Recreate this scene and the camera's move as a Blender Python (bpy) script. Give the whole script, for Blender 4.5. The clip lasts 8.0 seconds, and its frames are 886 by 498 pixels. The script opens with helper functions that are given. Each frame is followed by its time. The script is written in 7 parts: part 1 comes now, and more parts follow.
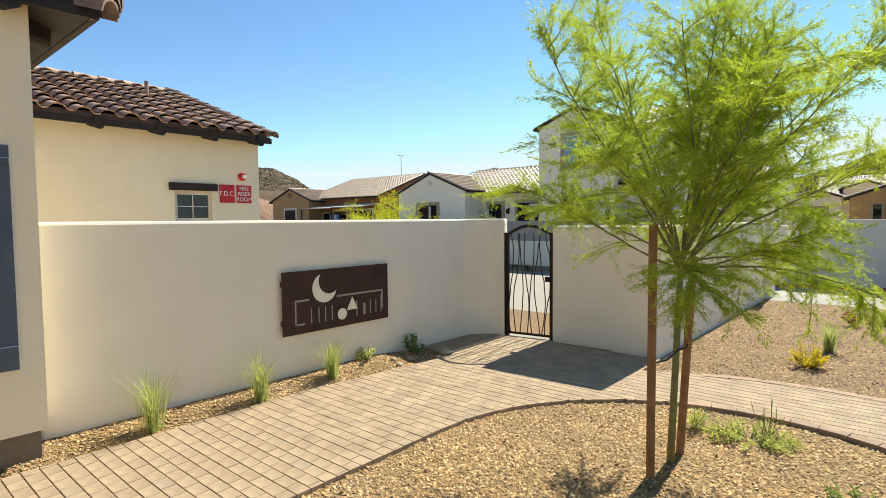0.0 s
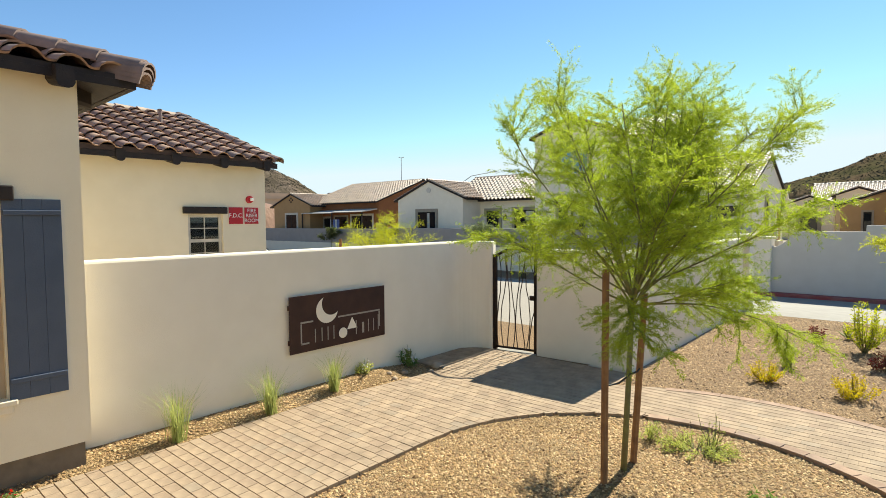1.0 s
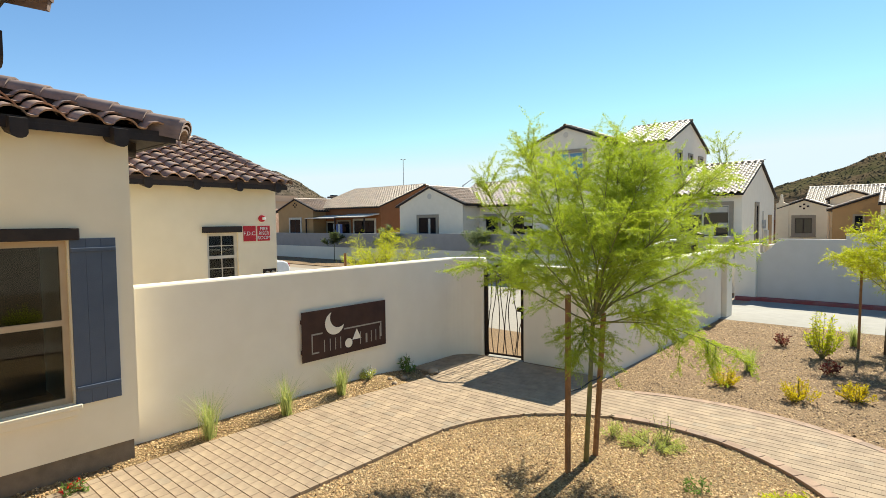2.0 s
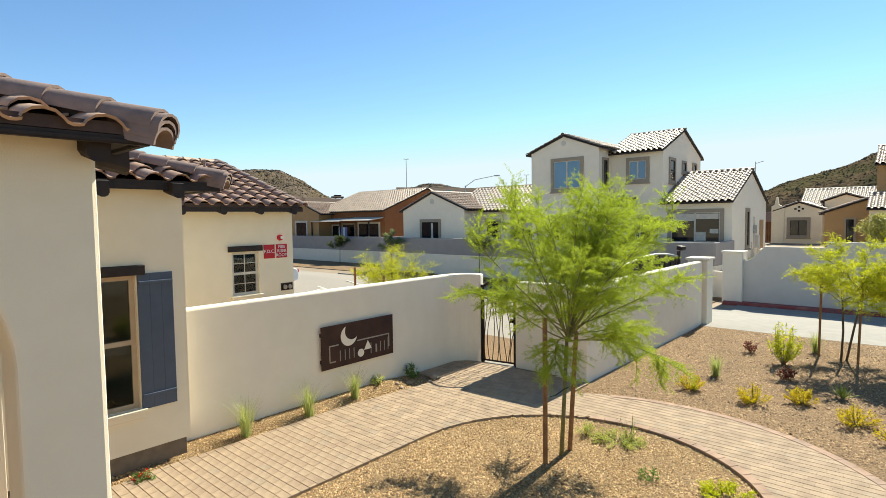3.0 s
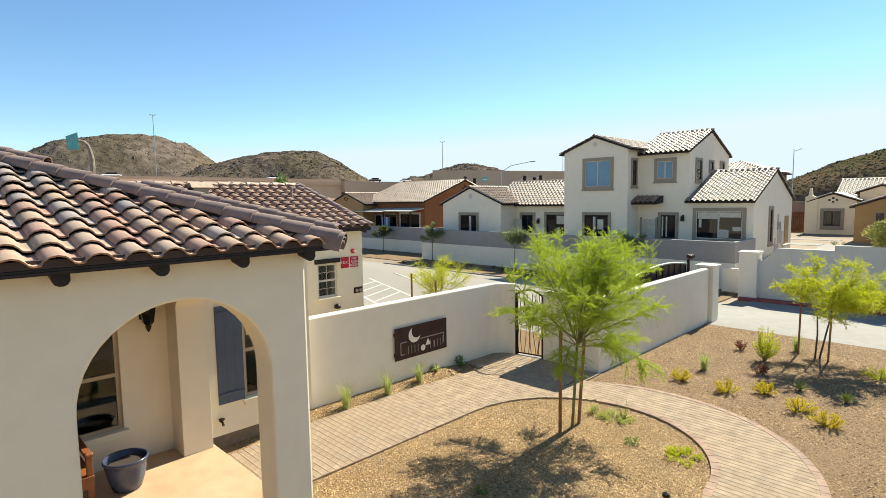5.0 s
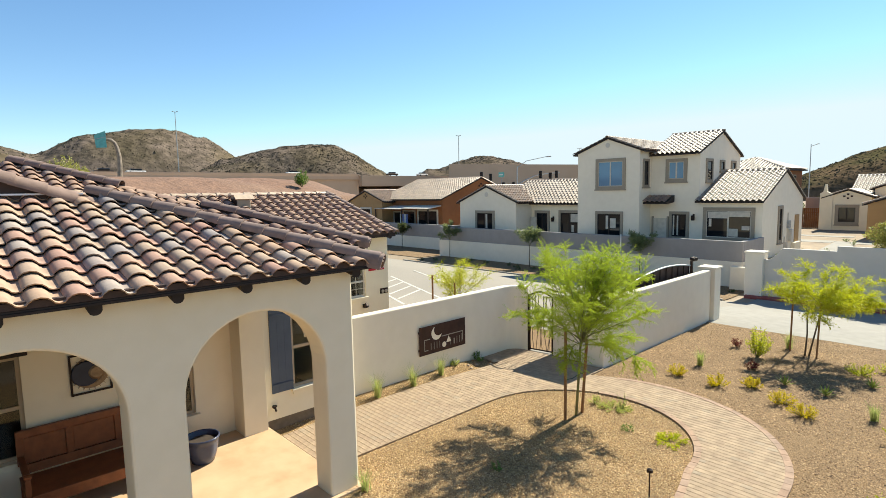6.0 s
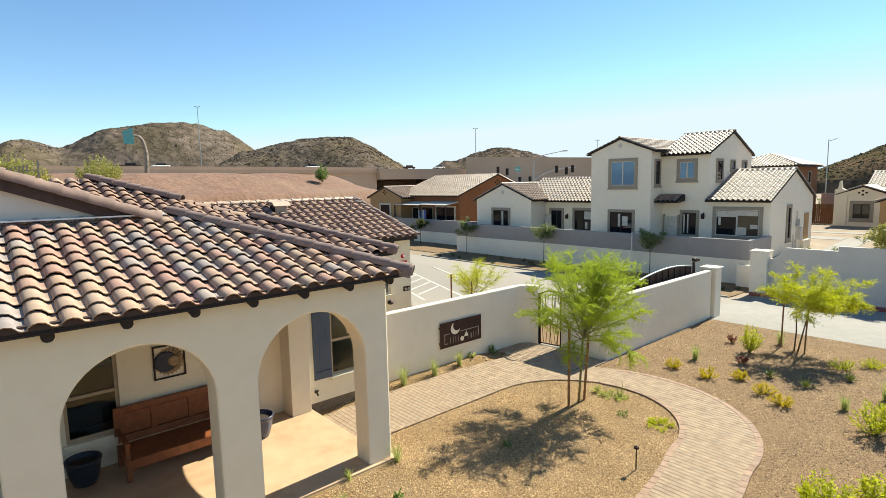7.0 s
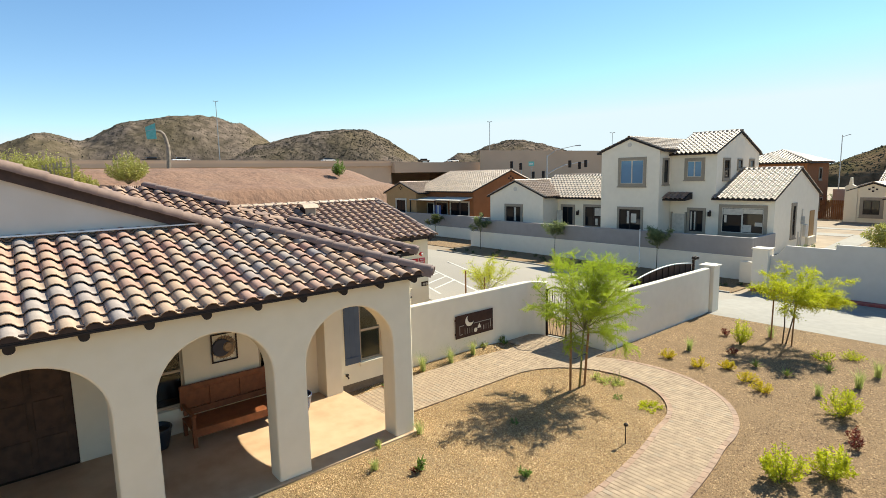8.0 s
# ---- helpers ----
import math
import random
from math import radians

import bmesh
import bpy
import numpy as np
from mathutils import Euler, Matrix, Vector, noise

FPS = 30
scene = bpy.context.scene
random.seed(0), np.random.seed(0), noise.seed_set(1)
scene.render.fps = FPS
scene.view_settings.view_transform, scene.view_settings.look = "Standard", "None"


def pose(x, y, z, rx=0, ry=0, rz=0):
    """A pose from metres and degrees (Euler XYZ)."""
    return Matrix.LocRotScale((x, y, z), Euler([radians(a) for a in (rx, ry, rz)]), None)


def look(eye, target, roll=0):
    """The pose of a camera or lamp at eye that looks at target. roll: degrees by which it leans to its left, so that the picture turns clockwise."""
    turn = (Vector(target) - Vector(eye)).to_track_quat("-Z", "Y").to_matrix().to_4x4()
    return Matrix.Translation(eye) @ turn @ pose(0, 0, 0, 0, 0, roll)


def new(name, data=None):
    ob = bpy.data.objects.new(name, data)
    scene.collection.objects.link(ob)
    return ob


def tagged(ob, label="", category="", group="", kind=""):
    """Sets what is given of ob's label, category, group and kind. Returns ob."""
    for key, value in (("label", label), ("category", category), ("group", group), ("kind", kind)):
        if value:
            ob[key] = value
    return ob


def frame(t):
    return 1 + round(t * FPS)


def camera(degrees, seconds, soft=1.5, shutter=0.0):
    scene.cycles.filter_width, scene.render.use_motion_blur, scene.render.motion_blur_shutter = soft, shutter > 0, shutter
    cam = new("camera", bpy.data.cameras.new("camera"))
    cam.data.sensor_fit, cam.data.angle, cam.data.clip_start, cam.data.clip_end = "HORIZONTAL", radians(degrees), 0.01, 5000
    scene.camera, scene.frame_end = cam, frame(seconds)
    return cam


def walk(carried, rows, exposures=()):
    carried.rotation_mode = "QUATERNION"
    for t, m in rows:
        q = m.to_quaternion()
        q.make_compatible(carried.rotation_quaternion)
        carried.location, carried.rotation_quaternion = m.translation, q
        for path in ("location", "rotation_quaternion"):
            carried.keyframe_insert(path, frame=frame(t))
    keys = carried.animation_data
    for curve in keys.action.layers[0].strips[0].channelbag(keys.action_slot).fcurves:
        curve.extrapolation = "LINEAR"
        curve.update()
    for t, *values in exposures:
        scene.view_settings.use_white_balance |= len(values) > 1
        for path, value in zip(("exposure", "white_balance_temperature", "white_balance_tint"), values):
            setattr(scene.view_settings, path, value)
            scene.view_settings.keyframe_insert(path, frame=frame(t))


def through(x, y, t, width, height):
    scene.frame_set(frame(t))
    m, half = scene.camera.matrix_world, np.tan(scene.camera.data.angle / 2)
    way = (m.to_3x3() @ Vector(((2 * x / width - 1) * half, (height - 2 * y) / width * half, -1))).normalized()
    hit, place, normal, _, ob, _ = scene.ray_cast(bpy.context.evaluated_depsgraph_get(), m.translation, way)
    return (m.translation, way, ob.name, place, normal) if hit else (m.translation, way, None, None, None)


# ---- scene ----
cam = camera(79.0, 8.0, soft=0.85)
PATH = [
    (0, (-1.453, 1.431, 1.978), (-2.759, 2.942, 1.87), -0.5),
    (0.5, (-1.193, 1.223, 2.179), (-2.497, 2.736, 2.074), -0.4),
    (1, (-0.887, 0.975, 2.366), (-2.193, 2.485, 2.261), -0.4),
    (1.5, (-0.543, 0.687, 2.521), (-1.853, 2.195, 2.417), -0.5),
    (3, (0.673, -0.522, 3.213), (-0.649, 0.975, 3.102), -0.8),
    (3.5, (1.096, -1.049, 3.474), (-0.234, 0.439, 3.345), -0.8),
    (4, (1.516, -1.647, 3.751), (0.164, -0.181, 3.602), -0.8),
    (4.5, (1.972, -2.246, 4.063), (0.587, -0.814, 3.894), -0.8),
    (6, (3.387, -3.852, 4.875), (1.934, -2.494, 4.662), -1.1),
    (6.5, (3.93, -4.404, 5.165), (2.458, -3.07, 4.937), -1.2),
    (7, (4.5, -4.952, 5.412), (3.007, -3.642, 5.169), -1.2),
    (7.5, (5.076, -5.506, 5.652), (3.564, -4.222, 5.394), -1.2),
    (8, (5.653, -6.037, 5.856), (4.13, -4.769, 5.585), -1.2),
]
walk(cam, [(t, look(eye, target, roll)) for t, eye, target, roll in PATH], exposures=[(0.0, 0.90, 6600, 4), (8.0, 0.90, 6600, 4)])

# ---------------------------------------------------------------- daylight
SUN_AZ, SUN_EL = radians(-2.0), radians(42.5)      # from +y, clockwise; height
world = bpy.data.worlds.new("clear_sky")
scene.world = world
world.use_nodes = True
wn = world.node_tree.nodes
sky = wn.new("ShaderNodeTexSky")
sky.sky_type, sky.sun_disc = "NISHITA", False
sky.sun_elevation, sky.sun_rotation = SUN_EL, SUN_AZ
sky.altitude, sky.air_density, sky.dust_density, sky.ozone_density = 800, 1.0, 0.0, 2.5
wn["Background"].inputs["Strength"].default_value = 0.097
clear = wn.new("ShaderNodeHueSaturation")            # a dry, deep blue desert sky
clear.inputs["Hue"].default_value, clear.inputs["Saturation"].default_value = 0.500, 1.12
world.node_tree.links.new(sky.outputs[0], clear.inputs["Color"])
pale = wn.new("ShaderNodeMixRGB")                    # the horizon stays a clear pale blue
pale.blend_type = "DARKEN"
pale.inputs["Fac"].default_value, pale.inputs["Color2"].default_value = 1.0, (4.5, 5.25, 5.8, 1)
world.node_tree.links.new(clear.outputs[0], pale.inputs["Color1"])
world.node_tree.links.new(pale.outputs[0], wn["Background"].inputs["Color"])
sun = new("sun", bpy.data.lights.new("sun", "SUN"))
sun.data.energy, sun.data.angle, sun.data.color = 5.3, radians(0.53), (1.0, 0.945, 0.83)
sun_dir = Vector((math.sin(SUN_AZ) * math.cos(SUN_EL), math.cos(SUN_AZ) * math.cos(SUN_EL), math.sin(SUN_EL)))
sun.matrix_world = look(sun_dir * 80, (0, 0, 0))

# ---------------------------------------------------------------- materials
def mat(name, a, b=None, scale=4.0, rough=0.85, bump=0.0, bscale=60.0, metal=0.0, c=None, cscale=0.6, cmix=0.35, island=0.0, obrand=0.0, spec=0.4, depth=0.01):
    """Two-tone noise colour at a fine and a coarse scale, with fine relief. island, obrand: random lightness a piece."""
    m = bpy.data.materials.new(name)
    m.use_nodes = True
    nt = m.node_tree
    n, l = nt.nodes, nt.links
    bs = n["Principled BSDF"]
    bs.inputs["Roughness"].default_value = rough
    bs.inputs["Metallic"].default_value = metal
    bs.inputs["Specular IOR Level"].default_value = spec
    tc = n.new("ShaderNodeTexCoord")
    b = b or tuple(v * 0.8 for v in a)
    n1 = n.new("ShaderNodeTexNoise")
    n1.inputs["Scale"].default_value, n1.inputs["Detail"].default_value = scale, 6
    l.new(tc.outputs["Object"], n1.inputs["Vector"])
    r1 = n.new("ShaderNodeValToRGB")
    r1.color_ramp.elements[0].position, r1.color_ramp.elements[1].position = 0.35, 0.65
    r1.color_ramp.elements[0].color, r1.color_ramp.elements[1].color = (*b, 1), (*a, 1)
    l.new(n1.outputs["Fac"], r1.inputs["Fac"])
    col = r1.outputs["Color"]
    if c:
        n2 = n.new("ShaderNodeTexNoise")
        n2.inputs["Scale"].default_value, n2.inputs["Detail"].default_value = cscale, 4
        l.new(tc.outputs["Object"], n2.inputs["Vector"])
        mr = n.new("ShaderNodeMapRange")
        mr.inputs["From Min"].default_value, mr.inputs["From Max"].default_value, mr.inputs["To Max"].default_value = 0.42, 0.7, cmix
        l.new(n2.outputs["Fac"], mr.inputs["Value"])
        mx = n.new("ShaderNodeMixRGB")
        l.new(mr.outputs[0], mx.inputs["Fac"])
        l.new(col, mx.inputs["Color1"])
        mx.inputs["Color2"].default_value = (*c, 1)
        col = mx.outputs["Color"]
    if island or obrand:
        src = n.new("ShaderNodeNewGeometry").outputs["Random Per Island"] if island else n.new("ShaderNodeObjectInfo").outputs["Random"]
        k = island or obrand
        hs = n.new("ShaderNodeHueSaturation")
        mr = n.new("ShaderNodeMapRange")
        mr.inputs["To Min"].default_value, mr.inputs["To Max"].default_value = 1 - k, 1 + k
        l.new(src, mr.inputs["Value"])
        l.new(mr.outputs[0], hs.inputs["Value"])
        l.new(col, hs.inputs["Color"])
        col = hs.outputs["Color"]
    l.new(col, bs.inputs["Base Color"])
    if bump:
        nb = n.new("ShaderNodeTexNoise")
        nb.inputs["Scale"].default_value, nb.inputs["Detail"].default_value = bscale, 5
        l.new(tc.outputs["Object"], nb.inputs["Vector"])
        bp = n.new("ShaderNodeBump")
        bp.inputs["Strength"].default_value, bp.inputs["Distance"].default_value = bump, depth
        l.new(nb.outputs["Fac"], bp.inputs["Height"])
        l.new(bp.outputs["Normal"], bs.inputs["Normal"])
    return m


def ramp_mat(name, stops, rough, by_island, grain=30.0, bump=0.3, spec=0.3, patch=6.0):
    """One colour out of a ramp for each piece, mottled by a noise."""
    m = bpy.data.materials.new(name)
    m.use_nodes = True
    n, l = m.node_tree.nodes, m.node_tree.links
    bs = n["Principled BSDF"]
    bs.inputs["Roughness"].default_value, bs.inputs["Specular IOR Level"].default_value = rough, spec
    src = n.new("ShaderNodeNewGeometry").outputs["Random Per Island"] if by_island else n.new("ShaderNodeObjectInfo").outputs["Random"]
    r = n.new("ShaderNodeValToRGB")
    r.color_ramp.interpolation = "LINEAR"
    while len(r.color_ramp.elements) < len(stops):
        r.color_ramp.elements.new(0.5)
    for e, (p, c) in zip(r.color_ramp.elements, stops):
        e.position, e.color = p, (*c, 1)
    l.new(src, r.inputs["Fac"])
    tc = n.new("ShaderNodeTexCoord")
    nz = n.new("ShaderNodeTexNoise")
    nz.inputs["Scale"].default_value, nz.inputs["Detail"].default_value = patch, 6
    l.new(tc.outputs["Object"], nz.inputs["Vector"])
    mr = n.new("ShaderNodeMapRange")
    mr.inputs["From Min"].default_value, mr.inputs["From Max"].default_value = 0.3, 0.7
    mr.inputs["To Min"].default_value, mr.inputs["To Max"].default_value = 0.78, 1.15
    l.new(nz.outputs["Fac"], mr.inputs["Value"])
    hs = n.new("ShaderNodeHueSaturation")
    l.new(mr.outputs[0], hs.inputs["Value"])
    l.new(r.outputs["Color"], hs.inputs["Color"])
    l.new(hs.outputs["Color"], bs.inputs["Base Color"])
    nb = n.new("ShaderNodeTexNoise")
    nb.inputs["Scale"].default_value, nb.inputs["Detail"].default_value = grain, 5
    l.new(tc.outputs["Object"], nb.inputs["Vector"])
    bp = n.new("ShaderNodeBump")
    bp.inputs["Strength"].default_value, bp.inputs["Distance"].default_value = bump, 0.008
    l.new(nb.outputs["Fac"], bp.inputs["Height"])
    l.new(bp.outputs["Normal"], bs.inputs["Normal"])
    return m


def leaf_mat(name, a, b, through=0.45):
    m = bpy.data.materials.new(name)
    m.use_nodes = True
    n, l = m.node_tree.nodes, m.node_tree.links
    bs = n["Principled BSDF"]
    bs.inputs["Roughness"].default_value, bs.inputs["Specular IOR Level"].default_value = 0.5, 0.25
    r = n.new("ShaderNodeValToRGB")
    r.color_ramp.elements[0].color, r.color_ramp.elements[1].color = (*a, 1), (*b, 1)
    l.new(n.new("ShaderNodeNewGeometry").outputs["Random Per Island"], r.inputs["Fac"])
    l.new(r.outputs["Color"], bs.inputs["Base Color"])
    tr = n.new("ShaderNodeBsdfTranslucent")
    hs = n.new("ShaderNodeHueSaturation")
    hs.inputs["Value"].default_value, hs.inputs["Saturation"].default_value = 1.5, 1.05
    l.new(r.outputs["Color"], hs.inputs["Color"])
    l.new(hs.outputs["Color"], tr.inputs["Color"])
    mx = n.new("ShaderNodeMixShader")
    mx.inputs["Fac"].default_value = through
    l.new(bs.outputs[0], mx.inputs[1])
    l.new(tr.outputs[0], mx.inputs[2])
    l.new(mx.outputs[0], n["Material Output"].inputs["Surface"])
    return m


def glass_mat(name, tint):
    m = bpy.data.materials.new(name)
    m.use_nodes = True
    n, l = m.node_tree.nodes, m.node_tree.links
    gl = n.new("ShaderNodeBsdfGlossy")
    gl.inputs["Roughness"].default_value = 0.01
    tp = n.new("ShaderNodeBsdfTransparent")
    tp.inputs["Color"].default_value = (*tint, 1)
    fr = n.new("ShaderNodeFresnel")
    fr.inputs["IOR"].default_value = 1.5
    mr = n.new("ShaderNodeMapRange")
    mr.inputs["To Min"].default_value, mr.inputs["To Max"].default_value = 0.0, 1.0
    l.new(fr.outputs[0], mr.inputs["Value"])
    mx = n.new("ShaderNodeMixShader")
    l.new(mr.outputs[0], mx.inputs["Fac"])
    l.new(tp.outputs[0], mx.inputs[1])
    l.new(gl.outputs[0], mx.inputs[2])
    l.new(mx.outputs[0], n["Material Output"].inputs["Surface"])
    return m


STUCCO = mat("cream_stucco", (0.83, 0.73, 0.545), (0.80, 0.70, 0.515), 3.0, 0.92, 0.35, 140, c=(0.70, 0.62, 0.48), cscale=0.8, cmix=0.25, depth=0.006)
STUCCO_W = mat("white_stucco", (0.85, 0.76, 0.61), (0.82, 0.73, 0.58), 3.0, 0.92, 0.3, 90, c=(0.68, 0.62, 0.53), cscale=0.5, cmix=0.2, depth=0.006)
STUCCO_GREY = mat("taupe_stucco", (0.34, 0.31, 0.29), (0.31, 0.285, 0.265), 2.0, 0.92, 0.3, 90, c=(0.26, 0.24, 0.22), cscale=0.4, cmix=0.3)
# Pale stucco with its shade put in as grey; also vents, boxes, conduits.
STUCCO_GREY_SHADE = mat("grey_and_shaded_stucco", (0.62, 0.565, 0.49), (0.59, 0.535, 0.46), 2.0, 0.92, 0.3, 90)
STUCCO_BROWN = mat("rust_stucco", (0.26, 0.105, 0.04), (0.235, 0.093, 0.035), 2.0, 0.92, 0.3, 90, c=(0.2, 0.078, 0.028))
STUCCO_TAN = mat("tan_stucco", (0.42, 0.26, 0.12), (0.39, 0.24, 0.11), 2.0, 0.92, 0.3, 90)
CLAY = mat("brown_clay", (0.075, 0.048, 0.038), (0.055, 0.036, 0.03), 8.0, 0.85, 0.3, 60)
TRIM = mat("taupe_trim", (0.33, 0.28, 0.21), (0.30, 0.25, 0.19), 5.0, 0.85, 0.2, 80)
TRIM_W = mat("pale_window_frame", (0.62, 0.57, 0.48), None, 4.0, 0.6)
FRAME_TAN = mat("tan_window_frame", (0.47, 0.36, 0.235), (0.43, 0.32, 0.20), 4.0, 0.65)
DARKWOOD = mat("dark_stained_wood", (0.030, 0.020, 0.015), (0.018, 0.012, 0.010), 9.0, 0.7, 0.3, 60)
BENCHWOOD = mat("orange_brown_wood", (0.25, 0.080, 0.026), (0.185, 0.056, 0.018), 7.0, 0.5, 0.25, 50)
DOORWOOD = mat("brown_door_wood", (0.10, 0.05, 0.028), (0.06, 0.03, 0.016), 5.0, 0.6, 0.3, 40)
FENCEWOOD = mat("cedar_fence", (0.30, 0.13, 0.05), (0.22, 0.09, 0.035), 3.0, 0.8, 0.3, 40, island=0.2)
BLUEPAINT = mat("slate_blue_paint", (0.075, 0.095, 0.135), (0.065, 0.083, 0.12), 4.0, 0.55, 0.15, 70, c=(0.10, 0.12, 0.155), cmix=0.3)
IRON = mat("dark_iron", (0.022, 0.016, 0.013), (0.04, 0.022, 0.014), 14.0, 0.55, 0.2, 80, metal=0.6)
# Sign strokes: the plate's shadow on the wall put into a greyer colour.
SIGN_CUT_SHADE = mat("shaded_wall_in_sign_cuts", (0.36, 0.31, 0.26), (0.32, 0.275, 0.23), 5.0, 0.9)
RUSTPLATE = mat("rust_brown_steel", (0.060, 0.028, 0.020), (0.042, 0.020, 0.015), 6.0, 0.6, 0.2, 90, metal=0.3, c=(0.085, 0.035, 0.02), cscale=2.0)
GALV = mat("galvanised_steel", (0.42, 0.43, 0.44), None, 5.0, 0.45, metal=0.8)
FLASHING = mat("pale_flashing", (0.86, 0.86, 0.84), None, 5.0, 0.5)
CONCRETE = mat("pale_concrete", (0.31, 0.285, 0.24), (0.275, 0.25, 0.21), 3.0, 0.9, 0.25, 60, c=(0.235, 0.215, 0.185), cscale=0.35, cmix=0.45)
FOOTING = mat("brown_concrete_footing", (0.20, 0.155, 0.11), (0.15, 0.12, 0.085), 8.0, 0.9, 0.3, 60)
ASPHALT = mat("grey_asphalt", (0.32, 0.28, 0.225), (0.275, 0.24, 0.195), 20.0, 0.92, 0.3, 200, c=(0.25, 0.22, 0.18), cscale=0.25, cmix=0.5)
PORCHFLOOR = mat("stained_porch_concrete", (0.56, 0.375, 0.22), (0.47, 0.30, 0.17), 3.0, 0.45, 0.08, 50, c=(0.60, 0.45, 0.28), cscale=0.9, cmix=0.6, spec=0.5)
REDKERB = mat("faded_red_kerb_paint", (0.34, 0.07, 0.06), (0.26, 0.06, 0.05), 4.0, 0.8, c=(0.3, 0.2, 0.17), cscale=3.0)
REDSIGN = mat("red_sign_enamel", (0.50, 0.012, 0.022), None, 3.0, 0.4)
WHITE = mat("white_enamel", (0.82, 0.82, 0.80), None, 3.0, 0.5)
WHITE_LINE = mat("worn_road_paint", (0.62, 0.58, 0.50), (0.42, 0.385, 0.33), 6.0, 0.8)
CLOTHBLUE = mat("faded_blue_cloth", (0.12, 0.17, 0.42), (0.2, 0.25, 0.5), 6.0, 0.9)
POTGLAZE = mat("blue_grey_glazed_pot", (0.055, 0.065, 0.11), (0.04, 0.048, 0.085), 5.0, 0.25, 0.1, 30)
POTDARK = mat("dark_glazed_pot", (0.022, 0.026, 0.035), (0.03, 0.035, 0.045), 5.0, 0.3)
SOIL = mat("potting_soil", (0.05, 0.035, 0.025), None, 20.0, 0.95, 0.5, 60)
# Near-black colour carries the gloom of the rooms behind the windows.
ROOM = mat("room_gloom_paint", (0.05, 0.045, 0.037), None, 2.0, 0.9)
GRAVEL = mat("golden_gravel_bed", (0.41, 0.262, 0.11), (0.15, 0.092, 0.038), 45.0, 0.95, 1.0, 75, c=(0.36, 0.265, 0.155), cscale=0.9, cmix=0.5, depth=0.03)
GRAVEL_ROSE = mat("rose_brown_gravel_bed", (0.33, 0.205, 0.095), (0.115, 0.068, 0.033), 38.0, 0.95, 1.0, 50, c=(0.25, 0.16, 0.077), cscale=0.7, cmix=0.5, depth=0.03)
DESERT = mat("desert_ground", (0.36, 0.275, 0.185), (0.27, 0.20, 0.135), 0.9, 0.95, 0.6, 6, c=(0.22, 0.17, 0.11), cscale=0.03, cmix=0.6, depth=0.05)
REDDIRT = mat("red_dirt", (0.23, 0.125, 0.078), (0.16, 0.086, 0.055), 0.8, 0.95, 1.0, 1.5, c=(0.26, 0.165, 0.11), cscale=0.06, cmix=0.6, depth=0.2)
HILL = mat("scrubby_rock_hill", (0.20, 0.152, 0.118), (0.08, 0.064, 0.051), 0.12, 0.98, 0.4, 0.2, c=(0.13, 0.10, 0.055), cscale=0.02, cmix=0.7, depth=3.0, spec=0.0)
HILL_ROCK = mat("dark_boulder_hill", (0.16, 0.108, 0.066), (0.06, 0.045, 0.028), 0.3, 0.98, 0.35, 0.6, c=(0.085, 0.082, 0.035), cscale=0.05, cmix=0.8, depth=1.0, spec=0.0)
SCRUB = mat("dry_olive_scrub", (0.115, 0.100, 0.065), (0.07, 0.062, 0.042), 0.5, 0.95, island=0.5, spec=0.0)
HIGHWAY = mat("tan_highway_concrete", (0.60, 0.44, 0.31), (0.55, 0.40, 0.28), 0.15, 0.95, c=(0.45, 0.32, 0.22), cscale=0.03, cmix=0.5)
CHARCOAL = mat("joint_sand", (0.25, 0.175, 0.11), None, 40.0, 0.95)
PAVER = ramp_mat("tan_paver_concrete", [(0.0, (0.325, 0.232, 0.152)), (0.5, (0.355, 0.260, 0.170)), (0.9, (0.375, 0.272, 0.175)), (1.0, (0.315, 0.243, 0.168))], 0.9, False, 60, 0.4)
PAVER_J = ramp_mat("tan_paver_concrete_joined", [(0.0, (0.325, 0.232, 0.152)), (0.5, (0.355, 0.260, 0.170)), (0.9, (0.375, 0.272, 0.175)), (1.0, (0.315, 0.243, 0.168))], 0.9, True, 60, 0.4)
PAVER_EDGE = ramp_mat("rose_tan_border_paver", [(0.0, (0.33, 0.215, 0.145)), (0.5, (0.37, 0.245, 0.165)), (1.0, (0.31, 0.215, 0.155))], 0.9, True, 60, 0.4)
TILES = [(0.0, (0.405, 0.265, 0.18)), (0.15, (0.415, 0.298, 0.212)), (0.30, (0.37, 0.275, 0.205)), (0.42, (0.42, 0.285, 0.205)), (0.54, (0.36, 0.215, 0.165)), (0.66, (0.39, 0.245, 0.185)), (0.76, (0.32, 0.265, 0.235)), (0.88, (0.37, 0.30, 0.25)), (1.0, (0.275, 0.238, 0.225))]
TILE = ramp_mat("blended_clay_tile", TILES, 0.85, False, 45, 0.3, 0.2)
TILE_J = ramp_mat("blended_clay_tile_joined", TILES, 0.85, True, 45, 0.3, 0.2)
TILE_PALE = ramp_mat("buff_clay_tile", [(0.0, (0.42, 0.29, 0.185)), (0.5, (0.50, 0.36, 0.24)), (1.0, (0.34, 0.25, 0.175))], 0.5, True, 20, 0.1, 0.7)
TILE_DK = ramp_mat("brown_clay_tile_joined", [(0.0, (0.30, 0.185, 0.13)), (0.4, (0.40, 0.262, 0.18)), (0.75, (0.265, 0.168, 0.13)), (1.0, (0.33, 0.245, 0.195))], 0.75, True, 45, 0.3)
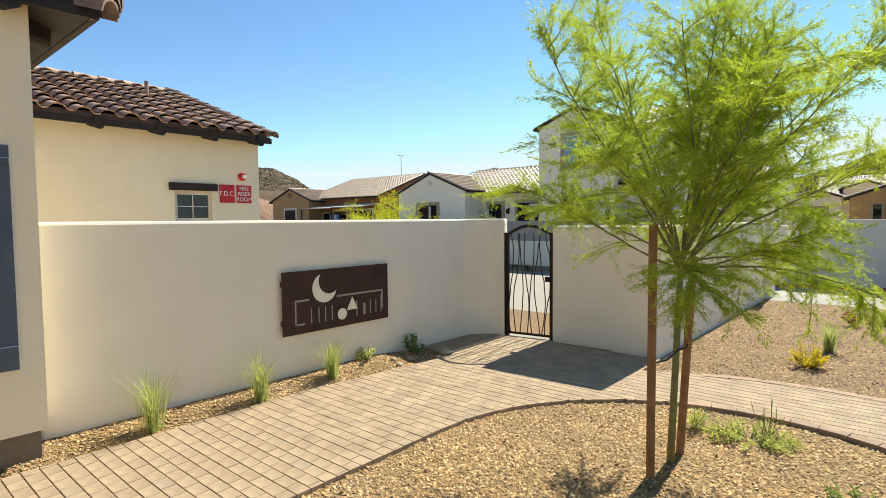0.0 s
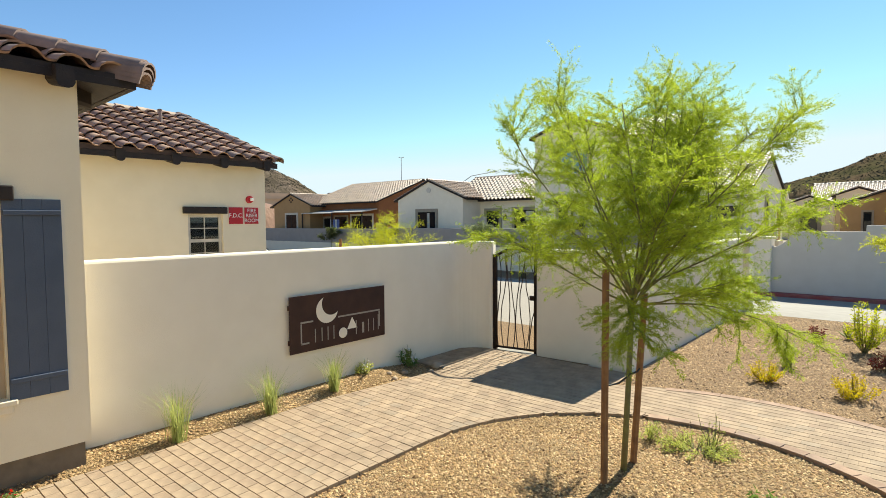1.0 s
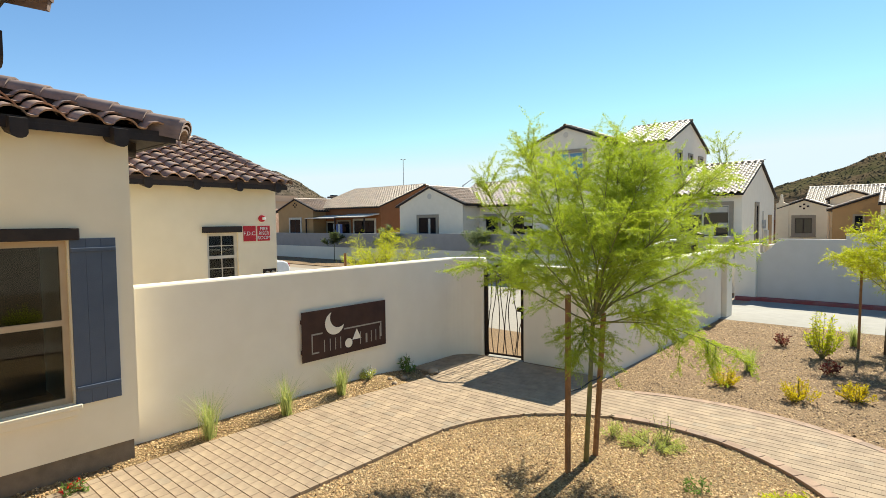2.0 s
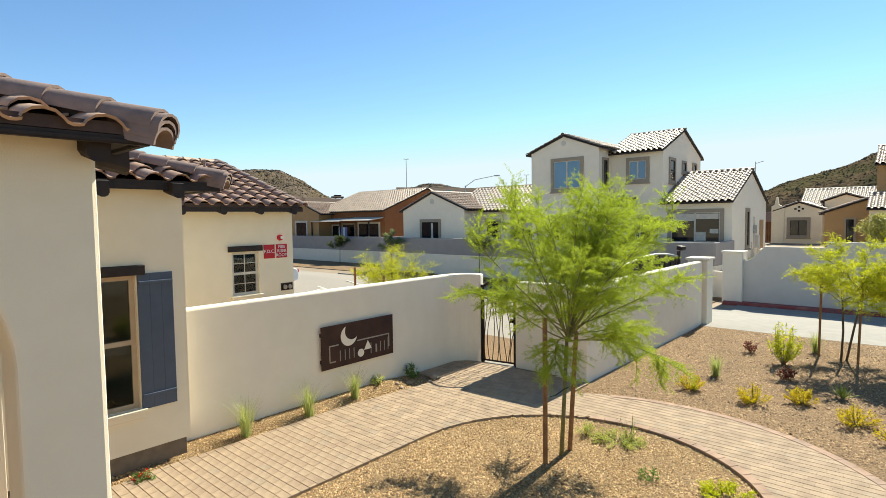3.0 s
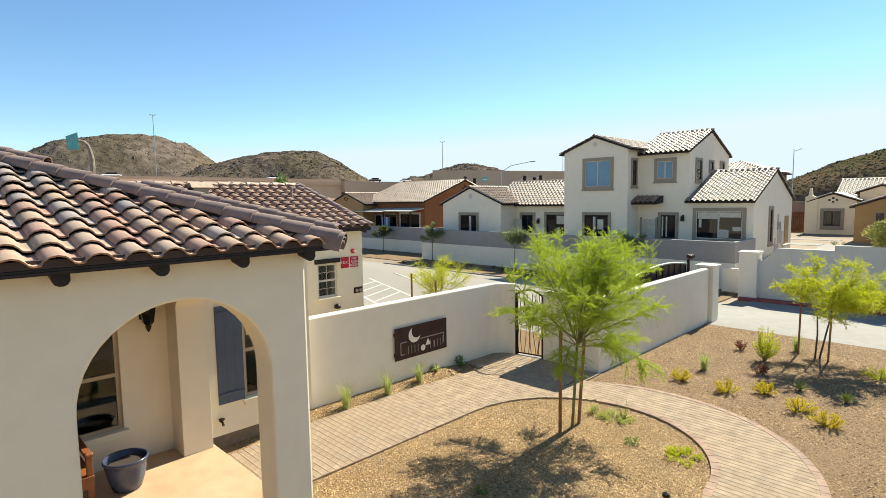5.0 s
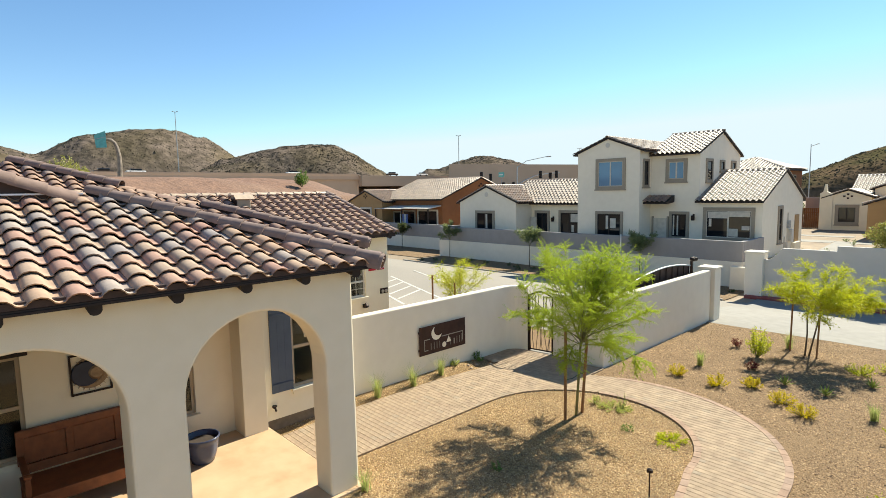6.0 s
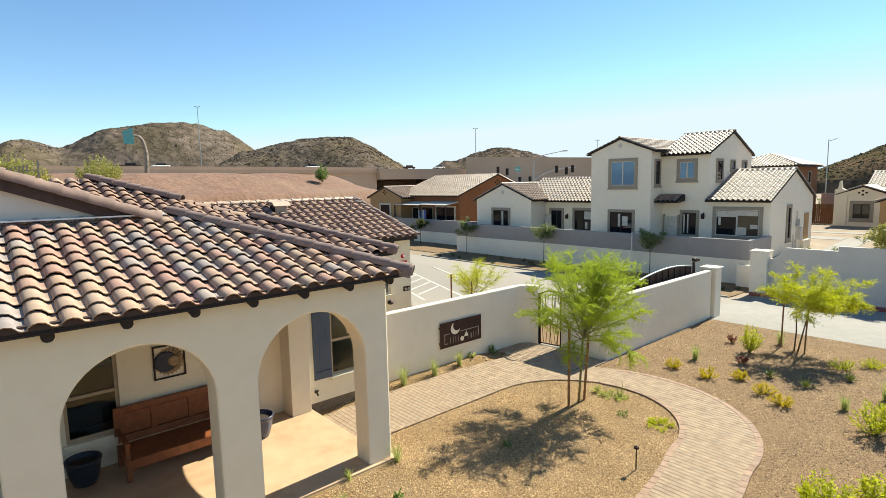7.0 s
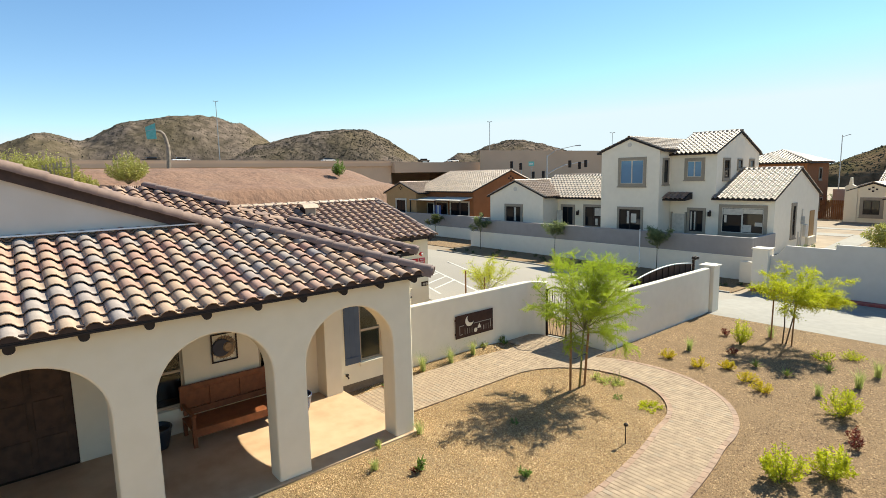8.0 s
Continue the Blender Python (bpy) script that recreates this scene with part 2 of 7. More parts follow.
TILE_RAKE = ramp_mat("rose_brown_rake_tile", [(0.0, (0.24, 0.16, 0.125)), (0.5, (0.27, 0.18, 0.14)), (1.0, (0.22, 0.155, 0.13))], 0.8, True, 45, 0.3)
TILE_FAR = ramp_mat("pale_clay_tile", [(0.0, (0.34, 0.245, 0.17)), (0.5, (0.41, 0.305, 0.215)), (1.0, (0.28, 0.215, 0.165))], 0.55, True, 20, 0.1, 0.35)
TILE_CAP = ramp_mat("hip_cap_tile", [(0.0, (0.225, 0.163, 0.140)), (0.6, (0.25, 0.178, 0.150)), (1.0, (0.20, 0.167, 0.155))], 0.8, True, 45, 0.3)
GLASS = glass_mat("window_glass", (0.75, 0.8, 0.78))
GLASS_FAR = mat("dark_window_glass", (0.010, 0.013, 0.016), None, 2.0, 0.03, spec=0.25)
# Sky reflection put into the blue base colour of the upper panes.
GLASS_SKY = mat("sky_reflection_blue_glass", (0.09, 0.24, 0.38), (0.075, 0.20, 0.32), 1.0, 0.05, spec=0.8)
BARK_G = mat("green_bark", (0.20, 0.20, 0.065), (0.15, 0.13, 0.055), 12.0, 0.8, 0.3, 60)
BARK = mat("grey_brown_bark", (0.13, 0.095, 0.06), (0.09, 0.065, 0.04), 12.0, 0.85, 0.4, 60)
STAKE = mat("brown_stake_wood", (0.30, 0.15, 0.06), (0.21, 0.10, 0.04), 10.0, 0.8, 0.3, 60)
RUBBER = mat("black_rubber", (0.02, 0.02, 0.02), None, 10.0, 0.7)
LEAF_PV = leaf_mat("feathery_yellow_green_leaf", (0.20, 0.265, 0.024), (0.41, 0.465, 0.055), 0.5)
LEAF_OLIVE = leaf_mat("olive_leaf", (0.06, 0.075, 0.025), (0.11, 0.125, 0.045))
LEAF_BUSH = leaf_mat("dusty_yellow_green_leaf", (0.27, 0.26, 0.06), (0.42, 0.40, 0.12), 0.3)
LEAF_STREET = leaf_mat("grey_green_street_leaf", (0.10, 0.125, 0.045), (0.24, 0.27, 0.12))
LEAF_LIME = leaf_mat("lime_yellow_leaf", (0.31, 0.34, 0.022), (0.52, 0.51, 0.045))
LEAF_PALE = leaf_mat("pale_sage_leaf", (0.34, 0.37, 0.08), (0.50, 0.51, 0.16))
LEAF_GOLD = leaf_mat("golden_flower", (0.45, 0.33, 0.02), (0.55, 0.45, 0.04))
LEAF_GREEN = leaf_mat("mid_green_leaf", (0.09, 0.15, 0.03), (0.16, 0.24, 0.055))
LEAF_STRAW = leaf_mat("straw_green_blade", (0.22, 0.27, 0.075), (0.42, 0.42, 0.16), 0.45)
LEAF_RED = leaf_mat("dark_red_leaf", (0.10, 0.02, 0.02), (0.17, 0.05, 0.03))
FLOWER_RED = leaf_mat("red_flower", (0.42, 0.02, 0.02), (0.5, 0.05, 0.04))
FLOWER_WHITE = leaf_mat("white_flower", (0.75, 0.75, 0.72), (0.8, 0.8, 0.78))
PEBBLE = ramp_mat("golden_pebble", [(0.0, (0.51, 0.325, 0.14)), (0.25, (0.32, 0.185, 0.078)), (0.5, (0.66, 0.47, 0.245)), (0.75, (0.17, 0.088, 0.040)), (1.0, (0.47, 0.30, 0.15))], 0.9, True, 60, 0.3, 0.3, 1.3)
PEBBLE_ROSE = ramp_mat("rose_pebble", [(0.0, (0.36, 0.225, 0.105)), (0.25, (0.20, 0.115, 0.055)), (0.5, (0.50, 0.34, 0.175)), (0.75, (0.10, 0.056, 0.03)), (1.0, (0.34, 0.215, 0.11))], 0.9, True, 60, 0.3, 0.3, 1.1)
ROCK = mat("tan_boulder", (0.42, 0.32, 0.22), (0.30, 0.22, 0.15), 8.0, 0.9, 0.6, 25)

# ---------------------------------------------------------------- building helpers
rng = random.Random(7)


def smooth_step(a, b, v):
    k = min(1.0, max(0.0, (v - a) / (b - a)))
    return k * k * (3 - 2 * k)


def gz(x, y):
    """Height of the ground: level in the garden, falling to the lane beyond the entrance."""
    return -0.65 * smooth_step(16.5, 24.5, y)


def bank(x, y):
    """Extra height of the gravel banked up against the garden wall, the clubhouse and the porch slab."""
    if -3.6 < x < -2.3 and y < 1.3:
        return 0.19 * smooth_step(2.4, 3.45, -x) * (1 - smooth_step(0.6, 1.3, y))
    return 0.10 * smooth_step(6.56, 6.92, -x) * smooth_step(0.2, 1.2, y) * (1 - smooth_step(6.2, 7.6, y)) if -7.1 < x < -6.5 else 0.0


def thing(name, label, category, at=(0, 0, 0), group="", kind=""):
    ob = new(name)
    ob.empty_display_size = 0.2
    ob.matrix_world = Matrix.Translation(at)
    return tagged(ob, label, category, group, kind)


def as_mesh(name, bm, material, smooth=False):
    me = bpy.data.meshes.new(name)
    bmesh.ops.recalc_face_normals(bm, faces=bm.faces)
    bm.to_mesh(me)
    bm.free()
    for m in (material if isinstance(material, (list, tuple)) else [material]):
        me.materials.append(m)
    if smooth:
        for p in me.polygons:
            p.use_smooth = True
    return me


def part(name, bm, material, parent, label="", smooth=False, bevel=0.0):
    """Links a bmesh in world places as one mesh under a thing or a part."""
    ob = new(name, as_mesh(name, bm, material, smooth))
    if parent:
        ob.parent = parent
        ob.matrix_parent_inverse = parent.matrix_basis.inverted() if parent.parent is None else Matrix()
    if bevel:
        b = ob.modifiers.new("round", "BEVEL")
        b.width, b.segments, b.limit_method = bevel, 2, "ANGLE"
    return tagged(ob, label)


def solid(name, bm, material, label, category, kind="", group="", smooth=False, bevel=0.0):
    """A thing that is one single mesh."""
    ob = part(name, bm, material, None, "", smooth, bevel)
    return tagged(ob, label, category, group, kind)


def flat_lips(me):
    """Shades every second face flat, so that the cut ends of tiles keep a hard edge."""
    flags = np.ones(len(me.polygons), dtype=bool)
    flags[1::2] = False
    me.polygons.foreach_set("use_smooth", flags)


def mesh_np(name, verts, faces, material, parent=None, smooth=False):
    me = bpy.data.meshes.new(name)
    me.from_pydata([tuple(v) for v in verts], [], [tuple(f) for f in faces])
    me.materials.append(material)
    if smooth:
        me.shade_smooth()
    ob = new(name, me)
    if parent:
        ob.parent = parent
        ob.matrix_parent_inverse = parent.matrix_basis.inverted()
    return ob


def box(bm, x0, x1, y0, y1, z0, z1, m=None):
    vs = [bm.verts.new(p) for p in ((x0, y0, z0), (x1, y0, z0), (x1, y1, z0), (x0, y1, z0), (x0, y0, z1), (x1, y0, z1), (x1, y1, z1), (x0, y1, z1))]
    for f in ((0, 3, 2, 1), (4, 5, 6, 7), (0, 1, 5, 4), (1, 2, 6, 5), (2, 3, 7, 6), (3, 0, 4, 7)):
        bm.faces.new([vs[i] for i in f])
    if m:
        for v in vs:
            v.co = m @ v.co
    return bm


def boxes(*dims):
    bm = bmesh.new()
    for d in dims:
        box(bm, *d)
    return bm


def extrude(points, offset):
    """A closed solid: a flat outline pushed along an offset."""
    bm = bmesh.new()
    a = [bm.verts.new(p) for p in points]
    b = [bm.verts.new(Vector(p) + Vector(offset)) for p in points]
    bm.faces.new(a)
    bm.faces.new(list(reversed(b)))
    for i in range(len(a)):
        j = (i + 1) % len(a)
        bm.faces.new((a[i], b[i], b[j], a[j]))
    return bm


def tube(bm, pts, r0, r1=None, sides=8, cap=True):
    """A round bar through points, tapering from r0 to r1."""
    r1 = r0 if r1 is None else r1
    pts = [Vector(p) for p in pts]
    rings = []
    side = None
    for i, p in enumerate(pts):
        d = (pts[min(i + 1, len(pts) - 1)] - pts[max(i - 1, 0)]).normalized()
        if side is None:
            side = d.orthogonal().normalized()
        side = (side - d * side.dot(d)).normalized()
        up = d.cross(side)
        r = r0 + (r1 - r0) * i / (len(pts) - 1)
        rings.append([bm.verts.new(p + (side * math.cos(6.2832 * k / sides) + up * math.sin(6.2832 * k / sides)) * r) for k in range(sides)])
    for a, b in zip(rings, rings[1:]):
        for k in range(sides):
            bm.faces.new((a[k], a[(k + 1) % sides], b[(k + 1) % sides], b[k]))
    if cap:
        bm.faces.new(list(reversed(rings[0])))
        bm.faces.new(rings[-1])
    return bm


def lathe(bm, profile, at, sides=24):
    rings = [[bm.verts.new((at[0] + r * math.cos(6.2832 * k / sides), at[1] + r * math.sin(6.2832 * k / sides), at[2] + z)) for k in range(sides)] for r, z in profile]
    for a, b in zip(rings, rings[1:]):
        for k in range(sides):
            bm.faces.new((a[k], a[(k + 1) % sides], b[(k + 1) % sides], b[k]))
    bm.faces.new(list(reversed(rings[0])))
    bm.faces.new(rings[-1])
    return bm


def wall_cells(u0, u1, z0, z1, holes):
    """The solid rectangles of a wall with rectangular holes."""
    us = sorted({u0, u1, *[h[0] for h in holes], *[h[1] for h in holes]})
    zs = sorted({z0, z1, *[h[2] for h in holes], *[h[3] for h in holes]})
    for a, b in zip(us, us[1:]):
        for c, d in zip(zs, zs[1:]):
            if not any(h[0] <= a and b <= h[1] and h[2] <= c and d <= h[3] for h in holes):
                yield a, b, c, d


def holed_wall(bm):
    """Joins the rectangles of a wall into one shell."""
    bmesh.ops.remove_doubles(bm, verts=bm.verts, dist=0.0005)
    seen = {}
    for f in bm.faces:
        seen.setdefault(tuple(round(v, 3) for v in f.calc_center_median()), []).append(f)
    bmesh.ops.delete(bm, geom=[f for fs in seen.values() if len(fs) > 1 for f in fs], context="FACES_ONLY")
    return bm


# ---- roof tiles: an S-shaped tile, 0.32 wide, 0.345 to the weather
TW, TL = 0.32, 0.345
PROFILE = [(0.0, 0.004), (0.017, 0.036), (0.056, 0.068), (0.114, 0.081), (0.172, 0.068), (0.211, 0.036), (0.234, 0.009), (0.266, -0.003), (0.30, -0.001), (0.325, 0.006)]


DEEP = [(u, h * 1.3) for u, h in PROFILE]             # the higher barrels of the neighbours' roofs


def tile_rows(w, ln, profile=PROFILE, lift=0.056):
    """One tile in its own place: x along the eave, y up the slope, z off the roof."""
    k = w / TW
    front = [(u * k, -0.02, h + lift) for u, h in profile]
    back = [(u * k, ln + 0.03, h + 0.006) for u, h in profile]
    lip = [(u * k, -0.006, h + lift - 0.022) for u, h in profile]
    n = len(profile)
    faces = []
    for i in range(n - 1):
        faces += [(i, i + 1, n + i + 1, n + i), (3 * n + i, 3 * n + i + 1, 2 * n + i + 1, 2 * n + i)]
    return front + back + front + lip, faces


def slope_frame(o, u, v):
    u, v = Vector(u).normalized(), Vector(v).normalized()
    return Matrix((u, v, u.cross(v))).transposed().to_4x4(), Vector(o)


def tile_spots(nu, nv, inside, w=TW, ln=TL):
    for j in range(nv):
        for i in range(nu):
            if inside((i + 0.5) * w, (j + 0.5) * ln):
                yield i, j


def tile_field(name, o, u, v, nu, nv, inside, material, parent, w=TW, ln=TL, profile=PROFILE, lift=0.056):
    """A joined field of tiles over one roof slope."""
    rot, org = slope_frame(o, u, v)
    base, faces = tile_rows(w, ln, profile, lift)
    base = np.array(base)
    r = np.array(rot.to_3x3())
    vs, fs, n = [], [], 0
    for i, j in tile_spots(nu, nv, inside, w, ln):
        p = base + (i * w, j * ln, rng.uniform(-0.004, 0.004))
        p = p + np.array([rng.uniform(-0.004, 0.004), rng.uniform(-0.008, 0.008), 0])
        vs.append(p @ r.T + np.array(org))
        fs += [tuple(k + n for k in f) for f in faces]
        n += len(base)
    ob = tagged(mesh_np(name, np.concatenate(vs), fs, material, parent, True), kind="stuff")
    flat_lips(ob.data)
    return ob


def cap_row(name, p0, p1, material, parent, r=0.115, step=0.36, single=False):
    """Half-round cap tiles along a ridge, hip or rake."""
    p0, p1 = Vector(p0), Vector(p1)
    d = (p1 - p0)
    n = max(1, round(d.length / step))
    d.normalize()
    side = d.cross(Vector((0, 0, 1))).normalized()
    up = side.cross(d)
    vs, fs = [], []
    st = (p1 - p0).length / n
    for i in range(n):
        a = p0 + d * (i * st - 0.03)
        b = p0 + d * ((i + 1) * st + 0.03)
        k0 = len(vs)
        jit = rng.uniform(-0.006, 0.006)
        for q, rr, lift in ((a, r * 1.05, 0.014), (b, r * 0.92, 0.0)):
            for s in range(9):
                t = math.pi * (s / 8 * 1.16 - 0.08)
                vs.append(q + side * (math.cos(t) * rr + jit) + up * (math.sin(t) * rr * 0.85 + lift))
        for rr in (r * 1.05, r * 1.05 - 0.022):
            for s in range(9):
                t = math.pi * (s / 8 * 1.16 - 0.08)
                vs.append(a + side * (math.cos(t) * rr + jit) + up * (math.sin(t) * rr * 0.85 + 0.014))
        for s in range(8):
            fs += [(k0 + s, k0 + s + 1, k0 + 9 + s + 1, k0 + 9 + s), (k0 + 27 + s, k0 + 27 + s + 1, k0 + 18 + s + 1, k0 + 18 + s)]
        if single:
            flat_lips(mesh_np("cap_tile", vs, fs, material, parent, True).data)
            vs, fs = [], []
    if not single:
        return tagged(mesh_np(name, vs, fs, material, parent, True), kind="stuff")

# ---------------------------------------------------------------- ground
def grid_axis(fine0, fine1, step, far):
    a = list(np.arange(fine0, fine1 + 1e-6, step))
    lo, hi, s = fine0, fine1, step
    while hi < far:
        s *= 1.5
        lo, hi = lo - s, hi + s
        a = [lo] + a + [hi]
    return a


xs, ys = grid_axis(-34, 14, 0.75, 2500), grid_axis(-16, 32, 0.75, 2500)
gv = [(x, y, gz(x, y) - 0.012 + (0.012 * noise.noise((x * 0.9, y * 0.9, 0)) if abs(x) < 30 and y < 14 else 0)) for y in ys for x in xs]
gf = [(j * len(xs) + i, j * len(xs) + i + 1, (j + 1) * len(xs) + i + 1, (j + 1) * len(xs) + i) for j in range(len(ys) - 1) for i in range(len(xs) - 1)]
tagged(mesh_np("ground", gv, gf, DESERT, None, True), "dry tan desert ground reaching to the hills", "ground", kind="structure")


def sheet(name, outline, lift, material, label, category):
    """A flat laid surface with an outline, thick enough to have an edge."""
    bm = extrude([(x, y, gz(x, y) + lift) for x, y in outline], (0, 0, -0.06))
    return solid(name, bm, material, label, category, "structure")


# gravel beds: a golden one round the young tree and along the wall, a rose one beside the driveway
sheet("gravel_bed_1", [(-7.0, -14), (13, -14), (13, 9.0), (-3.9, 9.0), (-6.6, 8.6), (-7.0, 8.3)], 0.012, GRAVEL, "golden crushed gravel round the young tree and along the wall", "gravel bed")
sheet("gravel_bed_2", [(-3.95, 16.1), (-3.95, 8.0), (-1.0, 7.6), (0.4, 5.6), (0.75, 3.0), (0.75, -14.0), (13, -14.0), (13, 15.9)], 0.0165, GRAVEL_ROSE, "rose-brown crushed gravel bed with desert plants", "gravel bed")


bx, by = np.linspace(-7.06, -6.5, 13), np.linspace(0.5, 7.7, 49)
bv = [(x, y, 0.012 + bank(x, y) + (0.008 * noise.noise((x * 6, y * 6, 2)) if x < -6.6 else -0.02)) for y in by for x in bx]
bf = [(j * 13 + i, j * 13 + i + 1, (j + 1) * 13 + i + 1, (j + 1) * 13 + i) for j in range(48) for i in range(12)]
tagged(mesh_np("gravel_bank", bv, bf, GRAVEL, None, True), "golden gravel banked along the foot of the wall", "gravel bed", kind="structure")
bx, by = np.linspace(-3.47, -2.3, 13), np.linspace(-10, 1.4, 61)
bv = [(x, y, 0.012 + bank(x, y) + (0.008 * noise.noise((x * 6, y * 6, 2)) if x < -2.45 and y < 1.1 else -0.02)) for y in by for x in bx]
bf = [(j * 13 + i, j * 13 + i + 1, (j + 1) * 13 + i + 1, (j + 1) * 13 + i) for j in range(60) for i in range(12)]
tagged(mesh_np("gravel_bank", bv, bf, GRAVEL, None, True), "golden gravel banked against the porch slab", "gravel bed", kind="structure")


def draped(name, x0, x1, y0, y1, lift, material, label, category, step=1.0):
    nx, ny = max(1, round((x1 - x0) / step)), max(1, round((y1 - y0) / step))
    vs = [(x0 + (x1 - x0) * i / nx, y0 + (y1 - y0) * j / ny, gz(0, y0 + (y1 - y0) * j / ny) + lift) for j in range(ny + 1) for i in range(nx + 1)]
    fs = [(j * (nx + 1) + i, j * (nx + 1) + i + 1, (j + 1) * (nx + 1) + i + 1, (j + 1) * (nx + 1) + i) for j in range(ny) for i in range(nx)]
    return tagged(mesh_np(name, vs, fs, material, None, True), label, category, kind="structure")


draped("driveway", -5.0, 60, 16.0, 25.2, 0.02, CONCRETE, "pale sunlit concrete driveway apron at the entrance", "driveway")
draped("parking_lot", -46, -5.0, 9.5, 23.2, 0.016, ASPHALT, "sun-bleached grey asphalt lane and parking", "road")
draped("planting_strip", -30.3, -6.0, 23.3, 27.45, 0.03, GRAVEL_ROSE, "dark gravel planting strip along the retaining wall", "planting strip")
draped("planting_strip_2", -62, -30.8, 25.4, 30.45, 0.032, GRAVEL_ROSE, "dark gravel planting strip below the far yard wall", "planting strip")
draped("inner_gravel", -10.9, -4.7, 7.2, 11.2, 0.03, GRAVEL_ROSE, "brown gravel bed behind the garden wall", "gravel bed")

# raised yards behind the retaining walls
solid("yard", boxes((-30.4, -6.9, 27.75, 75, -0.7, 0.5), (-5.2, 40, 25.5, 75, -0.7, 0.5), (-6.9, -5.2, 27.0, 75, -0.7, 0.498), (-70, -34.5, 30.8, 75, -0.7, 0.3), (-34.5, -30.4, 33.0, 75, -0.7, 0.299)), DESERT, "raised tan gravel yards of the houses", "yard", "structure")
bm = extrude([(-4.85, 27.0, 0.5), (-3.55, 27.0, 0.5), (-4.45, 46.0, 0.5), (-5.95, 46.0, 0.5)], (0, 0, 0.021))
for d in ((-8.6, -5.97, 44.4, 46.4), (-4.44, -1.0, 44.4, 46.4), (-10.2, -5.6, 50.0, 51.3), (-4.83, -2.0, 26.0, 26.99)):
    box(bm, *d, 0.5, 0.52)
solid("walkway", bm, CONCRETE, "pale concrete walkways between the houses", "path", "structure")


# ---------------------------------------------------------------- garden walls
def ribbon(points, width, z0, z1):
    """A wall that follows a line; its given line is the face towards the garden (right-hand side is its back)."""
    pts = [Vector((x, y, 0)) for x, y in points]
    back = []
    for i, p in enumerate(pts):
        a = (p - pts[i - 1]).normalized() if i else None
        b = (pts[i + 1] - p).normalized() if i < len(pts) - 1 else None
        na = Vector((-a.y, a.x, 0)) if a else None
        nb = Vector((-b.y, b.x, 0)) if b else None
        nn = ((na or nb) + (nb or na)).normalized()
        c = nn.dot(na or nb)
        back.append(p + nn * width / max(c, 0.3))
    bm = bmesh.new()
    rows = []
    for z in (z0, z1):
        rows.append(([bm.verts.new((p.x, p.y, z)) for p in pts], [bm.verts.new((p.x, p.y, z)) for p in back]))
    (f0, b0), (f1, b1) = rows
    n = len(pts)
    for i in range(n - 1):
        for q in ((f0[i], f0[i + 1], f1[i + 1], f1[i]), (b0[i + 1], b0[i], b1[i], b1[i + 1]), (f1[i], f1[i + 1], b1[i + 1], b1[i]), (f0[i + 1], f0[i], b0[i], b0[i + 1])):
            bm.faces.new(q)
    bm.faces.new((f0[0], f1[0], b1[0], b0[0]))
    bm.faces.new((f0[-1], b0[-1], b1[-1], f1[-1]))
    return bm


curve = [(-6.56 - 0.46 * math.cos(radians(a)), 8.28 + 0.52 * math.sin(radians(a))) for a in range(0, 91, 10)]
solid("garden_wall_1", ribbon([(-7.02, 2.58), (-7.02, 5.0), (-7.02, 7.8)] + curve + [(-6.50, 8.82)], 0.22, -0.1, 1.99), STUCCO_W, "smooth cream-white stucco garden wall carrying the sign", "wall", "structure", smooth=False, bevel=0.03)
solid("garden_wall_2", ribbon([(-5.68, 8.95), (-4.06, 9.02), (-4.03, 16.3)], 0.22, -0.1, 1.87), STUCCO_W, "cream-white stucco garden wall beside the gate", "wall", "structure", bevel=0.03)


def pillar(x, y, z0, z1, w, label):
    p = thing("gate_pillar", label, "pillar", (x, y, z0), "entrance pillars")
    part("shaft", boxes((x - w / 2, x + w / 2, y - w / 2, y + w / 2, z0, z1 - 0.07)), STUCCO_W, p, bevel=0.02)
    part("cap", boxes((x - w / 2 - 0.05, x + w / 2 + 0.05, y - w / 2 - 0.05, y + w / 2 + 0.05, z1 - 0.07, z1)), STUCCO_W, p, bevel=0.015)
    return p


pillar(-4.18, 16.62, -0.1, 1.97, 0.56, "cream stucco gate pillar ending the garden wall")
pillar(-5.28, 25.45, -0.72, 1.66, 0.78, "cream stucco gate pillar across the driveway")

# retaining walls of the houses: pale below, taupe above
solid("retaining_wall_1", boxes((-30.6, -6.55, 27.5, 27.75, -0.75, 0.76), (-6.8, -6.55, 27.75, 31.0, -0.75, 0.76), (-30.6, -30.4, 27.75, 36, -0.75, 0.76), (-6.93, -5.30, 26.74, 26.99, -0.75, 0.60)), STUCCO_W, "pale lower part of the stucco retaining wall", "wall", "structure", bevel=0.02)
solid("yard_wall_1", boxes((-30.585, -6.565, 27.515, 27.735, 0.76, 1.88), (-6.785, -6.565, 27.735, 31.0, 0.76, 1.88), (-30.585, -30.415, 27.735, 36, 0.76, 1.88)), STUCCO_GREY, "taupe upper part of the yard wall", "wall", "structure", bevel=0.02)
solid("retaining_wall_2", boxes((-60, -30.65, 30.5, 30.75, -0.75, 0.5)), STUCCO_W, "pale lower part of a far retaining wall", "wall", "structure", bevel=0.02)
solid("yard_wall_2", boxes((-60, -30.65, 30.515, 30.735, 0.5, 1.75)), STUCCO_GREY, "taupe upper part of a far yard wall", "wall", "structure", bevel=0.02)
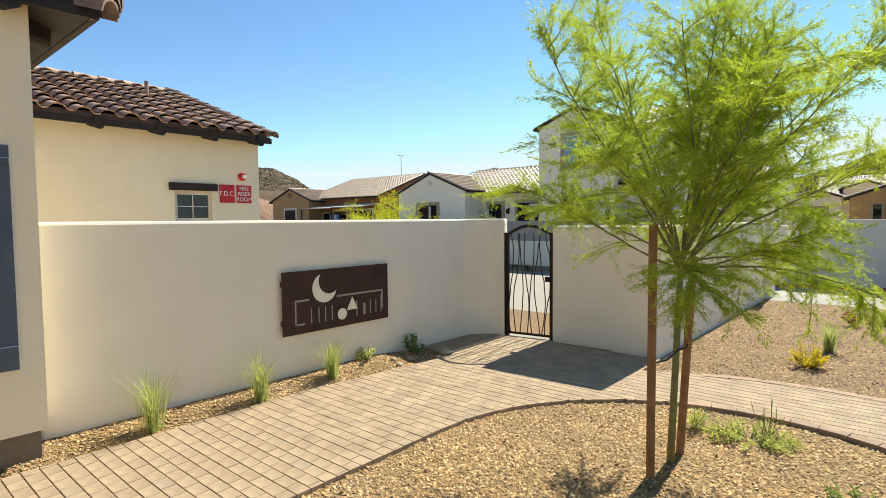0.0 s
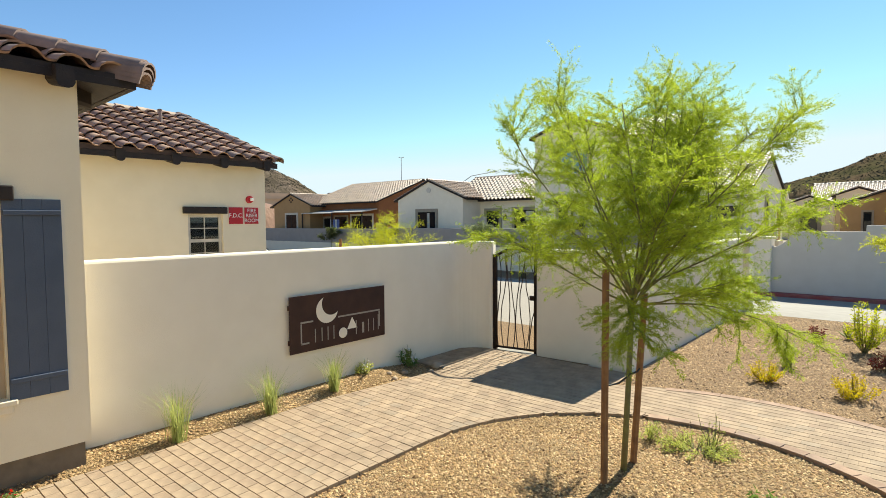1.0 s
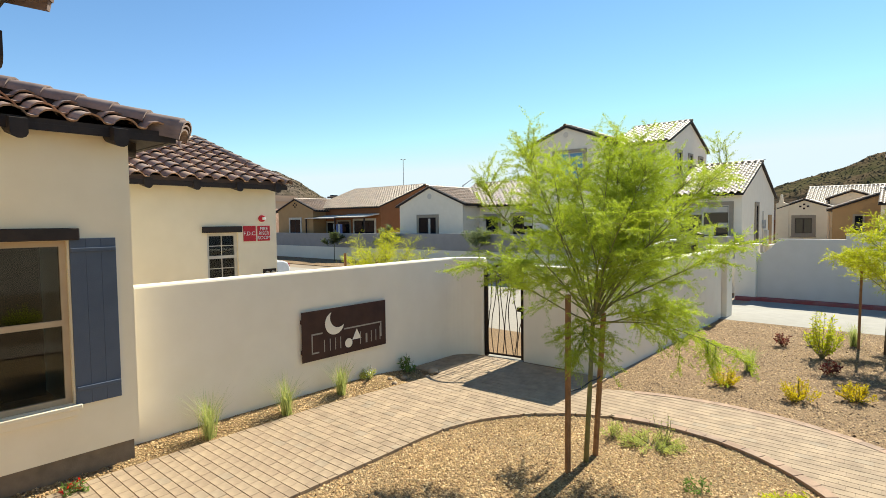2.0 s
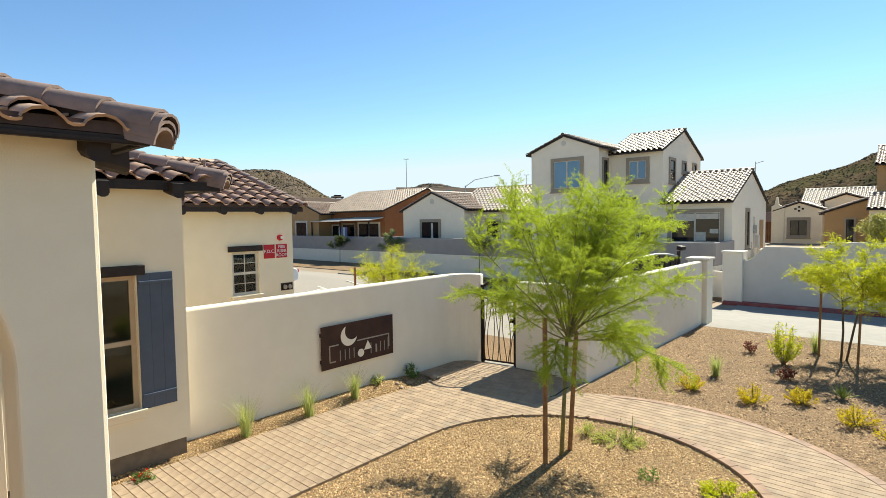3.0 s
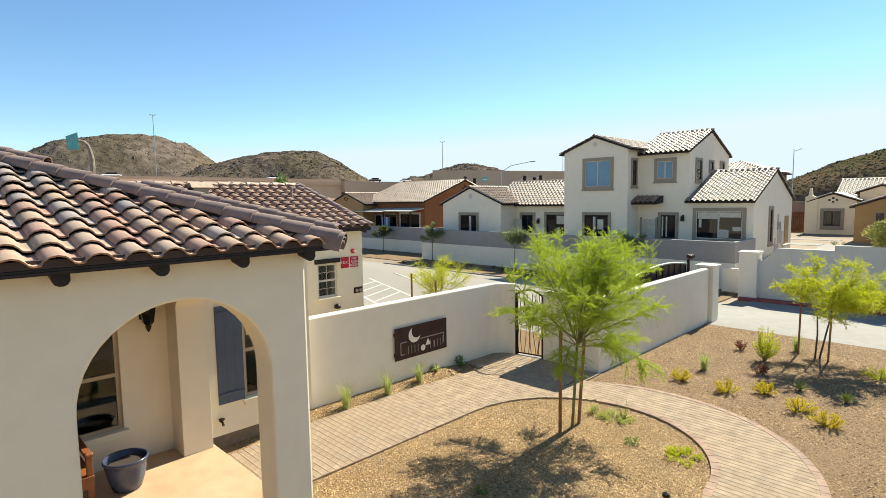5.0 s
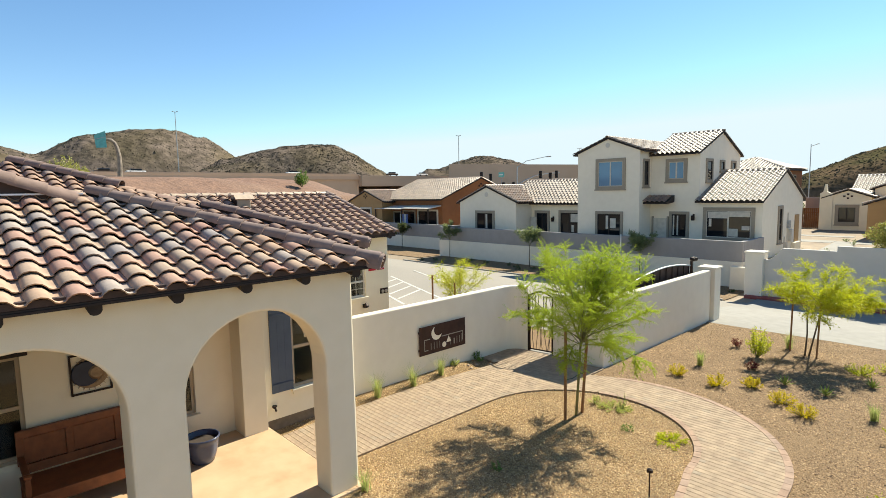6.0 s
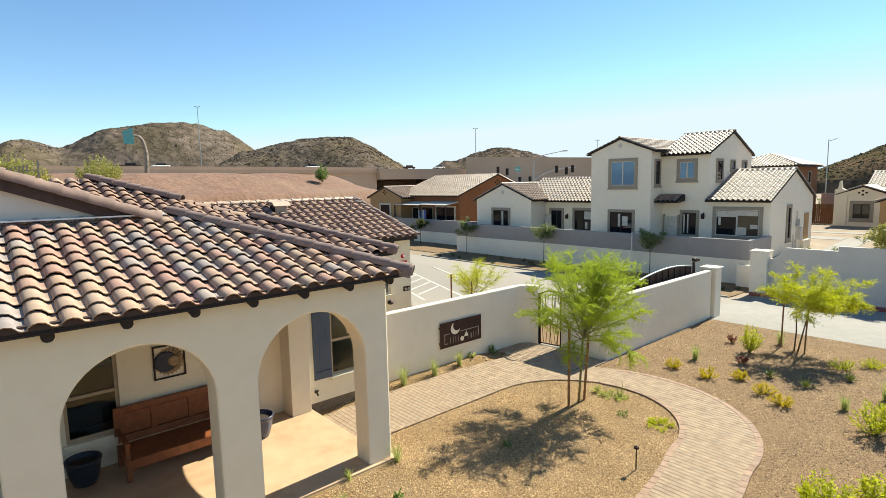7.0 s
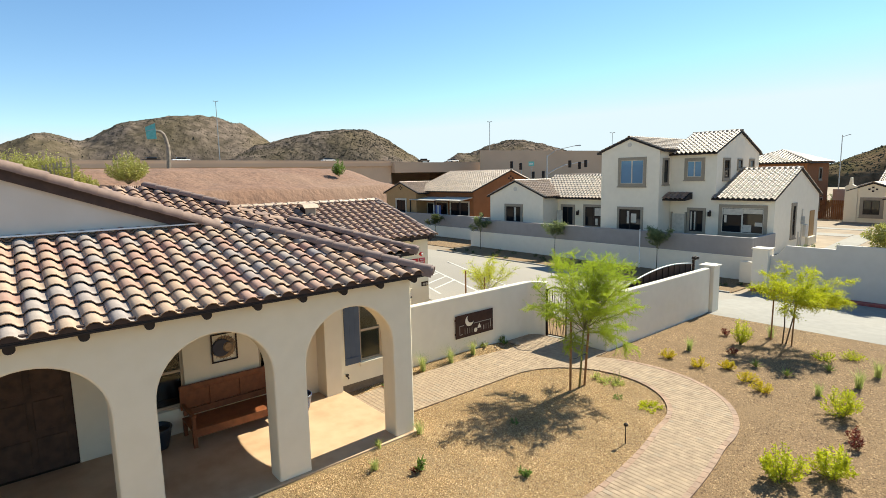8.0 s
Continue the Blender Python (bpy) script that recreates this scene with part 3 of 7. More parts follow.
swoop = [(-4.9, -0.72), (-4.9, 1.30)] + [(-4.9 + 0.75 * k / 6, 1.25 + 0.62 * (k / 6) ** 2) for k in range(1, 7)] + [(-2.0, 1.87), (-2.0, 2.1), (8, 2.12), (8, 2.35), (40, 2.35), (40, -0.72)]
# Shade on the wall's near face put into a greyer stucco.
solid("yard_wall_3", extrude([(x, 25.3, z) for x, z in swoop], (0, 0.22, 0)), STUCCO_GREY_SHADE, "pale stucco wall with a swooping stepped top, shade put into its grey", "wall", "structure", bevel=0.02)
solid("kerb", boxes((-5.6, 40, 24.85, 25.28, -0.72, -0.5)), REDKERB, "faded red painted kerb below the wall", "kerb", "structure", bevel=0.02)
solid("kerb", boxes((-30.3, -6, 23.15, 23.3, -0.72, -0.51)), CONCRETE, "pale concrete kerb of the planting strip", "kerb", "structure", bevel=0.02)

# ---------------------------------------------------------------- clubhouse with arcaded porch
club = thing("clubhouse", "cream stucco clubhouse with arcaded porch and clay tile roof", "building", (-10, -4, 0))
FX, BX, RB, NY = -3.54, -6.70, -6.98, 0.69          # arcade face, wall beside the porch, porch back wall, porch end face
FLOOR = 0.24                                         # top of the porch slab


def arch_points(c, r, spring, n=22):
    return [(c + r * math.cos(math.pi * k / n), spring + r * math.sin(math.pi * k / n)) for k in range(n + 1)]


openings = [(-12.05, -10.12), (-9.49, -7.56), (-6.93, -4.98), (-4.36, -2.44), (-1.80, 0.19)]
outline = [(NY, 0.0), (NY, 3.83), (-13.0, 3.83), (-13.0, 0.0)]
for a, b in openings:
    c, r = (a + b) / 2, (b - a) / 2
    outline += [(a, 0.0)] + [(y, z) for y, z in reversed(arch_points(c, r, 3.305 - r))] + [(b, 0.0)]
part("arcade_wall", extrude([(FX, y, z) for y, z in outline], (-0.46, 0, 0)), STUCCO, club, "cream stucco arcade wall", bevel=0.035)
JX, J0, J1 = -6.50, 0.09, 0.56                       # pier that carries the end arch: face, south and north side
c, r = (FX - 0.465 + JX) / 2, (FX - 0.465 - JX) / 2
outline = [(FX - 0.465, 3.86), (-7.1, 3.86), (-7.1, 0.0), (JX, 0.0)] + [(x, 2.68 + (z - 2.46) * 0.28) for x, z in reversed(arch_points(c, r, 2.46))]
part("porch_end_wall", extrude([(x, J0, z) for x, z in outline], (0, J1 - J0, 0)), STUCCO, club, "cream stucco end arch of the porch", bevel=0.03)

# windows of the porch's back wall: y0, y1, z0, z1
WINS = [(1.24, 1.96, 0.86, 2.56), (-1.44, -0.62, 0.80, 2.56), (-4.03, -3.14, 0.84, 2.48)]
bm = bmesh.new()
for a, b, c0, d in wall_cells(0.50, 2.57, 0.31, 3.68, WINS[:1]):
    box(bm, BX - 0.25, BX, a, b, c0, d)
part("shutter_wall", holed_wall(bm), STUCCO, club)
bm = bmesh.new()
for a, b, c0, d in wall_cells(-13.0, 0.35, 0.05, 4.0, WINS[1:] + [(-6.6, -5.2, 0.05, 2.6)]):
    box(bm, RB - 0.25, RB, a, b, c0, d)
part("back_wall", holed_wall(bm), STUCCO, club)
part("north_wall", boxes((-17.0, BX - 0.25, 2.35, 2.568, 0.31, 3.55)), STUCCO, club)
part("west_wall", boxes((-17.2, -17.0, -13, 2.59, 0, 3.55)), STUCCO, club)
part("south_wall", boxes((-17.0, FX - 0.47, -13.25, -13.01, 0, 3.55)), STUCCO, club)
part("footing", boxes((-16.9, BX - 0.05, 0.56, 2.53, -0.1, 0.31)), FOOTING, club, "brown concrete footing")
# Unseen backing wall that keeps the porch windows dark.
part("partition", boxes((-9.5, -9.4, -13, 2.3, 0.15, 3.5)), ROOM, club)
part("inner_floor", boxes((-16.9, BX - 0.26, -12.9, 2.3, 0.15, 0.17)), FOOTING, club)
part("porch_ceiling", boxes((RB + 0.01, FX - 0.465, -13, 0.085, 3.5, 3.56)), DOORWOOD, club)


def house_window(parent, y0, y1, z0, z1, x, vinyl=FRAME_TAN, grilles=False):
    """A vinyl single-hung window, with or without grilles, and a stucco sill, set in the opening of a wall that faces +x."""
    w = part("window", boxes((x - 0.10, x - 0.05, y0, y0 + 0.06, z0, z1), (x - 0.10, x - 0.05, y1 - 0.06, y1, z0, z1), (x - 0.10, x - 0.05, y0 + 0.06, y1 - 0.06, z1 - 0.06, z1),
                              (x - 0.10, x - 0.05, y0 + 0.06, y1 - 0.06, z0, z0 + 0.06), (x - 0.095, x - 0.045, y0 + 0.06, y1 - 0.06, (z0 + z1) / 2 - 0.03, (z0 + z1) / 2 + 0.03)), vinyl, parent, "pale vinyl window frame")
    for a, b in ((z0 + 0.06, (z0 + z1) / 2 - 0.03), ((z0 + z1) / 2 + 0.03, z1 - 0.06)):
        g = part("pane", boxes((x - 0.08, x - 0.076, y0 + 0.06, y1 - 0.06, a, b)), GLASS, w)
        g.visible_shadow = False
        ym, zm = (y0 + y1) / 2, (a + b) / 2
        if not grilles:
            continue
        part("grille", boxes((x - 0.075, x - 0.067, ym - 0.008, ym + 0.008, a, b), (x - 0.0755, x - 0.0675, y0 + 0.06, y1 - 0.06, zm - 0.008, zm + 0.008)), vinyl, w)
    part("sill", boxes((x - 0.04, x + 0.075, y0 - 0.06, y1 + 0.06, z0 - 0.05, z0 - 0.004), (x - 0.04, x + 0.05, y0 - 0.03, y1 + 0.03, z0 - 0.12, z0 - 0.0501)), STUCCO, w, bevel=0.008)
    return w


for a, b, c0, d in WINS:
    wx = BX if a > 0 else RB
    house_window(club, a, b, c0, d, wx)
    part("lintel", boxes((wx - 0.03, wx + 0.07, a - 0.1, b + 0.1, d + 0.004, d + 0.13)), DARKWOOD, club, "dark wooden lintel", bevel=0.01)


def shutter(parent, y0, y1, z0, z1, x):
    s = part("shutter", bmesh.new(), BLUEPAINT, parent, "slate-blue painted board shutter")
    n = 3
    for k in range(n):
        a, b = y0 + (y1 - y0) * k / n, y0 + (y1 - y0) * (k + 1) / n
        part("board", boxes((x + 0.004, x + 0.03, a + 0.0008, b - 0.0008, z0, z1)), BLUEPAINT, s, bevel=0.0015)
    for z in (z0 + 0.17, z1 - 0.12):
        part("batten", boxes((x + 0.03, x + 0.052, y0 + 0.005, y1 - 0.005, z - 0.022, z + 0.022)), BLUEPAINT, s, bevel=0.006)


shutter(club, 0.76, 1.225, 0.86, 2.58, BX)
shutter(club, 1.975, 2.40, 0.84, 2.58, BX)

# entrance door in the shaded porch
door = part("entrance_door", boxes((RB - 0.12, RB - 0.07, -6.6, -5.2, FLOOR, 2.55)), DOORWOOD, club, "dark brown panelled wooden entrance door")
for ya, yb in ((-6.45, -5.95), (-5.85, -5.35)):
    for za, zb in ((0.35, 0.95), (1.1, 1.7), (1.85, 2.42)):
        part("panel", boxes((RB - 0.07, RB - 0.045, ya, yb, za, zb)), DOORWOOD, door, bevel=0.012)
part("porch_floor", boxes((RB + 0.005, -3.46, -13, 0.62, 0.0, FLOOR), (FX - 0.47, -3.46, 0.62, 0.76, 0.0, FLOOR)), PORCHFLOOR, club, "red-brown sealed concrete porch floor", bevel=0.015)

# -- roofs.  Porch: a lean-to with a hipped end, rising at 0.4 from the eave
PX, PY, PZ, S = -3.235, 0.93, 3.765, 0.35                # porch eave corner; slope of the main roof
HX, HY, HZ = -6.77, -2.05, 4.88                        # where the porch hip meets the gable
PS, ES = (HZ - PZ) / (PX - HX), (HZ - PZ) / (PY - HY)  # slopes of the porch roof: front, end
HK = (PY - HY) / (PX - HX)
n_up = Vector((-1, 0, S)).normalized()
part("porch_deck", extrude([(PX, PY, PZ), (HX, HY, HZ), (HX, -13.2, HZ), (PX, -13.2, PZ)], (0, 0, -0.022)), DARKWOOD, club)
part("porch_end_deck", extrude([(PX, PY, PZ - 0.002), (HX, PY, PZ - 0.002), (HX, HY, HZ - 0.002)], (0, 0, -0.02)), DARKWOOD, club)
part("eave_board", boxes((PX - 0.05, PX - 0.012, -13.2, PY, PZ - 0.03, PZ + 0.025), (PX - 2.7, PX - 0.051, PY - 0.05, PY - 0.005, PZ - 0.03, PZ + 0.025)), DARKWOOD, club, "dark stained eave board")

part("eave_closure", boxes((PX - 0.10, PX - 0.014, -13.2, PY - 0.12, PZ + 0.03, PZ + 0.105), (PX - 2.7, PX - 0.12, PY - 0.10, PY - 0.014, PZ + 0.03, PZ + 0.105)), CLAY, club, "brown clay closure under the eave tiles")


def tail(parent, x, y, z, along):
    """A rafter tail with a shaped end."""
    pr = [(-0.07, 0.10), (-0.07, -0.035), (-0.05, -0.07), (-0.018, -0.085), (0.018, -0.085), (0.05, -0.07), (0.07, -0.035), (0.07, 0.10)]
    if along == "x":
        bm = extrude([(x - 0.02, y + u, z - 0.02 + v) for u, v in pr], (0.42, 0, -0.09))
    else:
        bm = extrude([(x + u, y - 0.02, z - 0.02 + v) for u, v in pr], (0, 0.42, -0.09))
    part("rafter_tail", bm, DARKWOOD, parent)


for k in range(15):
    tail(club, -3.74, 0.65 - 0.84 * k, PZ + 0.045, "x")
tail(club, -3.98, 0.62, PZ + 0.02, "y")

# main roof: a hip, with a gable standing over the porch
MX, MY, MZ = -6.49, 3.00, 3.70
rise = 5.6
part("main_deck", extrude([(MX, MY, MZ), (MX - rise, MY - rise, MZ + S * rise), (MX - rise, -13.2, MZ + S * rise), (MX, -13.2, MZ)], (0, 0, -0.07)), DARKWOOD, club)
part("main_end_deck", extrude([(MX, MY, MZ - 0.002), (-17.5, MY, MZ - 0.002), (-17.5, MY - rise, MZ + S * rise - 0.002), (MX - rise, MY - rise, MZ + S * rise - 0.002)], (0, 0, -0.066)), DARKWOOD, club)
part("main_eave_board", boxes((MX - 0.05, MX - 0.005, PY + 0.1, MY, MZ - 0.06, MZ + 0.05), (-17.4, MX - 0.051, MY - 0.05, MY - 0.005, MZ - 0.06, MZ + 0.05)), DARKWOOD, club)
for k in range(2):
    tail(club, BX - 0.06, 2.40 - 0.85 * k, MZ + 0.02, "x")
for k in range(9):
    tail(club, BX - 0.6 - 0.9 * k, 2.44, MZ + 0.02, "y")

# the gable: ridge runs back from the porch
GXF, GY, GZ, GS = -6.62, -8.2, 6.92, 0.372
# Same stucco as the rest; the gable's shade is put into its grey.
part("gable_wall", extrude([(GXF, -1.95, 4.2), (GXF, -1.95, GZ - GS * 6.25 - 0.12), (GXF, GY, GZ - 0.12), (GXF, 2 * GY + 1.95, GZ - GS * 6.25 - 0.12), (GXF, 2 * GY + 1.95, 4.2)], (-0.2, 0, 0)), STUCCO_GREY_SHADE, club, "stucco gable over the porch roof, shade put into its grey")
part("gable_deck", extrude([(GXF + 0.10, -1.62, GZ - GS * 6.58), (GXF + 0.10, GY, GZ), (-17, GY, GZ), (-17, -1.62, GZ - GS * 6.58)], (0, 0, -0.09)), DARKWOOD, club)
part("gable_deck_south", extrude([(GXF + 0.10, 2 * GY + 1.62, GZ - GS * 6.58), (GXF + 0.10, GY, GZ), (-17, GY, GZ), (-17, 2 * GY + 1.62, GZ - GS * 6.58)], (0, 0, -0.09)), DARKWOOD, club)
part("flashing", boxes((GXF + 0.004, GXF + 0.16, -13, -2.2, HZ + 0.055, HZ + 0.08)), FLASHING, club, "pale metal flashing above the porch tiles")

cap_row("hip_caps", (PX + 0.03, PY + 0.03, PZ + 0.10), (HX, HY, HZ + 0.11), TILE_CAP, club, r=0.125, step=0.38, single=True)
HIPS = [(0.0, 0.455), (0.69, 1.0)]                     # the main hip is capped in two stretches, with bare tiles between
for k0, k1 in HIPS:
    a, b = (Vector((MX + 0.03 - rise * k, MY + 0.03 - rise * k, MZ + 0.10 + S * rise * k)) for k in (k0, k1))
    cap_row("main_hip_caps", a, b, TILE_CAP, club, r=0.125, step=0.38, single=True)
for (qx, qy, qz), way in (((PX, PY, PZ), Vector((HX - PX, HY - PY, HZ - PZ))), ((MX, MY, MZ), Vector((-rise, -rise, S * rise)))):
    step = way / abs(way.x)
    for n_cap in range(3):
        e, dz = 0.065 - 0.012 * n_cap, 0.062 - 0.042 * n_cap
        a = Vector((qx + e, qy + e, qz + dz))
        cap_row("hip_starter_caps", a, a + step * 0.25, TILE_CAP, club, r=0.132 - 0.004 * n_cap, step=0.38, single=True)
    k = 0.05
    for k0, k1 in HIPS if qx == MX else [(0.0, 1.0)]:
        foot = [Vector(p) + way * k0 for p in ((qx - 0.02 + k, qy - 0.02 - k, qz), (qx - 0.02 + k, qy - 0.02 - k, qz + 0.15), (qx - 0.02 - k, qy - 0.02 + k, qz + 0.15), (qx - 0.02 - k, qy - 0.02 + k, qz))]
        part("hip_mortar", extrude(foot, way * (k1 - k0)), DARKWOOD, club, "dark mortar under the hip caps")
cap_row("rake_caps", (GXF + 0.06, -1.60, GZ - GS * 6.6 + 0.10), (GXF + 0.06, GY, GZ + 0.10), TILE_RAKE, club, r=0.165, step=0.40, single=True)
rk = GZ + 0.10 - GS * (-2.2 - GY)
part("rake_trim", extrude([(GXF + 0.005, -2.2, rk - 0.22), (GXF + 0.005, GY, GZ - 0.12), (GXF + 0.005, GY, GZ + 0.14), (GXF + 0.005, -2.2, rk + 0.04)], (0.10, 0, 0)), CLAY, club, "dark brown board under the gable rake tiles")
L = math.sqrt(1 + S * S)
tile_field("main_tiles", (MX, -13.0, MZ + 0.02), (0, 1, 0), (-1, 0, S), 51, 17, lambda u, v: -13.0 + u < MY - v / L + 0.02 and v / L < rise, TILE_DK, club)
tile_field("main_end_tiles", (MX, MY, MZ + 0.02), (-1, 0, 0), (0, -1, S), 35, 17, lambda u, v: u > v / L + 0.10 and v / L < rise, TILE_DK, club)
GL = math.sqrt(1 + GS * GS)
tile_field("gable_tiles", (GXF + 0.0, -1.62, GZ - GS * 6.58 + 0.02), (-1, 0, 0), (0, -1, GS), 32, 20, lambda u, v: v / GL < 6.5, TILE_DK, club)
LE = math.sqrt(1 + ES * ES)
tile_field("porch_end_tiles", (PX, PY, PZ + 0.02), (-1, 0, 0), (0, -1, ES), 11, 9, lambda u, v: u > v / LE / HK + 0.10, TILE_J, club)

# ---------------------------------------------------------------- fire riser building
fire = thing("riser_building", "cream stucco utility building with brown clay tile roof", "building", (-14, 3, 0))
RX = -10.98
RIDGE = (-14.0, 6.62, 4.84)                           # north end of the ridge
WIN_R = (5.43, 6.10, 1.52, 2.52)
bm = bmesh.new()
for a, b, c0, d in wall_cells(2.7, 7.02, 0, 3.56, [WIN_R]):
    box(bm, RX - 0.2, RX, a, b, c0, d)
part("front_wall", holed_wall(bm), STUCCO, fire)
part("side_wall", extrude([(RX - 0.2, 7.018, 0), (RX - 0.2, 7.018, 3.50), (-17.0, 7.018, 3.48), (-17.0, 7.018, 0)], (0, -0.2, 0)), STUCCO, fire)
part("gable_end", extrude([(RX - 0.2, 7.0, 3.50), (RIDGE[0], RIDGE[1] - 0.1, RIDGE[2] - 0.1), (-17.0, 7.0, 3.48)], (0, -0.1, 0)), STUCCO, fire)
part("rear_wall", boxes((-17.2, -17.0, 2.7, 7.0, 0, 3.6)), STUCCO, fire)
# Unseen; shuts daylight out of the room behind the window.
part("south_wall", boxes((-17.0, RX - 0.2, 2.7, 2.9, 0, 3.55)), STUCCO, fire)
# Unseen dark backing a little way behind the pane.
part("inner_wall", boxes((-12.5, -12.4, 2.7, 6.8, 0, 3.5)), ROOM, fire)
house_window(fire, *WIN_R, RX, TRIM_W, True)
part("lintel", boxes((RX, RX + 0.07, 5.33, 6.17, 2.53, 2.66)), DARKWOOD, fire, "dark wooden lintel", bevel=0.01)
bm = bmesh.new()
e0, r0, w0 = ([bm.verts.new((x, y, z)) for y in (yn, -1.9)] for x, yn, z in ((RX + 0.38, 7.10, 3.53), RIDGE, (-17.4, 7.10, 3.50)))
for q in ((e0[0], r0[0], r0[1], e0[1]), (r0[0], w0[0], w0[1], r0[1]), (e0[0], e0[1], w0[1], w0[0]), (e0[0], w0[0], r0[0]), (e0[1], r0[1], w0[1])):
    bm.faces.new(q)
part("roof_deck", bm, DARKWOOD, fire)
part("eave_board", boxes((RX + 0.33, RX + 0.375, 2.0, 7.09, 3.44, 3.53)), DARKWOOD, fire)
part("eave_closure", boxes((RX + 0.29, RX + 0.372, 2.0, 7.0, 3.535, 3.62)), CLAY, fire, "brown clay closure under the eave tiles")
FS = (RIDGE[2] - 3.55) / (RX + 0.39 - RIDGE[0])
FL = math.sqrt(1 + FS ** 2)
tile_field("roof_tiles", (RX + 0.39, -1.86, 3.55), (0, 1, 0), (-1, 0, FS), 28, 11, lambda u, v: v / FL < 3.45 and u < 9.05 - 0.14 * v, TILE_DK, fire)
cap_row("ridge_cap", (RIDGE[0], -1.8, RIDGE[2] + 0.01), (*RIDGE[:2], RIDGE[2] + 0.01), TILE_PALE, fire, r=0.12, step=0.44, single=True)
cap_row("rake_cap", (RX + 0.42, 7.08, 3.57), (*RIDGE[:2], RIDGE[2] + 0.05), TILE_CAP, fire, r=0.11, single=True)
for k in range(6):
    tail(fire, RX, 6.85 - 0.88 * k, 3.57, "x")
part("vent_pipe", lathe(bmesh.new(), [(0.035, -0.2), (0.035, 0.30), (0.04, 0.30), (0.04, 0.33)], (-12.85, 5.75, 4.42), 12), TILE_CAP, fire, "slim brown roof vent pipe")
bm = extrude([(-12.95, 2.85, 4.36), (-12.95, 2.85, 4.74), (-13.05, 2.85, 4.86), (-13.45, 2.85, 4.90), (-13.45, 2.85, 4.36)], (0, 0.42, 0))
hood = part("hood_vent", bm, TRIM, fire, "pale tan hooded roof vent", bevel=0.03)
part("louver", boxes((-13.40, -13.0, 2.840, 2.849, 4.45, 4.78)), IRON, hood)
part("hood_top", extrude([(-12.90, 2.78, 4.76), (-13.04, 2.78, 4.89), (-13.50, 2.78, 4.93), (-13.50, 2.78, 4.905), (-13.05, 2.78, 4.865), (-12.92, 2.78, 4.745)], (0, 0.60, 0)), TILE_PALE, hood)


def wall_sign(name, y0, y1, z0, z1, lines, size, label):
    s = thing(name, label, "sign", (RX, (y0 + y1) / 2, z0))
    part("plate", boxes((RX + 0.004, RX + 0.016, y0, y1, z0, z1)), REDSIGN, s, bevel=0.003)
    for k, text in enumerate(lines):
        cu = bpy.data.curves.new("lettering", "FONT")
        cu.body, cu.size, cu.align_x, cu.align_y, cu.extrude = text, size, "CENTER", "CENTER", 0.001
        cu.materials.append(WHITE)
        ob = new("lettering", cu)
        zc = (z0 + z1) / 2 + (len(lines) - 1) * size * 0.47 - k * size * 0.94
        ob.parent = s
        ob.matrix_parent_inverse = s.matrix_basis.inverted()
        ob.matrix_basis = pose(RX + 0.019, (y0 + y1) / 2, zc, 90, 0, 90)
    return s


wall_sign("riser_sign", 6.22, 6.51, 2.33, 2.66, ["F.D.C."], 0.115, "square red enamel wall sign with white lettering")
wall_sign("riser_sign", 6.55, 6.85, 2.33, 2.66, ["FIRE", "RISER", "ROOM"], 0.105, "square red enamel wall sign with three lines of lettering")
strobe = thing("fire_strobe", "small red round fire alarm strobe on the wall", "alarm", (RX, 6.66, 2.8))
bm = bmesh.new()
tube(bm, [(RX, 6.66, 2.82), (RX + 0.05, 6.66, 2.82)], 0.075, 0.07, 16)
part("base", bm, REDSIGN, strobe)
part("lens", lathe(bmesh.new(), [(0.03, -0.03), (0.035, 0.0), (0.03, 0.03)], (RX + 0.07, 6.68, 2.82), 12), WHITE, strobe, "clear strobe lens")
inlet = thing("fire_inlet", "dark twin fire hose inlet on the wall", "fire inlet", (RX, 6.8, 1.6))
for y in (6.75, 6.89):
    bm = bmesh.new()
    tube(bm, [(RX + 0.012, y, 1.61), (RX + 0.06, y, 1.60)], 0.045, 0.055, 12)
    part("coupling", bm, GALV, inlet)
part("plate", boxes((RX + 0.002, RX + 0.012, 6.66, 6.98, 1.52, 1.70)), IRON, inlet)
lampw = thing("wall_lamp", "small dark dome wall lamp", "lamp", (RX, 6.05, 1.2))
part("dome", lathe(bmesh.new(), [(0.02, 0.1), (0.09, 0.03), (0.10, -0.02), (0.06, -0.05)], (RX + 0.11, 6.0, 1.22), 14), IRON, lampw)
part("plate", boxes((RX + 0.001, RX + 0.03, 5.95, 6.05, 1.16, 1.28)), IRON, lampw)


# ---------------------------------------------------------------- the neighbours' houses
def facing_y(y):
    """Maps (across, up, out) onto a wall that faces -y."""
    return lambda u, z, o: (u, y - o, z)


def facing_x(x):
    return lambda u, z, o: (x + o, u, z)


def slab(to, u0, u1, z0, z1, o0, o1):
    bm = bmesh.new()
    vs = [bm.verts.new(to(*p)) for p in ((u0, z0, o0), (u1, z0, o0), (u1, z1, o0), (u0, z1, o0), (u0, z0, o1), (u1, z0, o1), (u1, z1, o1), (u0, z1, o1))]
    for f in ((0, 3, 2, 1), (4, 5, 6, 7), (0, 1, 5, 4), (1, 2, 6, 5), (2, 3, 7, 6), (3, 0, 4, 7)):
        bm.faces.new([vs[i] for i in f])
    return bm


def add(bm, other):
    me = bpy.data.meshes.new("tmp")
    other.to_mesh(me)
    other.free()
    bm.from_mesh(me)
    bpy.data.meshes.remove(me)
    return bm


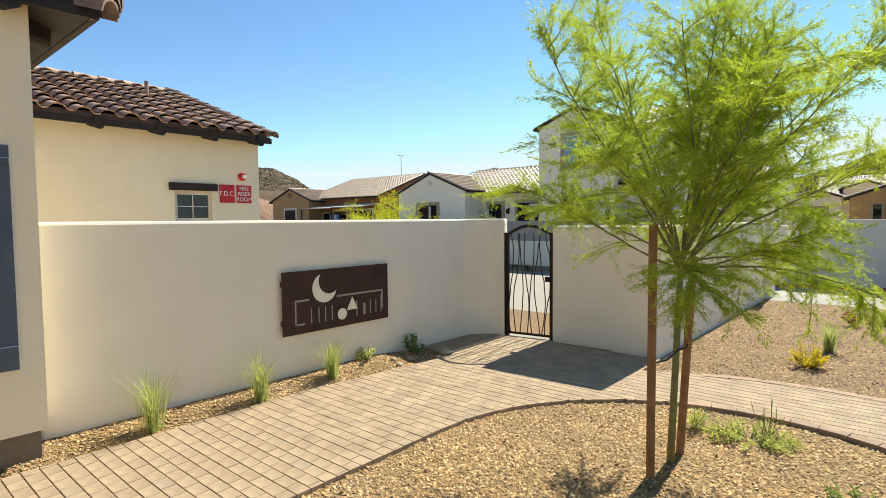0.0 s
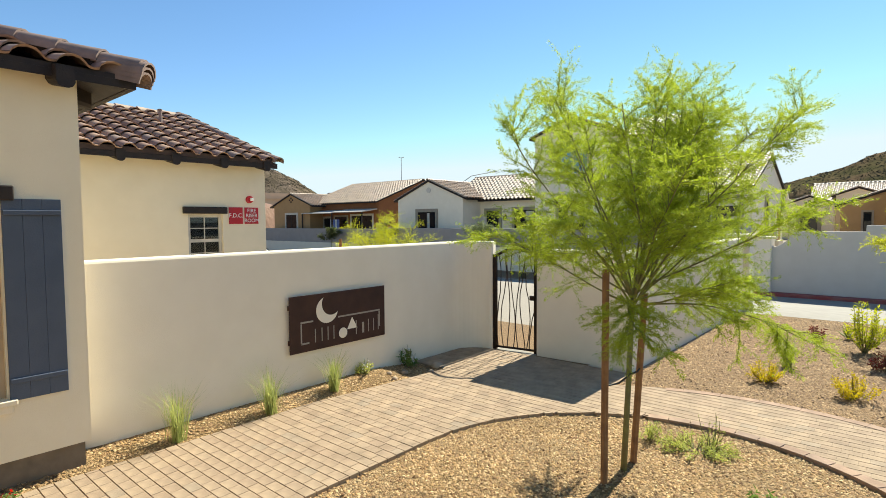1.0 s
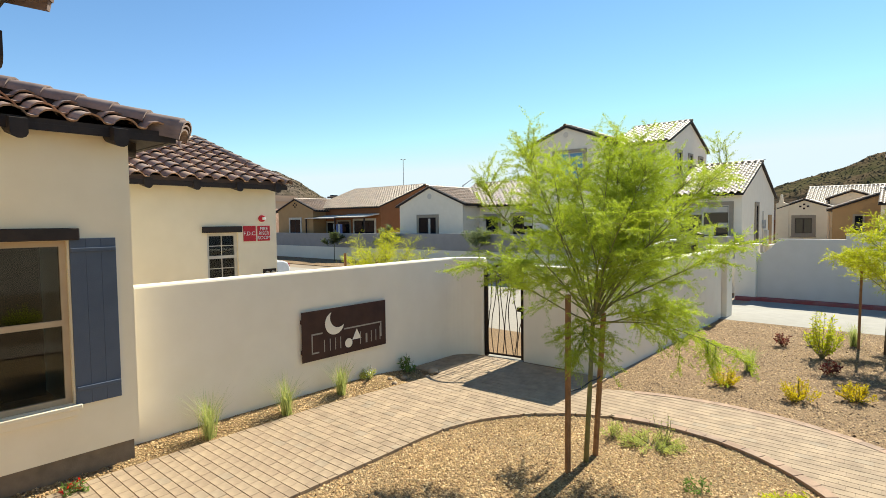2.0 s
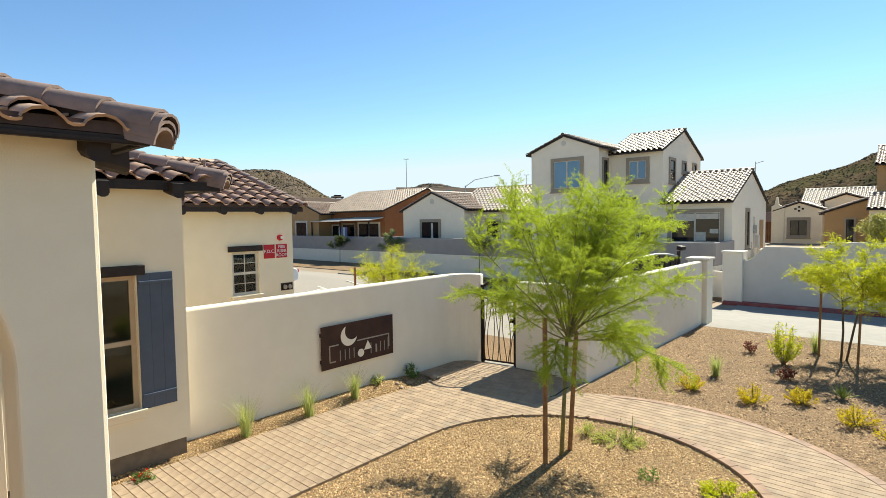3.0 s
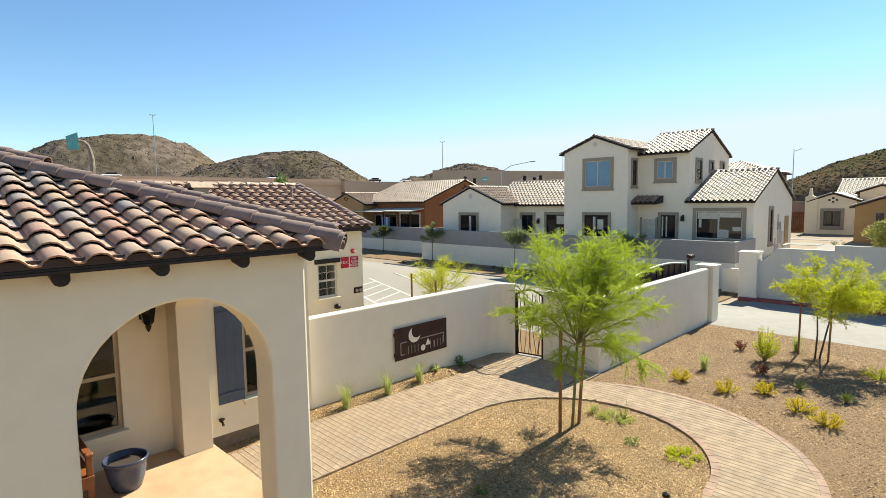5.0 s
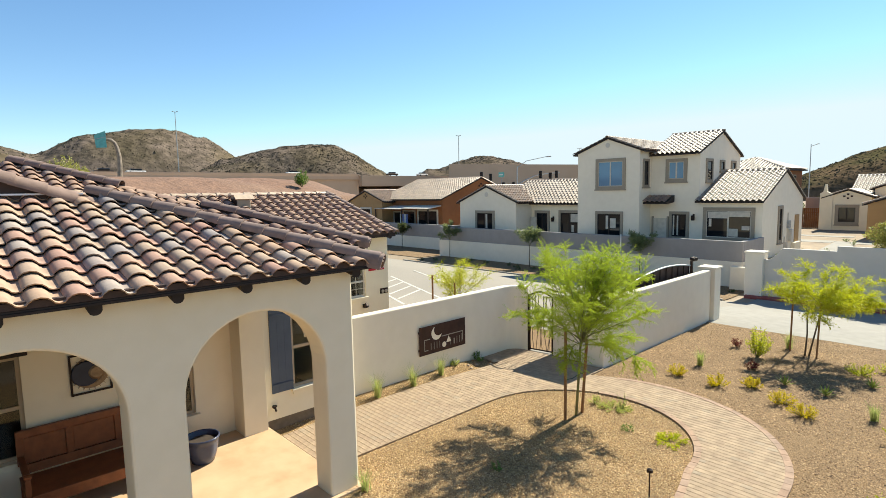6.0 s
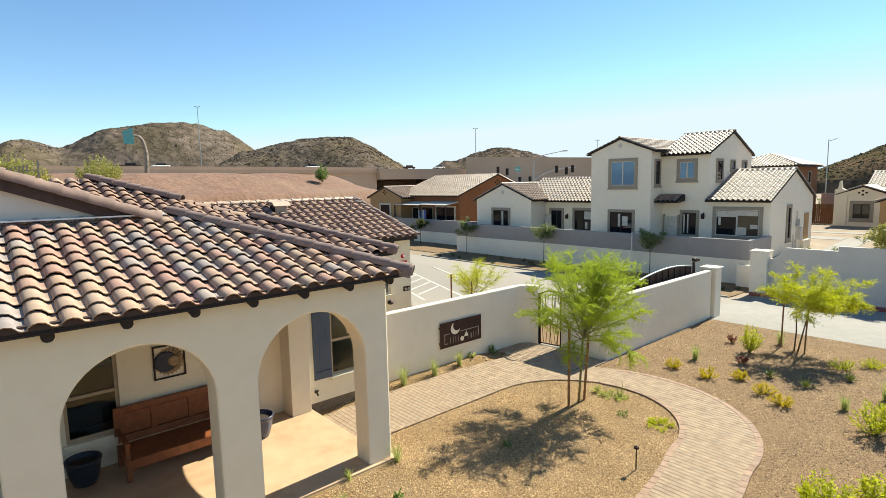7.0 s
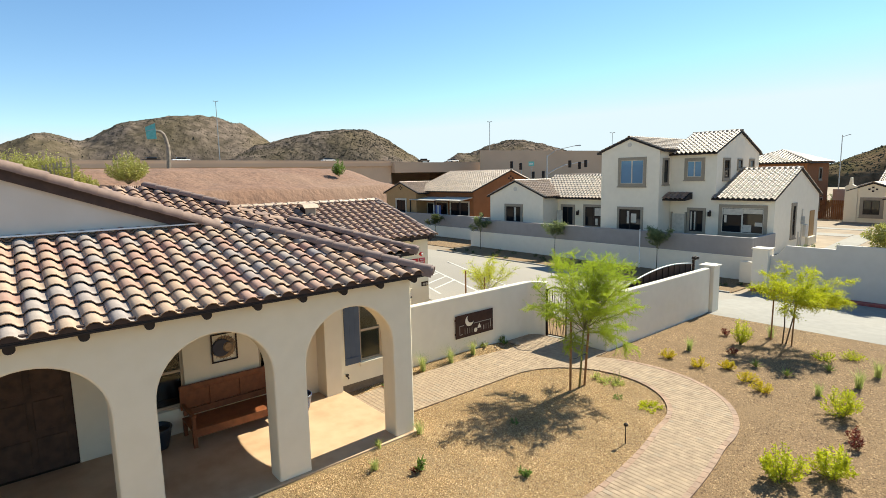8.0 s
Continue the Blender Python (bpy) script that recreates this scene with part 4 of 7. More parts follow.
def window(parent, to, u0, u1, z0, z1, trim=0.16, cols=2, rows=1, sill=True, frame_mat=None, trim_mat=None, glass=None, reflections=()):
    """A trimmed window on a far wall: trim, frame and one pane for each light."""
    w = part("window", bmesh.new(), TRIM, parent)
    if trim:
        bm = bmesh.new()
        for d in ((u0, u0 + trim, z0, z1), (u1 - trim, u1, z0, z1), (u0 + trim, u1 - trim, z1 - trim, z1), (u0 + trim, u1 - trim, z0, z0 + trim)):
            add(bm, slab(to, *d, 0.0, 0.07))
        part("trim", bm, trim_mat or TRIM, w)
    a, b, c0, d0 = u0 + trim, u1 - trim, z0 + trim, z1 - trim
    for i in range(cols):
        for j in range(rows):
            ua, ub = a + (b - a) * i / cols, a + (b - a) * (i + 1) / cols
            za, zb = c0 + (d0 - c0) * j / rows, c0 + (d0 - c0) * (j + 1) / rows
            fr = bmesh.new()
            for d in ((ua, ua + 0.045, za, zb), (ub - 0.045, ub, za, zb), (ua + 0.045, ub - 0.045, zb - 0.045, zb), (ua + 0.045, ub - 0.045, za, za + 0.045)):
                add(fr, slab(to, *d, 0.0, 0.035))
            part("sash", fr, frame_mat or DARKWOOD, w)
            part("pane", slab(to, ua + 0.045, ub - 0.045, za + 0.045, zb - 0.045, 0.004, 0.014), glass or GLASS_FAR, w)
    # Pale slabs on the panes stand for reflections of bright surroundings.
    for k0, k1, h0, h1 in reflections:
        part("reflection", slab(to, a + (b - a) * k0, a + (b - a) * k1, c0 + (d0 - c0) * h0, c0 + (d0 - c0) * h1, 0.005, 0.018), TRIM_W, w, "pale slab standing for a reflection in the glass")
    if sill:
        part("sill", slab(to, u0 - 0.05, u1 + 0.05, z0 - 0.08, z0, 0.0, 0.11), trim_mat or TRIM, w)
    return w


def block(parent, x0, x1, y0, y1, z0, ze, ridge, slope, wall, tiles=TILE_FAR, over=0.35, rake=0.12, caps=TILE_FAR):
    """A gabled house block. ridge 'x' or 'y': the way the ridge runs. ze: the wall's height at the eave."""
    if ridge == "x":
        m, h = (y0 + y1) / 2, (y1 - y0) / 2
        top = ze + h * slope
        part("wall_block", extrude([(x0, y0, z0), (x0, y0, ze), (x0, m, top), (x0, y1, ze), (x0, y1, z0)], (x1 - x0, 0, 0)), wall, parent)
        ez, hh = ze - over * slope + 0.1, h + over
        tp = ez + hh * slope
        part("roof_deck", extrude([(x0 - rake, y0 - over, ez), (x0 - rake, m, tp), (x0 - rake, y1 + over, ez), (x0 - rake, y1 + over, ez - 0.09), (x0 - rake, m, tp - 0.09), (x0 - rake, y0 - over, ez - 0.09)], (x1 - x0 + 2 * rake, 0, 0)), DARKWOOD, parent)
        n, k = round((x1 - x0 + 2 * rake) / TW), round(hh * math.sqrt(1 + slope ** 2) / 0.37)
        w, ln = (x1 - x0 + 2 * rake) / n, hh * math.sqrt(1 + slope ** 2) / k
        tile_field("roof_tiles", (x0 - rake, y0 - over, ez + 0.01), (1, 0, 0), (0, 1, slope), n, k, lambda u, v: True, tiles, parent, w, ln, profile=DEEP, lift=0.046)
        tile_field("rear_tiles", (x1 + rake, y1 + over, ez + 0.01), (-1, 0, 0), (0, -1, slope), n, k, lambda u, v: True, tiles, parent, w, ln, profile=DEEP, lift=0.046)
        cap_row("ridge_caps", (x0 - rake, m, tp + 0.02), (x1 + rake, m, tp + 0.02), caps, parent, r=0.12)
    else:
        m, h = (x0 + x1) / 2, (x1 - x0) / 2
        top = ze + h * slope
        part("wall_block", extrude([(x0, y0, z0), (x0, y0, ze), (m, y0, top), (x1, y0, ze), (x1, y0, z0)], (0, y1 - y0, 0)), wall, parent)
        ez, hh = ze - over * slope + 0.1, h + over
        tp = ez + hh * slope
        part("roof_deck", extrude([(x0 - over, y0 - rake, ez), (m, y0 - rake, tp), (x1 + over, y0 - rake, ez), (x1 + over, y0 - rake, ez - 0.09), (m, y0 - rake, tp - 0.09), (x0 - over, y0 - rake, ez - 0.09)], (0, y1 - y0 + rake, 0)), DARKWOOD, parent)
        n, k = round((y1 - y0 + rake) / TW), round(hh * math.sqrt(1 + slope ** 2) / 0.37)
        w, ln = (y1 - y0 + rake) / n, hh * math.sqrt(1 + slope ** 2) / k
        tile_field("roof_tiles", (x1 + over, y0 - rake, ez + 0.01), (0, 1, 0), (-1, 0, slope), n, k, lambda u, v: True, tiles, parent, w, ln, profile=DEEP, lift=0.046)
        tile_field("rear_tiles", (x0 - over, y1, ez + 0.01), (0, -1, 0), (1, 0, slope), n, k, lambda u, v: True, tiles, parent, w, ln, profile=DEEP, lift=0.046)
        cap_row("ridge_caps", (m, y0 - rake, tp + 0.02), (m, y1, tp + 0.02), caps, parent, r=0.12)


def hip_block(parent, x0, x1, y0, y1, z0, ze, slope, wall, tiles=TILE_FAR, over=0.4):
    part("wall_block", boxes((x0, x1, y0, y1, z0, ze)), wall, parent)
    X0, X1, Y0, Y1 = x0 - over, x1 + over, y0 - over, y1 + over
    h = min(X1 - X0, Y1 - Y0) / 2
    zt = ze + h * slope
    if X1 - X0 < Y1 - Y0:
        a, b = ((X0 + X1) / 2, Y0 + h, zt), ((X0 + X1) / 2, Y1 - h, zt)
    else:
        a, b = (X0 + h, (Y0 + Y1) / 2, zt), (X1 - h, (Y0 + Y1) / 2, zt)
    bm = bmesh.new()
    c = [bm.verts.new(p) for p in ((X0, Y0, ze), (X1, Y0, ze), (X1, Y1, ze), (X0, Y1, ze))]
    A, B = bm.verts.new(a), bm.verts.new(b)
    d = [bm.verts.new((v.co.x, v.co.y, ze - 0.1)) for v in c]
    if X1 - X0 < Y1 - Y0:
        fs = ((c[0], c[1], A), (c[1], c[2], B, A), (c[2], c[3], B), (c[3], c[0], A, B))
    else:
        fs = ((c[0], c[1], B, A), (c[1], c[2], B), (c[2], c[3], A, B), (c[3], c[0], A))
    for f in fs:
        bm.faces.new(f)
    for i in range(4):
        bm.faces.new((d[i], d[(i + 1) % 4], c[(i + 1) % 4], c[i]))
    bm.faces.new(list(reversed(d)))
    part("roof_deck", bm, DARKWOOD, parent)
    q = math.sqrt(1 + slope ** 2)
    n, k = int((X1 - X0) / TW), int(h * q / 0.36)
    tile_field("roof_tiles", (X0, Y0, ze + 0.02), (1, 0, 0), (0, 1, slope), n, k, lambda u, v: v / q < u < (X1 - X0) - v / q, tiles, parent, profile=DEEP, lift=0.046)
    n = int((Y1 - Y0) / TW)
    tile_field("side_tiles", (X1, Y0, ze + 0.02), (0, 1, 0), (-1, 0, slope), n, k, lambda u, v: v / q < u < (Y1 - Y0) - v / q, tiles, parent, profile=DEEP, lift=0.046)
    cap_row("hip_caps", (X1, Y0, ze + 0.09), (a if X1 - X0 < Y1 - Y0 else b), tiles, parent)
    cap_row("hip_caps", (X0, Y0, ze + 0.09), a, tiles, parent)
    cap_row("ridge_caps", a, b, tiles, parent)


def lantern(parent, to, u, z):
    l = part("lantern", slab(to, u - 0.09, u + 0.09, z - 0.2, z + 0.12, 0.06, 0.24), IRON, parent, "dark wall lantern", bevel=0.03)
    part("bracket", slab(to, u - 0.05, u + 0.05, z - 0.05, z + 0.2, 0.0, 0.06), IRON, l)


def gable_vent(parent, to, u, z, r=0.16):
    bm = bmesh.new()
    pts = [to(u + r * math.cos(k * math.pi / 8), z + r * math.sin(k * math.pi / 8), 0.03) for k in range(16)]
    bm.faces.new([bm.verts.new(p) for p in pts])
    v = part("gable_vent", extrude(pts, Vector(to(u, z, 0.0)) - Vector(to(u, z, 0.03))), STUCCO_GREY_SHADE, parent, "round gable vent")
    bm.free()


# two-storey house
two = thing("two_storey_house", "cream stucco two-storey house with taupe window trim and tile roof", "house", (-12, 33, 0.5))
block(two, -18.05, -13.45, 29.4, 39.0, 0.4, 7.28, "y", 0.38, STUCCO_W)
block(two, -13.46, -10.3, 31.0, 38.0, 0.4, 7.02, "x", 0.40, STUCCO_W)
block(two, -10.31, -6.7, 31.0, 39.4, 0.4, 4.0, "x", 0.42, STUCCO_W)
f1, f2, s1, s2, s3 = facing_y(29.4), facing_y(31.0), facing_x(-13.45), facing_x(-10.3), facing_x(-6.7)
gable_vent(two, f1, -15.75, 7.75)
window(two, f1, -16.62, -14.42, 4.80, 6.86, 0.2, 2, 1, frame_mat=TRIM_W, glass=GLASS_SKY)
window(two, f1, -16.62, -14.56, 1.5, 3.32, 0.18, 2, 1, reflections=((0.36, 0.47, 0.3, 0.92), (0.55, 0.80, 0.35, 0.8)))
window(two, f2, -12.46, -11.08, 5.2, 6.68, 0.2, 2, 1, frame_mat=TRIM_W, glass=GLASS_SKY)
window(two, f2, -12.15, -10.88, 1.5, 3.3, 0.18, 2, 1, reflections=((0.06, 0.16, 0.06, 0.94), (0.34, 0.45, 0.06, 0.94)))
window(two, f2, -10.02, -7.08, 1.55, 3.58, 0.2, 2, 1, frame_mat=TRIM_W, reflections=((0.03, 0.48, 0.72, 0.96), (0.52, 0.97, 0.78, 0.96), (0.52, 0.72, 0.05, 0.34), (0.06, 0.12, 0.4, 0.7), (0.80, 0.97, 0.3, 0.45)))
window(two, s1, 29.8, 30.65, 4.9, 6.75, 0.15, 1, 2)
window(two, s2, 31.9, 33.0, 5.15, 6.65, 0.16, 1, 2)
window(two, s2, 34.2, 35.0, 5.85, 6.6, 0.12, 1, 1)
window(two, s2, 36.2, 37.1, 5.5, 6.6, 0.14, 1, 1)
window(two, s3, 33.9, 34.8, 1.25, 3.6, 0.2, 1, 2)
lantern(two, f2, -10.6, 2.95)
dr = part("front_door", slab(f2, -13.2, -12.3, 0.5, 2.85, 0.0, 0.06), TRIM_W, two, "pale front door")
part("door_frame", add(slab(f2, -13.32, -13.2, 0.5, 2.97, 0.0, 0.09), slab(f2, -12.3, -12.18, 0.5, 2.97, 0.0, 0.09)), TRIM, dr)
part("side_door", slab(s3, 37.6, 38.5, 0.5, 2.9, 0.0, 0.05), STUCCO_TAN, two)
part("meter_box", slab(s3, 36.3, 36.8, 1.2, 2.0, 0.0, 0.2), STUCCO_GREY_SHADE, two, bevel=0.02)
part("utility_box", slab(s3, 37.0, 38.4, 0.5, 1.1, 0.0, 0.22), STUCCO, two, "low cream utility enclosure", bevel=0.03)
for y, z in ((35.35, 1.6), (35.7, 1.2), (35.95, 3.1)):
    part("conduit", slab(s3, y, y + 0.07, 0.5, z, 0.0, 0.07), STUCCO_GREY_SHADE, two)
part("meter", slab(s3, 35.85, 36.15, 2.1, 2.6, 0.0, 0.16), GALV, two, bevel=0.02)
part("porch_awning", extrude([(-14.2, 31.0, 4.35), (-14.2, 29.9, 3.9), (-14.2, 29.9, 3.8), (-14.2, 31.0, 3.9)], (2.35, 0, 0)), DARKWOOD, two)
tile_field("awning_tiles", (-14.2, 29.88, 3.91), (1, 0, 0), (0, 1, 0.41), 7, 3, lambda u, v: True, TILE_DK, two)

# single-storey cream house
cre = thing("cream_house", "cream stucco single-storey house with tile roof behind a yard wall", "house", (-25, 33, 0.5))
block(cre, -30.0, -23.75, 29.5, 36.0, 0.4, 3.9, "y", 0.40, STUCCO_W, TILE_PALE, caps=TILE_PALE)
block(cre, -26.5, -18.3, 31.5, 38.0, 0.4, 3.85, "x", 0.52, STUCCO, TILE_PALE, caps=TILE_PALE)
f1, f2 = facing_y(29.5), facing_y(31.5)
gable_vent(cre, f1, -26.87, 4.55, 0.2)
window(cre, f1, -28.15, -26.0, 1.45, 3.22, 0.22, 2, 1, reflections=((0.54, 0.66, 0.06, 0.94),))
window(cre, f2, -23.4, -21.95, 1.3, 3.2, 0.2, 2, 1)
window(cre, f2, -21.1, -19.1, 1.3, 3.25, 0.2, 2, 1, reflections=((0.55, 0.95, 0.55, 0.95), (0.60, 0.74, 0.06, 0.40)))
lantern(cre, f2, -21.6, 2.55)
part("side_gate", slab(facing_y(31.2), -23.6, -23.0, 0.5, 2.7, 0.0, 0.05), TRIM_W, cre)

# rust-coloured house
bro = thing("rust_house", "rust-brown stucco single-storey house with pale tile roof", "house", (-44, 38, 0.3))
block(bro, -46.4, -36.12, 33.1, 44.6, 0.2, 4.09, "x", 0.364, STUCCO_BROWN, TILE_PALE, caps=TILE_PALE)
block(bro, -50.3, -44.2, 31.6, 40.0, 0.2, 3.96, "y", 0.346, STUCCO_TAN, TILE_PALE, over=0.6, caps=TILE_PALE)
f1, f2 = facing_y(33.1), facing_y(31.6)
window(bro, f2, -48.3, -46.1, 1.4, 3.25, 0.2, 2, 1, trim_mat=TRIM_W)
window(bro, f1, -44.1, -42.75, 1.1, 2.85, 0.12, 1, 1, frame_mat=TRIM_W)
window(bro, f1, -42.4, -40.3, 1.0, 2.95, 0.15, 2, 1)
window(bro, f1, -39.95, -36.75, 1.1, 3.05, 0.18, 2, 1, trim_mat=TRIM_W)
for du, dz in ((0, 0.14), (0.2, 0), (-0.2, 0), (0, -0.14)):
    part("gable_vent", slab(f2, -47.25 + du * 1.3 - 0.09, -47.25 + du * 1.3 + 0.09, 4.42 + dz * 1.3, 4.58 + dz * 1.3, 0.0, 0.03), IRON, bro)
    part("gable_vent", slab(facing_x(-36.12), 38.85 + du * 1.6 - 0.11, 38.85 + du * 1.6 + 0.11, 5.32 + dz * 1.5, 5.50 + dz * 1.5, 0.0, 0.03), IRON, bro)
for xa, xb, z in ((-45.2, -40.6, 3.30), (-40.5, -36.3, 3.36)):
    part("awning", extrude([(xa, 33.1, z + 0.14), (xa, 31.3, z - 0.14), (xa, 31.3, z - 0.20), (xa, 33.1, z + 0.04)], (xb - xa, 0, 0)), TRIM_W, bro, "pale patio awning")
for x in (-45.1, -40.55, -36.4):
    part("awning_post", boxes((x - 0.05, x + 0.05, 31.35, 31.45, 0.3, 3.12)), DARKWOOD, bro)
cloth = thing("hanging_cloth", "blue and white patterned cloth hung under the awning", "cloth", (-41.3, 32.4, 1.2))
for k, m in enumerate((WHITE, CLOTHBLUE, WHITE, CLOTHBLUE)):
    bm = extrude([(-42.0 + 0.32 * k + 0.30 * q, 32.35 + 0.05 * math.sin(6 * q + k), 2.55) for q in (0, 0.25, 0.5, 0.75, 1.0)] + [(-42.0 + 0.32 * k + 0.30 * q, 32.39 + 0.05 * math.sin(6 * q + k), 2.55) for q in (1.0, 0.75, 0.5, 0.25, 0)], (0, 0, -1.1))
    part("fold", bm, m, cloth)

# houses farther back
ora = thing("orange_house", "orange-brown stucco two-storey house with hipped tile roof", "house", (-16, 59, 0.5))
hip_block(ora, -19.2, -12.4, 56.0, 63.0, 0.4, 6.4, 0.36, STUCCO_BROWN)
window(ora, facing_y(56.0), -15.6, -14.0, 4.5, 5.9, 0.15, 2, 1)
window(ora, facing_x(-12.4), 59.6, 60.6, 4.6, 5.9, 0.12, 1, 1)
window(ora, facing_x(-12.4), 60.4, 61.4, 1.4, 2.8, 0.12, 1, 1)
sma = thing("gabled_house", "cream stucco house with front gable and taupe window", "house", (-6, 62, 0.5))
block(sma, -9.3, -5.8, 58.5, 66.0, 0.4, 3.6, "y", 0.36, STUCCO)
block(sma, -7.9, 3.0, 62.0, 69.0, 0.4, 4.0, "x", 0.45, STUCCO)
block(sma, -5.79, -2.6, 60.0, 64.0, 0.4, 4.35, "y", 0.36, STUCCO)
window(sma, facing_y(58.5), -8.5, -6.65, 1.0, 2.92, 0.28, 2, 1)
for du, dz in ((0, 0.14), (0.16, 0), (-0.16, 0), (0, -0.14)):
    v = part("gable_vent", slab(facing_y(58.5), -7.55 + du * 1.8 - 0.09, -7.55 + du * 1.8 + 0.09, 3.62 + dz * 1.3, 3.78 + dz * 1.3, 0.0, 0.03), IRON, sma)
swoop = [(-9.75, 0.4), (-9.75, 4.0), (-9.5, 4.12), (-9.38, 4.85), (-9.26, 4.85), (-9.18, 4.15), (-8.95, 4.02), (-8.7, 3.95), (-8.7, 0.4)]
part("parapet", extrude([(x, 58.4, z) for x, z in swoop], (0, 0.5, 0)), STUCCO, sma, "curved stucco parapet with a small finial", bevel=0.03)
yel = thing("yellow_house", "tan-yellow stucco two-storey house at the end of the walk", "house", (4, 48, 0.5))
block(yel, -1.5, 8.0, 47.0, 55.0, 0.4, 6.6, "x", 0.36, STUCCO_TAN, over=0.5)
block(yel, -1.6, 9.0, 42.0, 46.9, 0.4, 3.5, "x", 0.36, STUCCO)
block(yel, -4.6, 1.0, 49.0, 56.0, 0.4, 3.25, "y", 0.36, STUCCO_TAN)
window(yel, facing_y(42.0), -1.1, 1.4, 1.2, 2.75, 0.2, 2, 1)
window(yel, facing_y(49.0), -3.4, -2.7, 0.9, 2.9, 0.12, 1, 1)
fen = thing("wood_fence", "cedar board fence between two houses", "fence", (-11, 60.5, 0.5))
for k in range(15):
    part("board", boxes((-12.35 + 0.17 * k, -12.2 + 0.17 * k, 60.5, 60.53, 0.5, 2.5)), FENCEWOOD, fen)
part("rail", boxes((-12.35, -9.8, 60.53, 60.59, 2.0, 2.1)), FENCEWOOD, fen)
solid("yard_wall_4", boxes((-12.3, -9.4, 64.5, 64.7, 0.4, 3.5)), STUCCO_GREY, "taupe wall behind the cedar fence", "wall", "structure", bevel=0.02)

# ---------------------------------------------------------------- distance
EYE8 = Vector((5.65, -6.04, 5.86))


def polar(az, dist):
    return EYE8.x + math.cos(radians(az)) * dist, EYE8.y + math.sin(radians(az)) * dist


def hill(name, bumps, dist, depth, az0, az1, label, n=240, m=44, rough=0.06, material=HILL, scrub=1.0):
    """A range of hills: smooth bumps (bearing, width, height in degrees) roughened by noise."""
    vs, fs = [], []
    for j in range(m):
        k = j / (m - 1)
        prof = math.sin(math.pi * min(k * 1.0, 1.0)) ** 0.8
        for i in range(n):
            az = az0 + (az1 - az0) * i / (n - 1)
            d = dist + depth * (k - 0.5)
            h = sum((hh * math.exp(-((az - a) / w) ** 2)) ** 3 for a, w, hh in bumps) ** (1 / 3)
            h *= min(1, (az - az0) / 1.2, (az1 - az) / 1.2) if h < 1 else 1
            x, y = polar(az, d)
            z = math.tan(radians(h)) * dist * prof
            f = noise.fractal((x * 0.012, y * 0.012, 3), 1.0, 2.0, 6)
            g = noise.fractal((x * 0.06, y * 0.06, 9), 1.0, 2.0, 4)
            vs.append((x, y, 5.0 * min(1, prof * 3) + z * (1 + rough * f) + prof * dist * 0.0042 * g - (8 if k in (0, 1) else 0)))
    for j in range(m - 1):
        for i in range(n - 1):
            fs.append((j * n + i, j * n + i + 1, (j + 1) * n + i + 1, (j + 1) * n + i))
    ob = mesh_np(name, vs, fs, material, None, True)
    tagged(ob, label, "hill", kind="structure")
    rr = random.Random(len(name) + int(az0))
    sv, sf = [], []
    for _ in range(34000):
        i, j = rr.randrange(n - 1), rr.randrange(m - 1)
        a, b = rr.random(), rr.random()
        p = Vector(vs[j * n + i]).lerp(Vector(vs[j * n + i + 1]), a).lerp(Vector(vs[(j + 1) * n + i]).lerp(Vector(vs[(j + 1) * n + i + 1]), a), b)
        if p.z < 3:
            continue
        if noise.noise(p * (9.0 / dist)) + 0.5 * noise.noise(p * (40.0 / dist)) < rr.uniform(-0.9, 0.35):
            continue
        r = rr.uniform(0.18, 0.52) * rr.uniform(0.6, 1.5) * dist / 500 * scrub * (1.9 if rr.random() < 0.04 else 1.0)
        b = len(sv)
        sv += [p + Vector((r, 0, 0)), p + Vector((-0.5 * r, 0.87 * r, 0)), p + Vector((-0.5 * r, -0.87 * r, 0)), p + Vector((rr.uniform(-.3, .3) * r, 0, r * 0.8))]
        sf += [(b, b + 1, b + 3), (b + 1, b + 2, b + 3), (b + 2, b, b + 3)]
    tagged(mesh_np("hill_scrub", sv, sf, SCRUB), "dark olive scrub dotted over the hill", "scrub", kind="stuff")


hill("hill_1", [(176.1, 4.2, 4.1), (165.0, 6.2, 6.05), (169.8, 5.3, 4.9), (160.4, 5.0, 4.55), (181.6, 7.3, 2.8), (190, 7, 3.2)], 620, 260, 150, 202, "brown scrub-covered desert hill")
hill("hill_2", [(150.4, 7.0, 4.75), (147.3, 5.0, 3.5), (156.2, 8.0, 3.7)], 560, 220, 139.5, 165, "brown rounded desert hill")
hill("hill_3", [(132.3, 7.2, 3.42), (138.4, 2.0, 1.75), (124.1, 9.0, 1.64)], 700, 260, 113, 146, "low brown hill beyond the highway")
hill("hill_4", [(91.5, 7.0, 4.85), (98.3, 4.6, 2.55)], 300, 160, 60, 108, "rocky dark hill behind the houses", rough=0.1, material=HILL_ROCK, scrub=1.2)

# raised highway with its walls and bridge
hw = thing("highway", "tan concrete highway embankment wall and bridge", "highway", (-150, 40, 0), kind="structure")
part("wall", boxes((-150, -147, -140, 98.9, -1, 11.2)), HIGHWAY, hw)
part("barrier", boxes((-146.99, -146.4, -140, 150, 9.3, 10.4)), HIGHWAY, hw)
part("bridge_deck", boxes((-190, -145, 98.91, 150, 7.1, 10.6)), HIGHWAY, hw)
part("underpass", boxes((-192, -190.01, 60, 190, -1, 10.9), (-190, -150.01, 96.9, 98.8, -1, 7.09), (-190, -140, 150.01, 152, -1, 10.9)), HIGHWAY, hw)
part("abutment", extrude([(-137, 131, -1), (-137, 131, 14.6), (-86, 146, 12.2), (-86, 146, -1)], (-2, 6, 0)), HIGHWAY, hw)

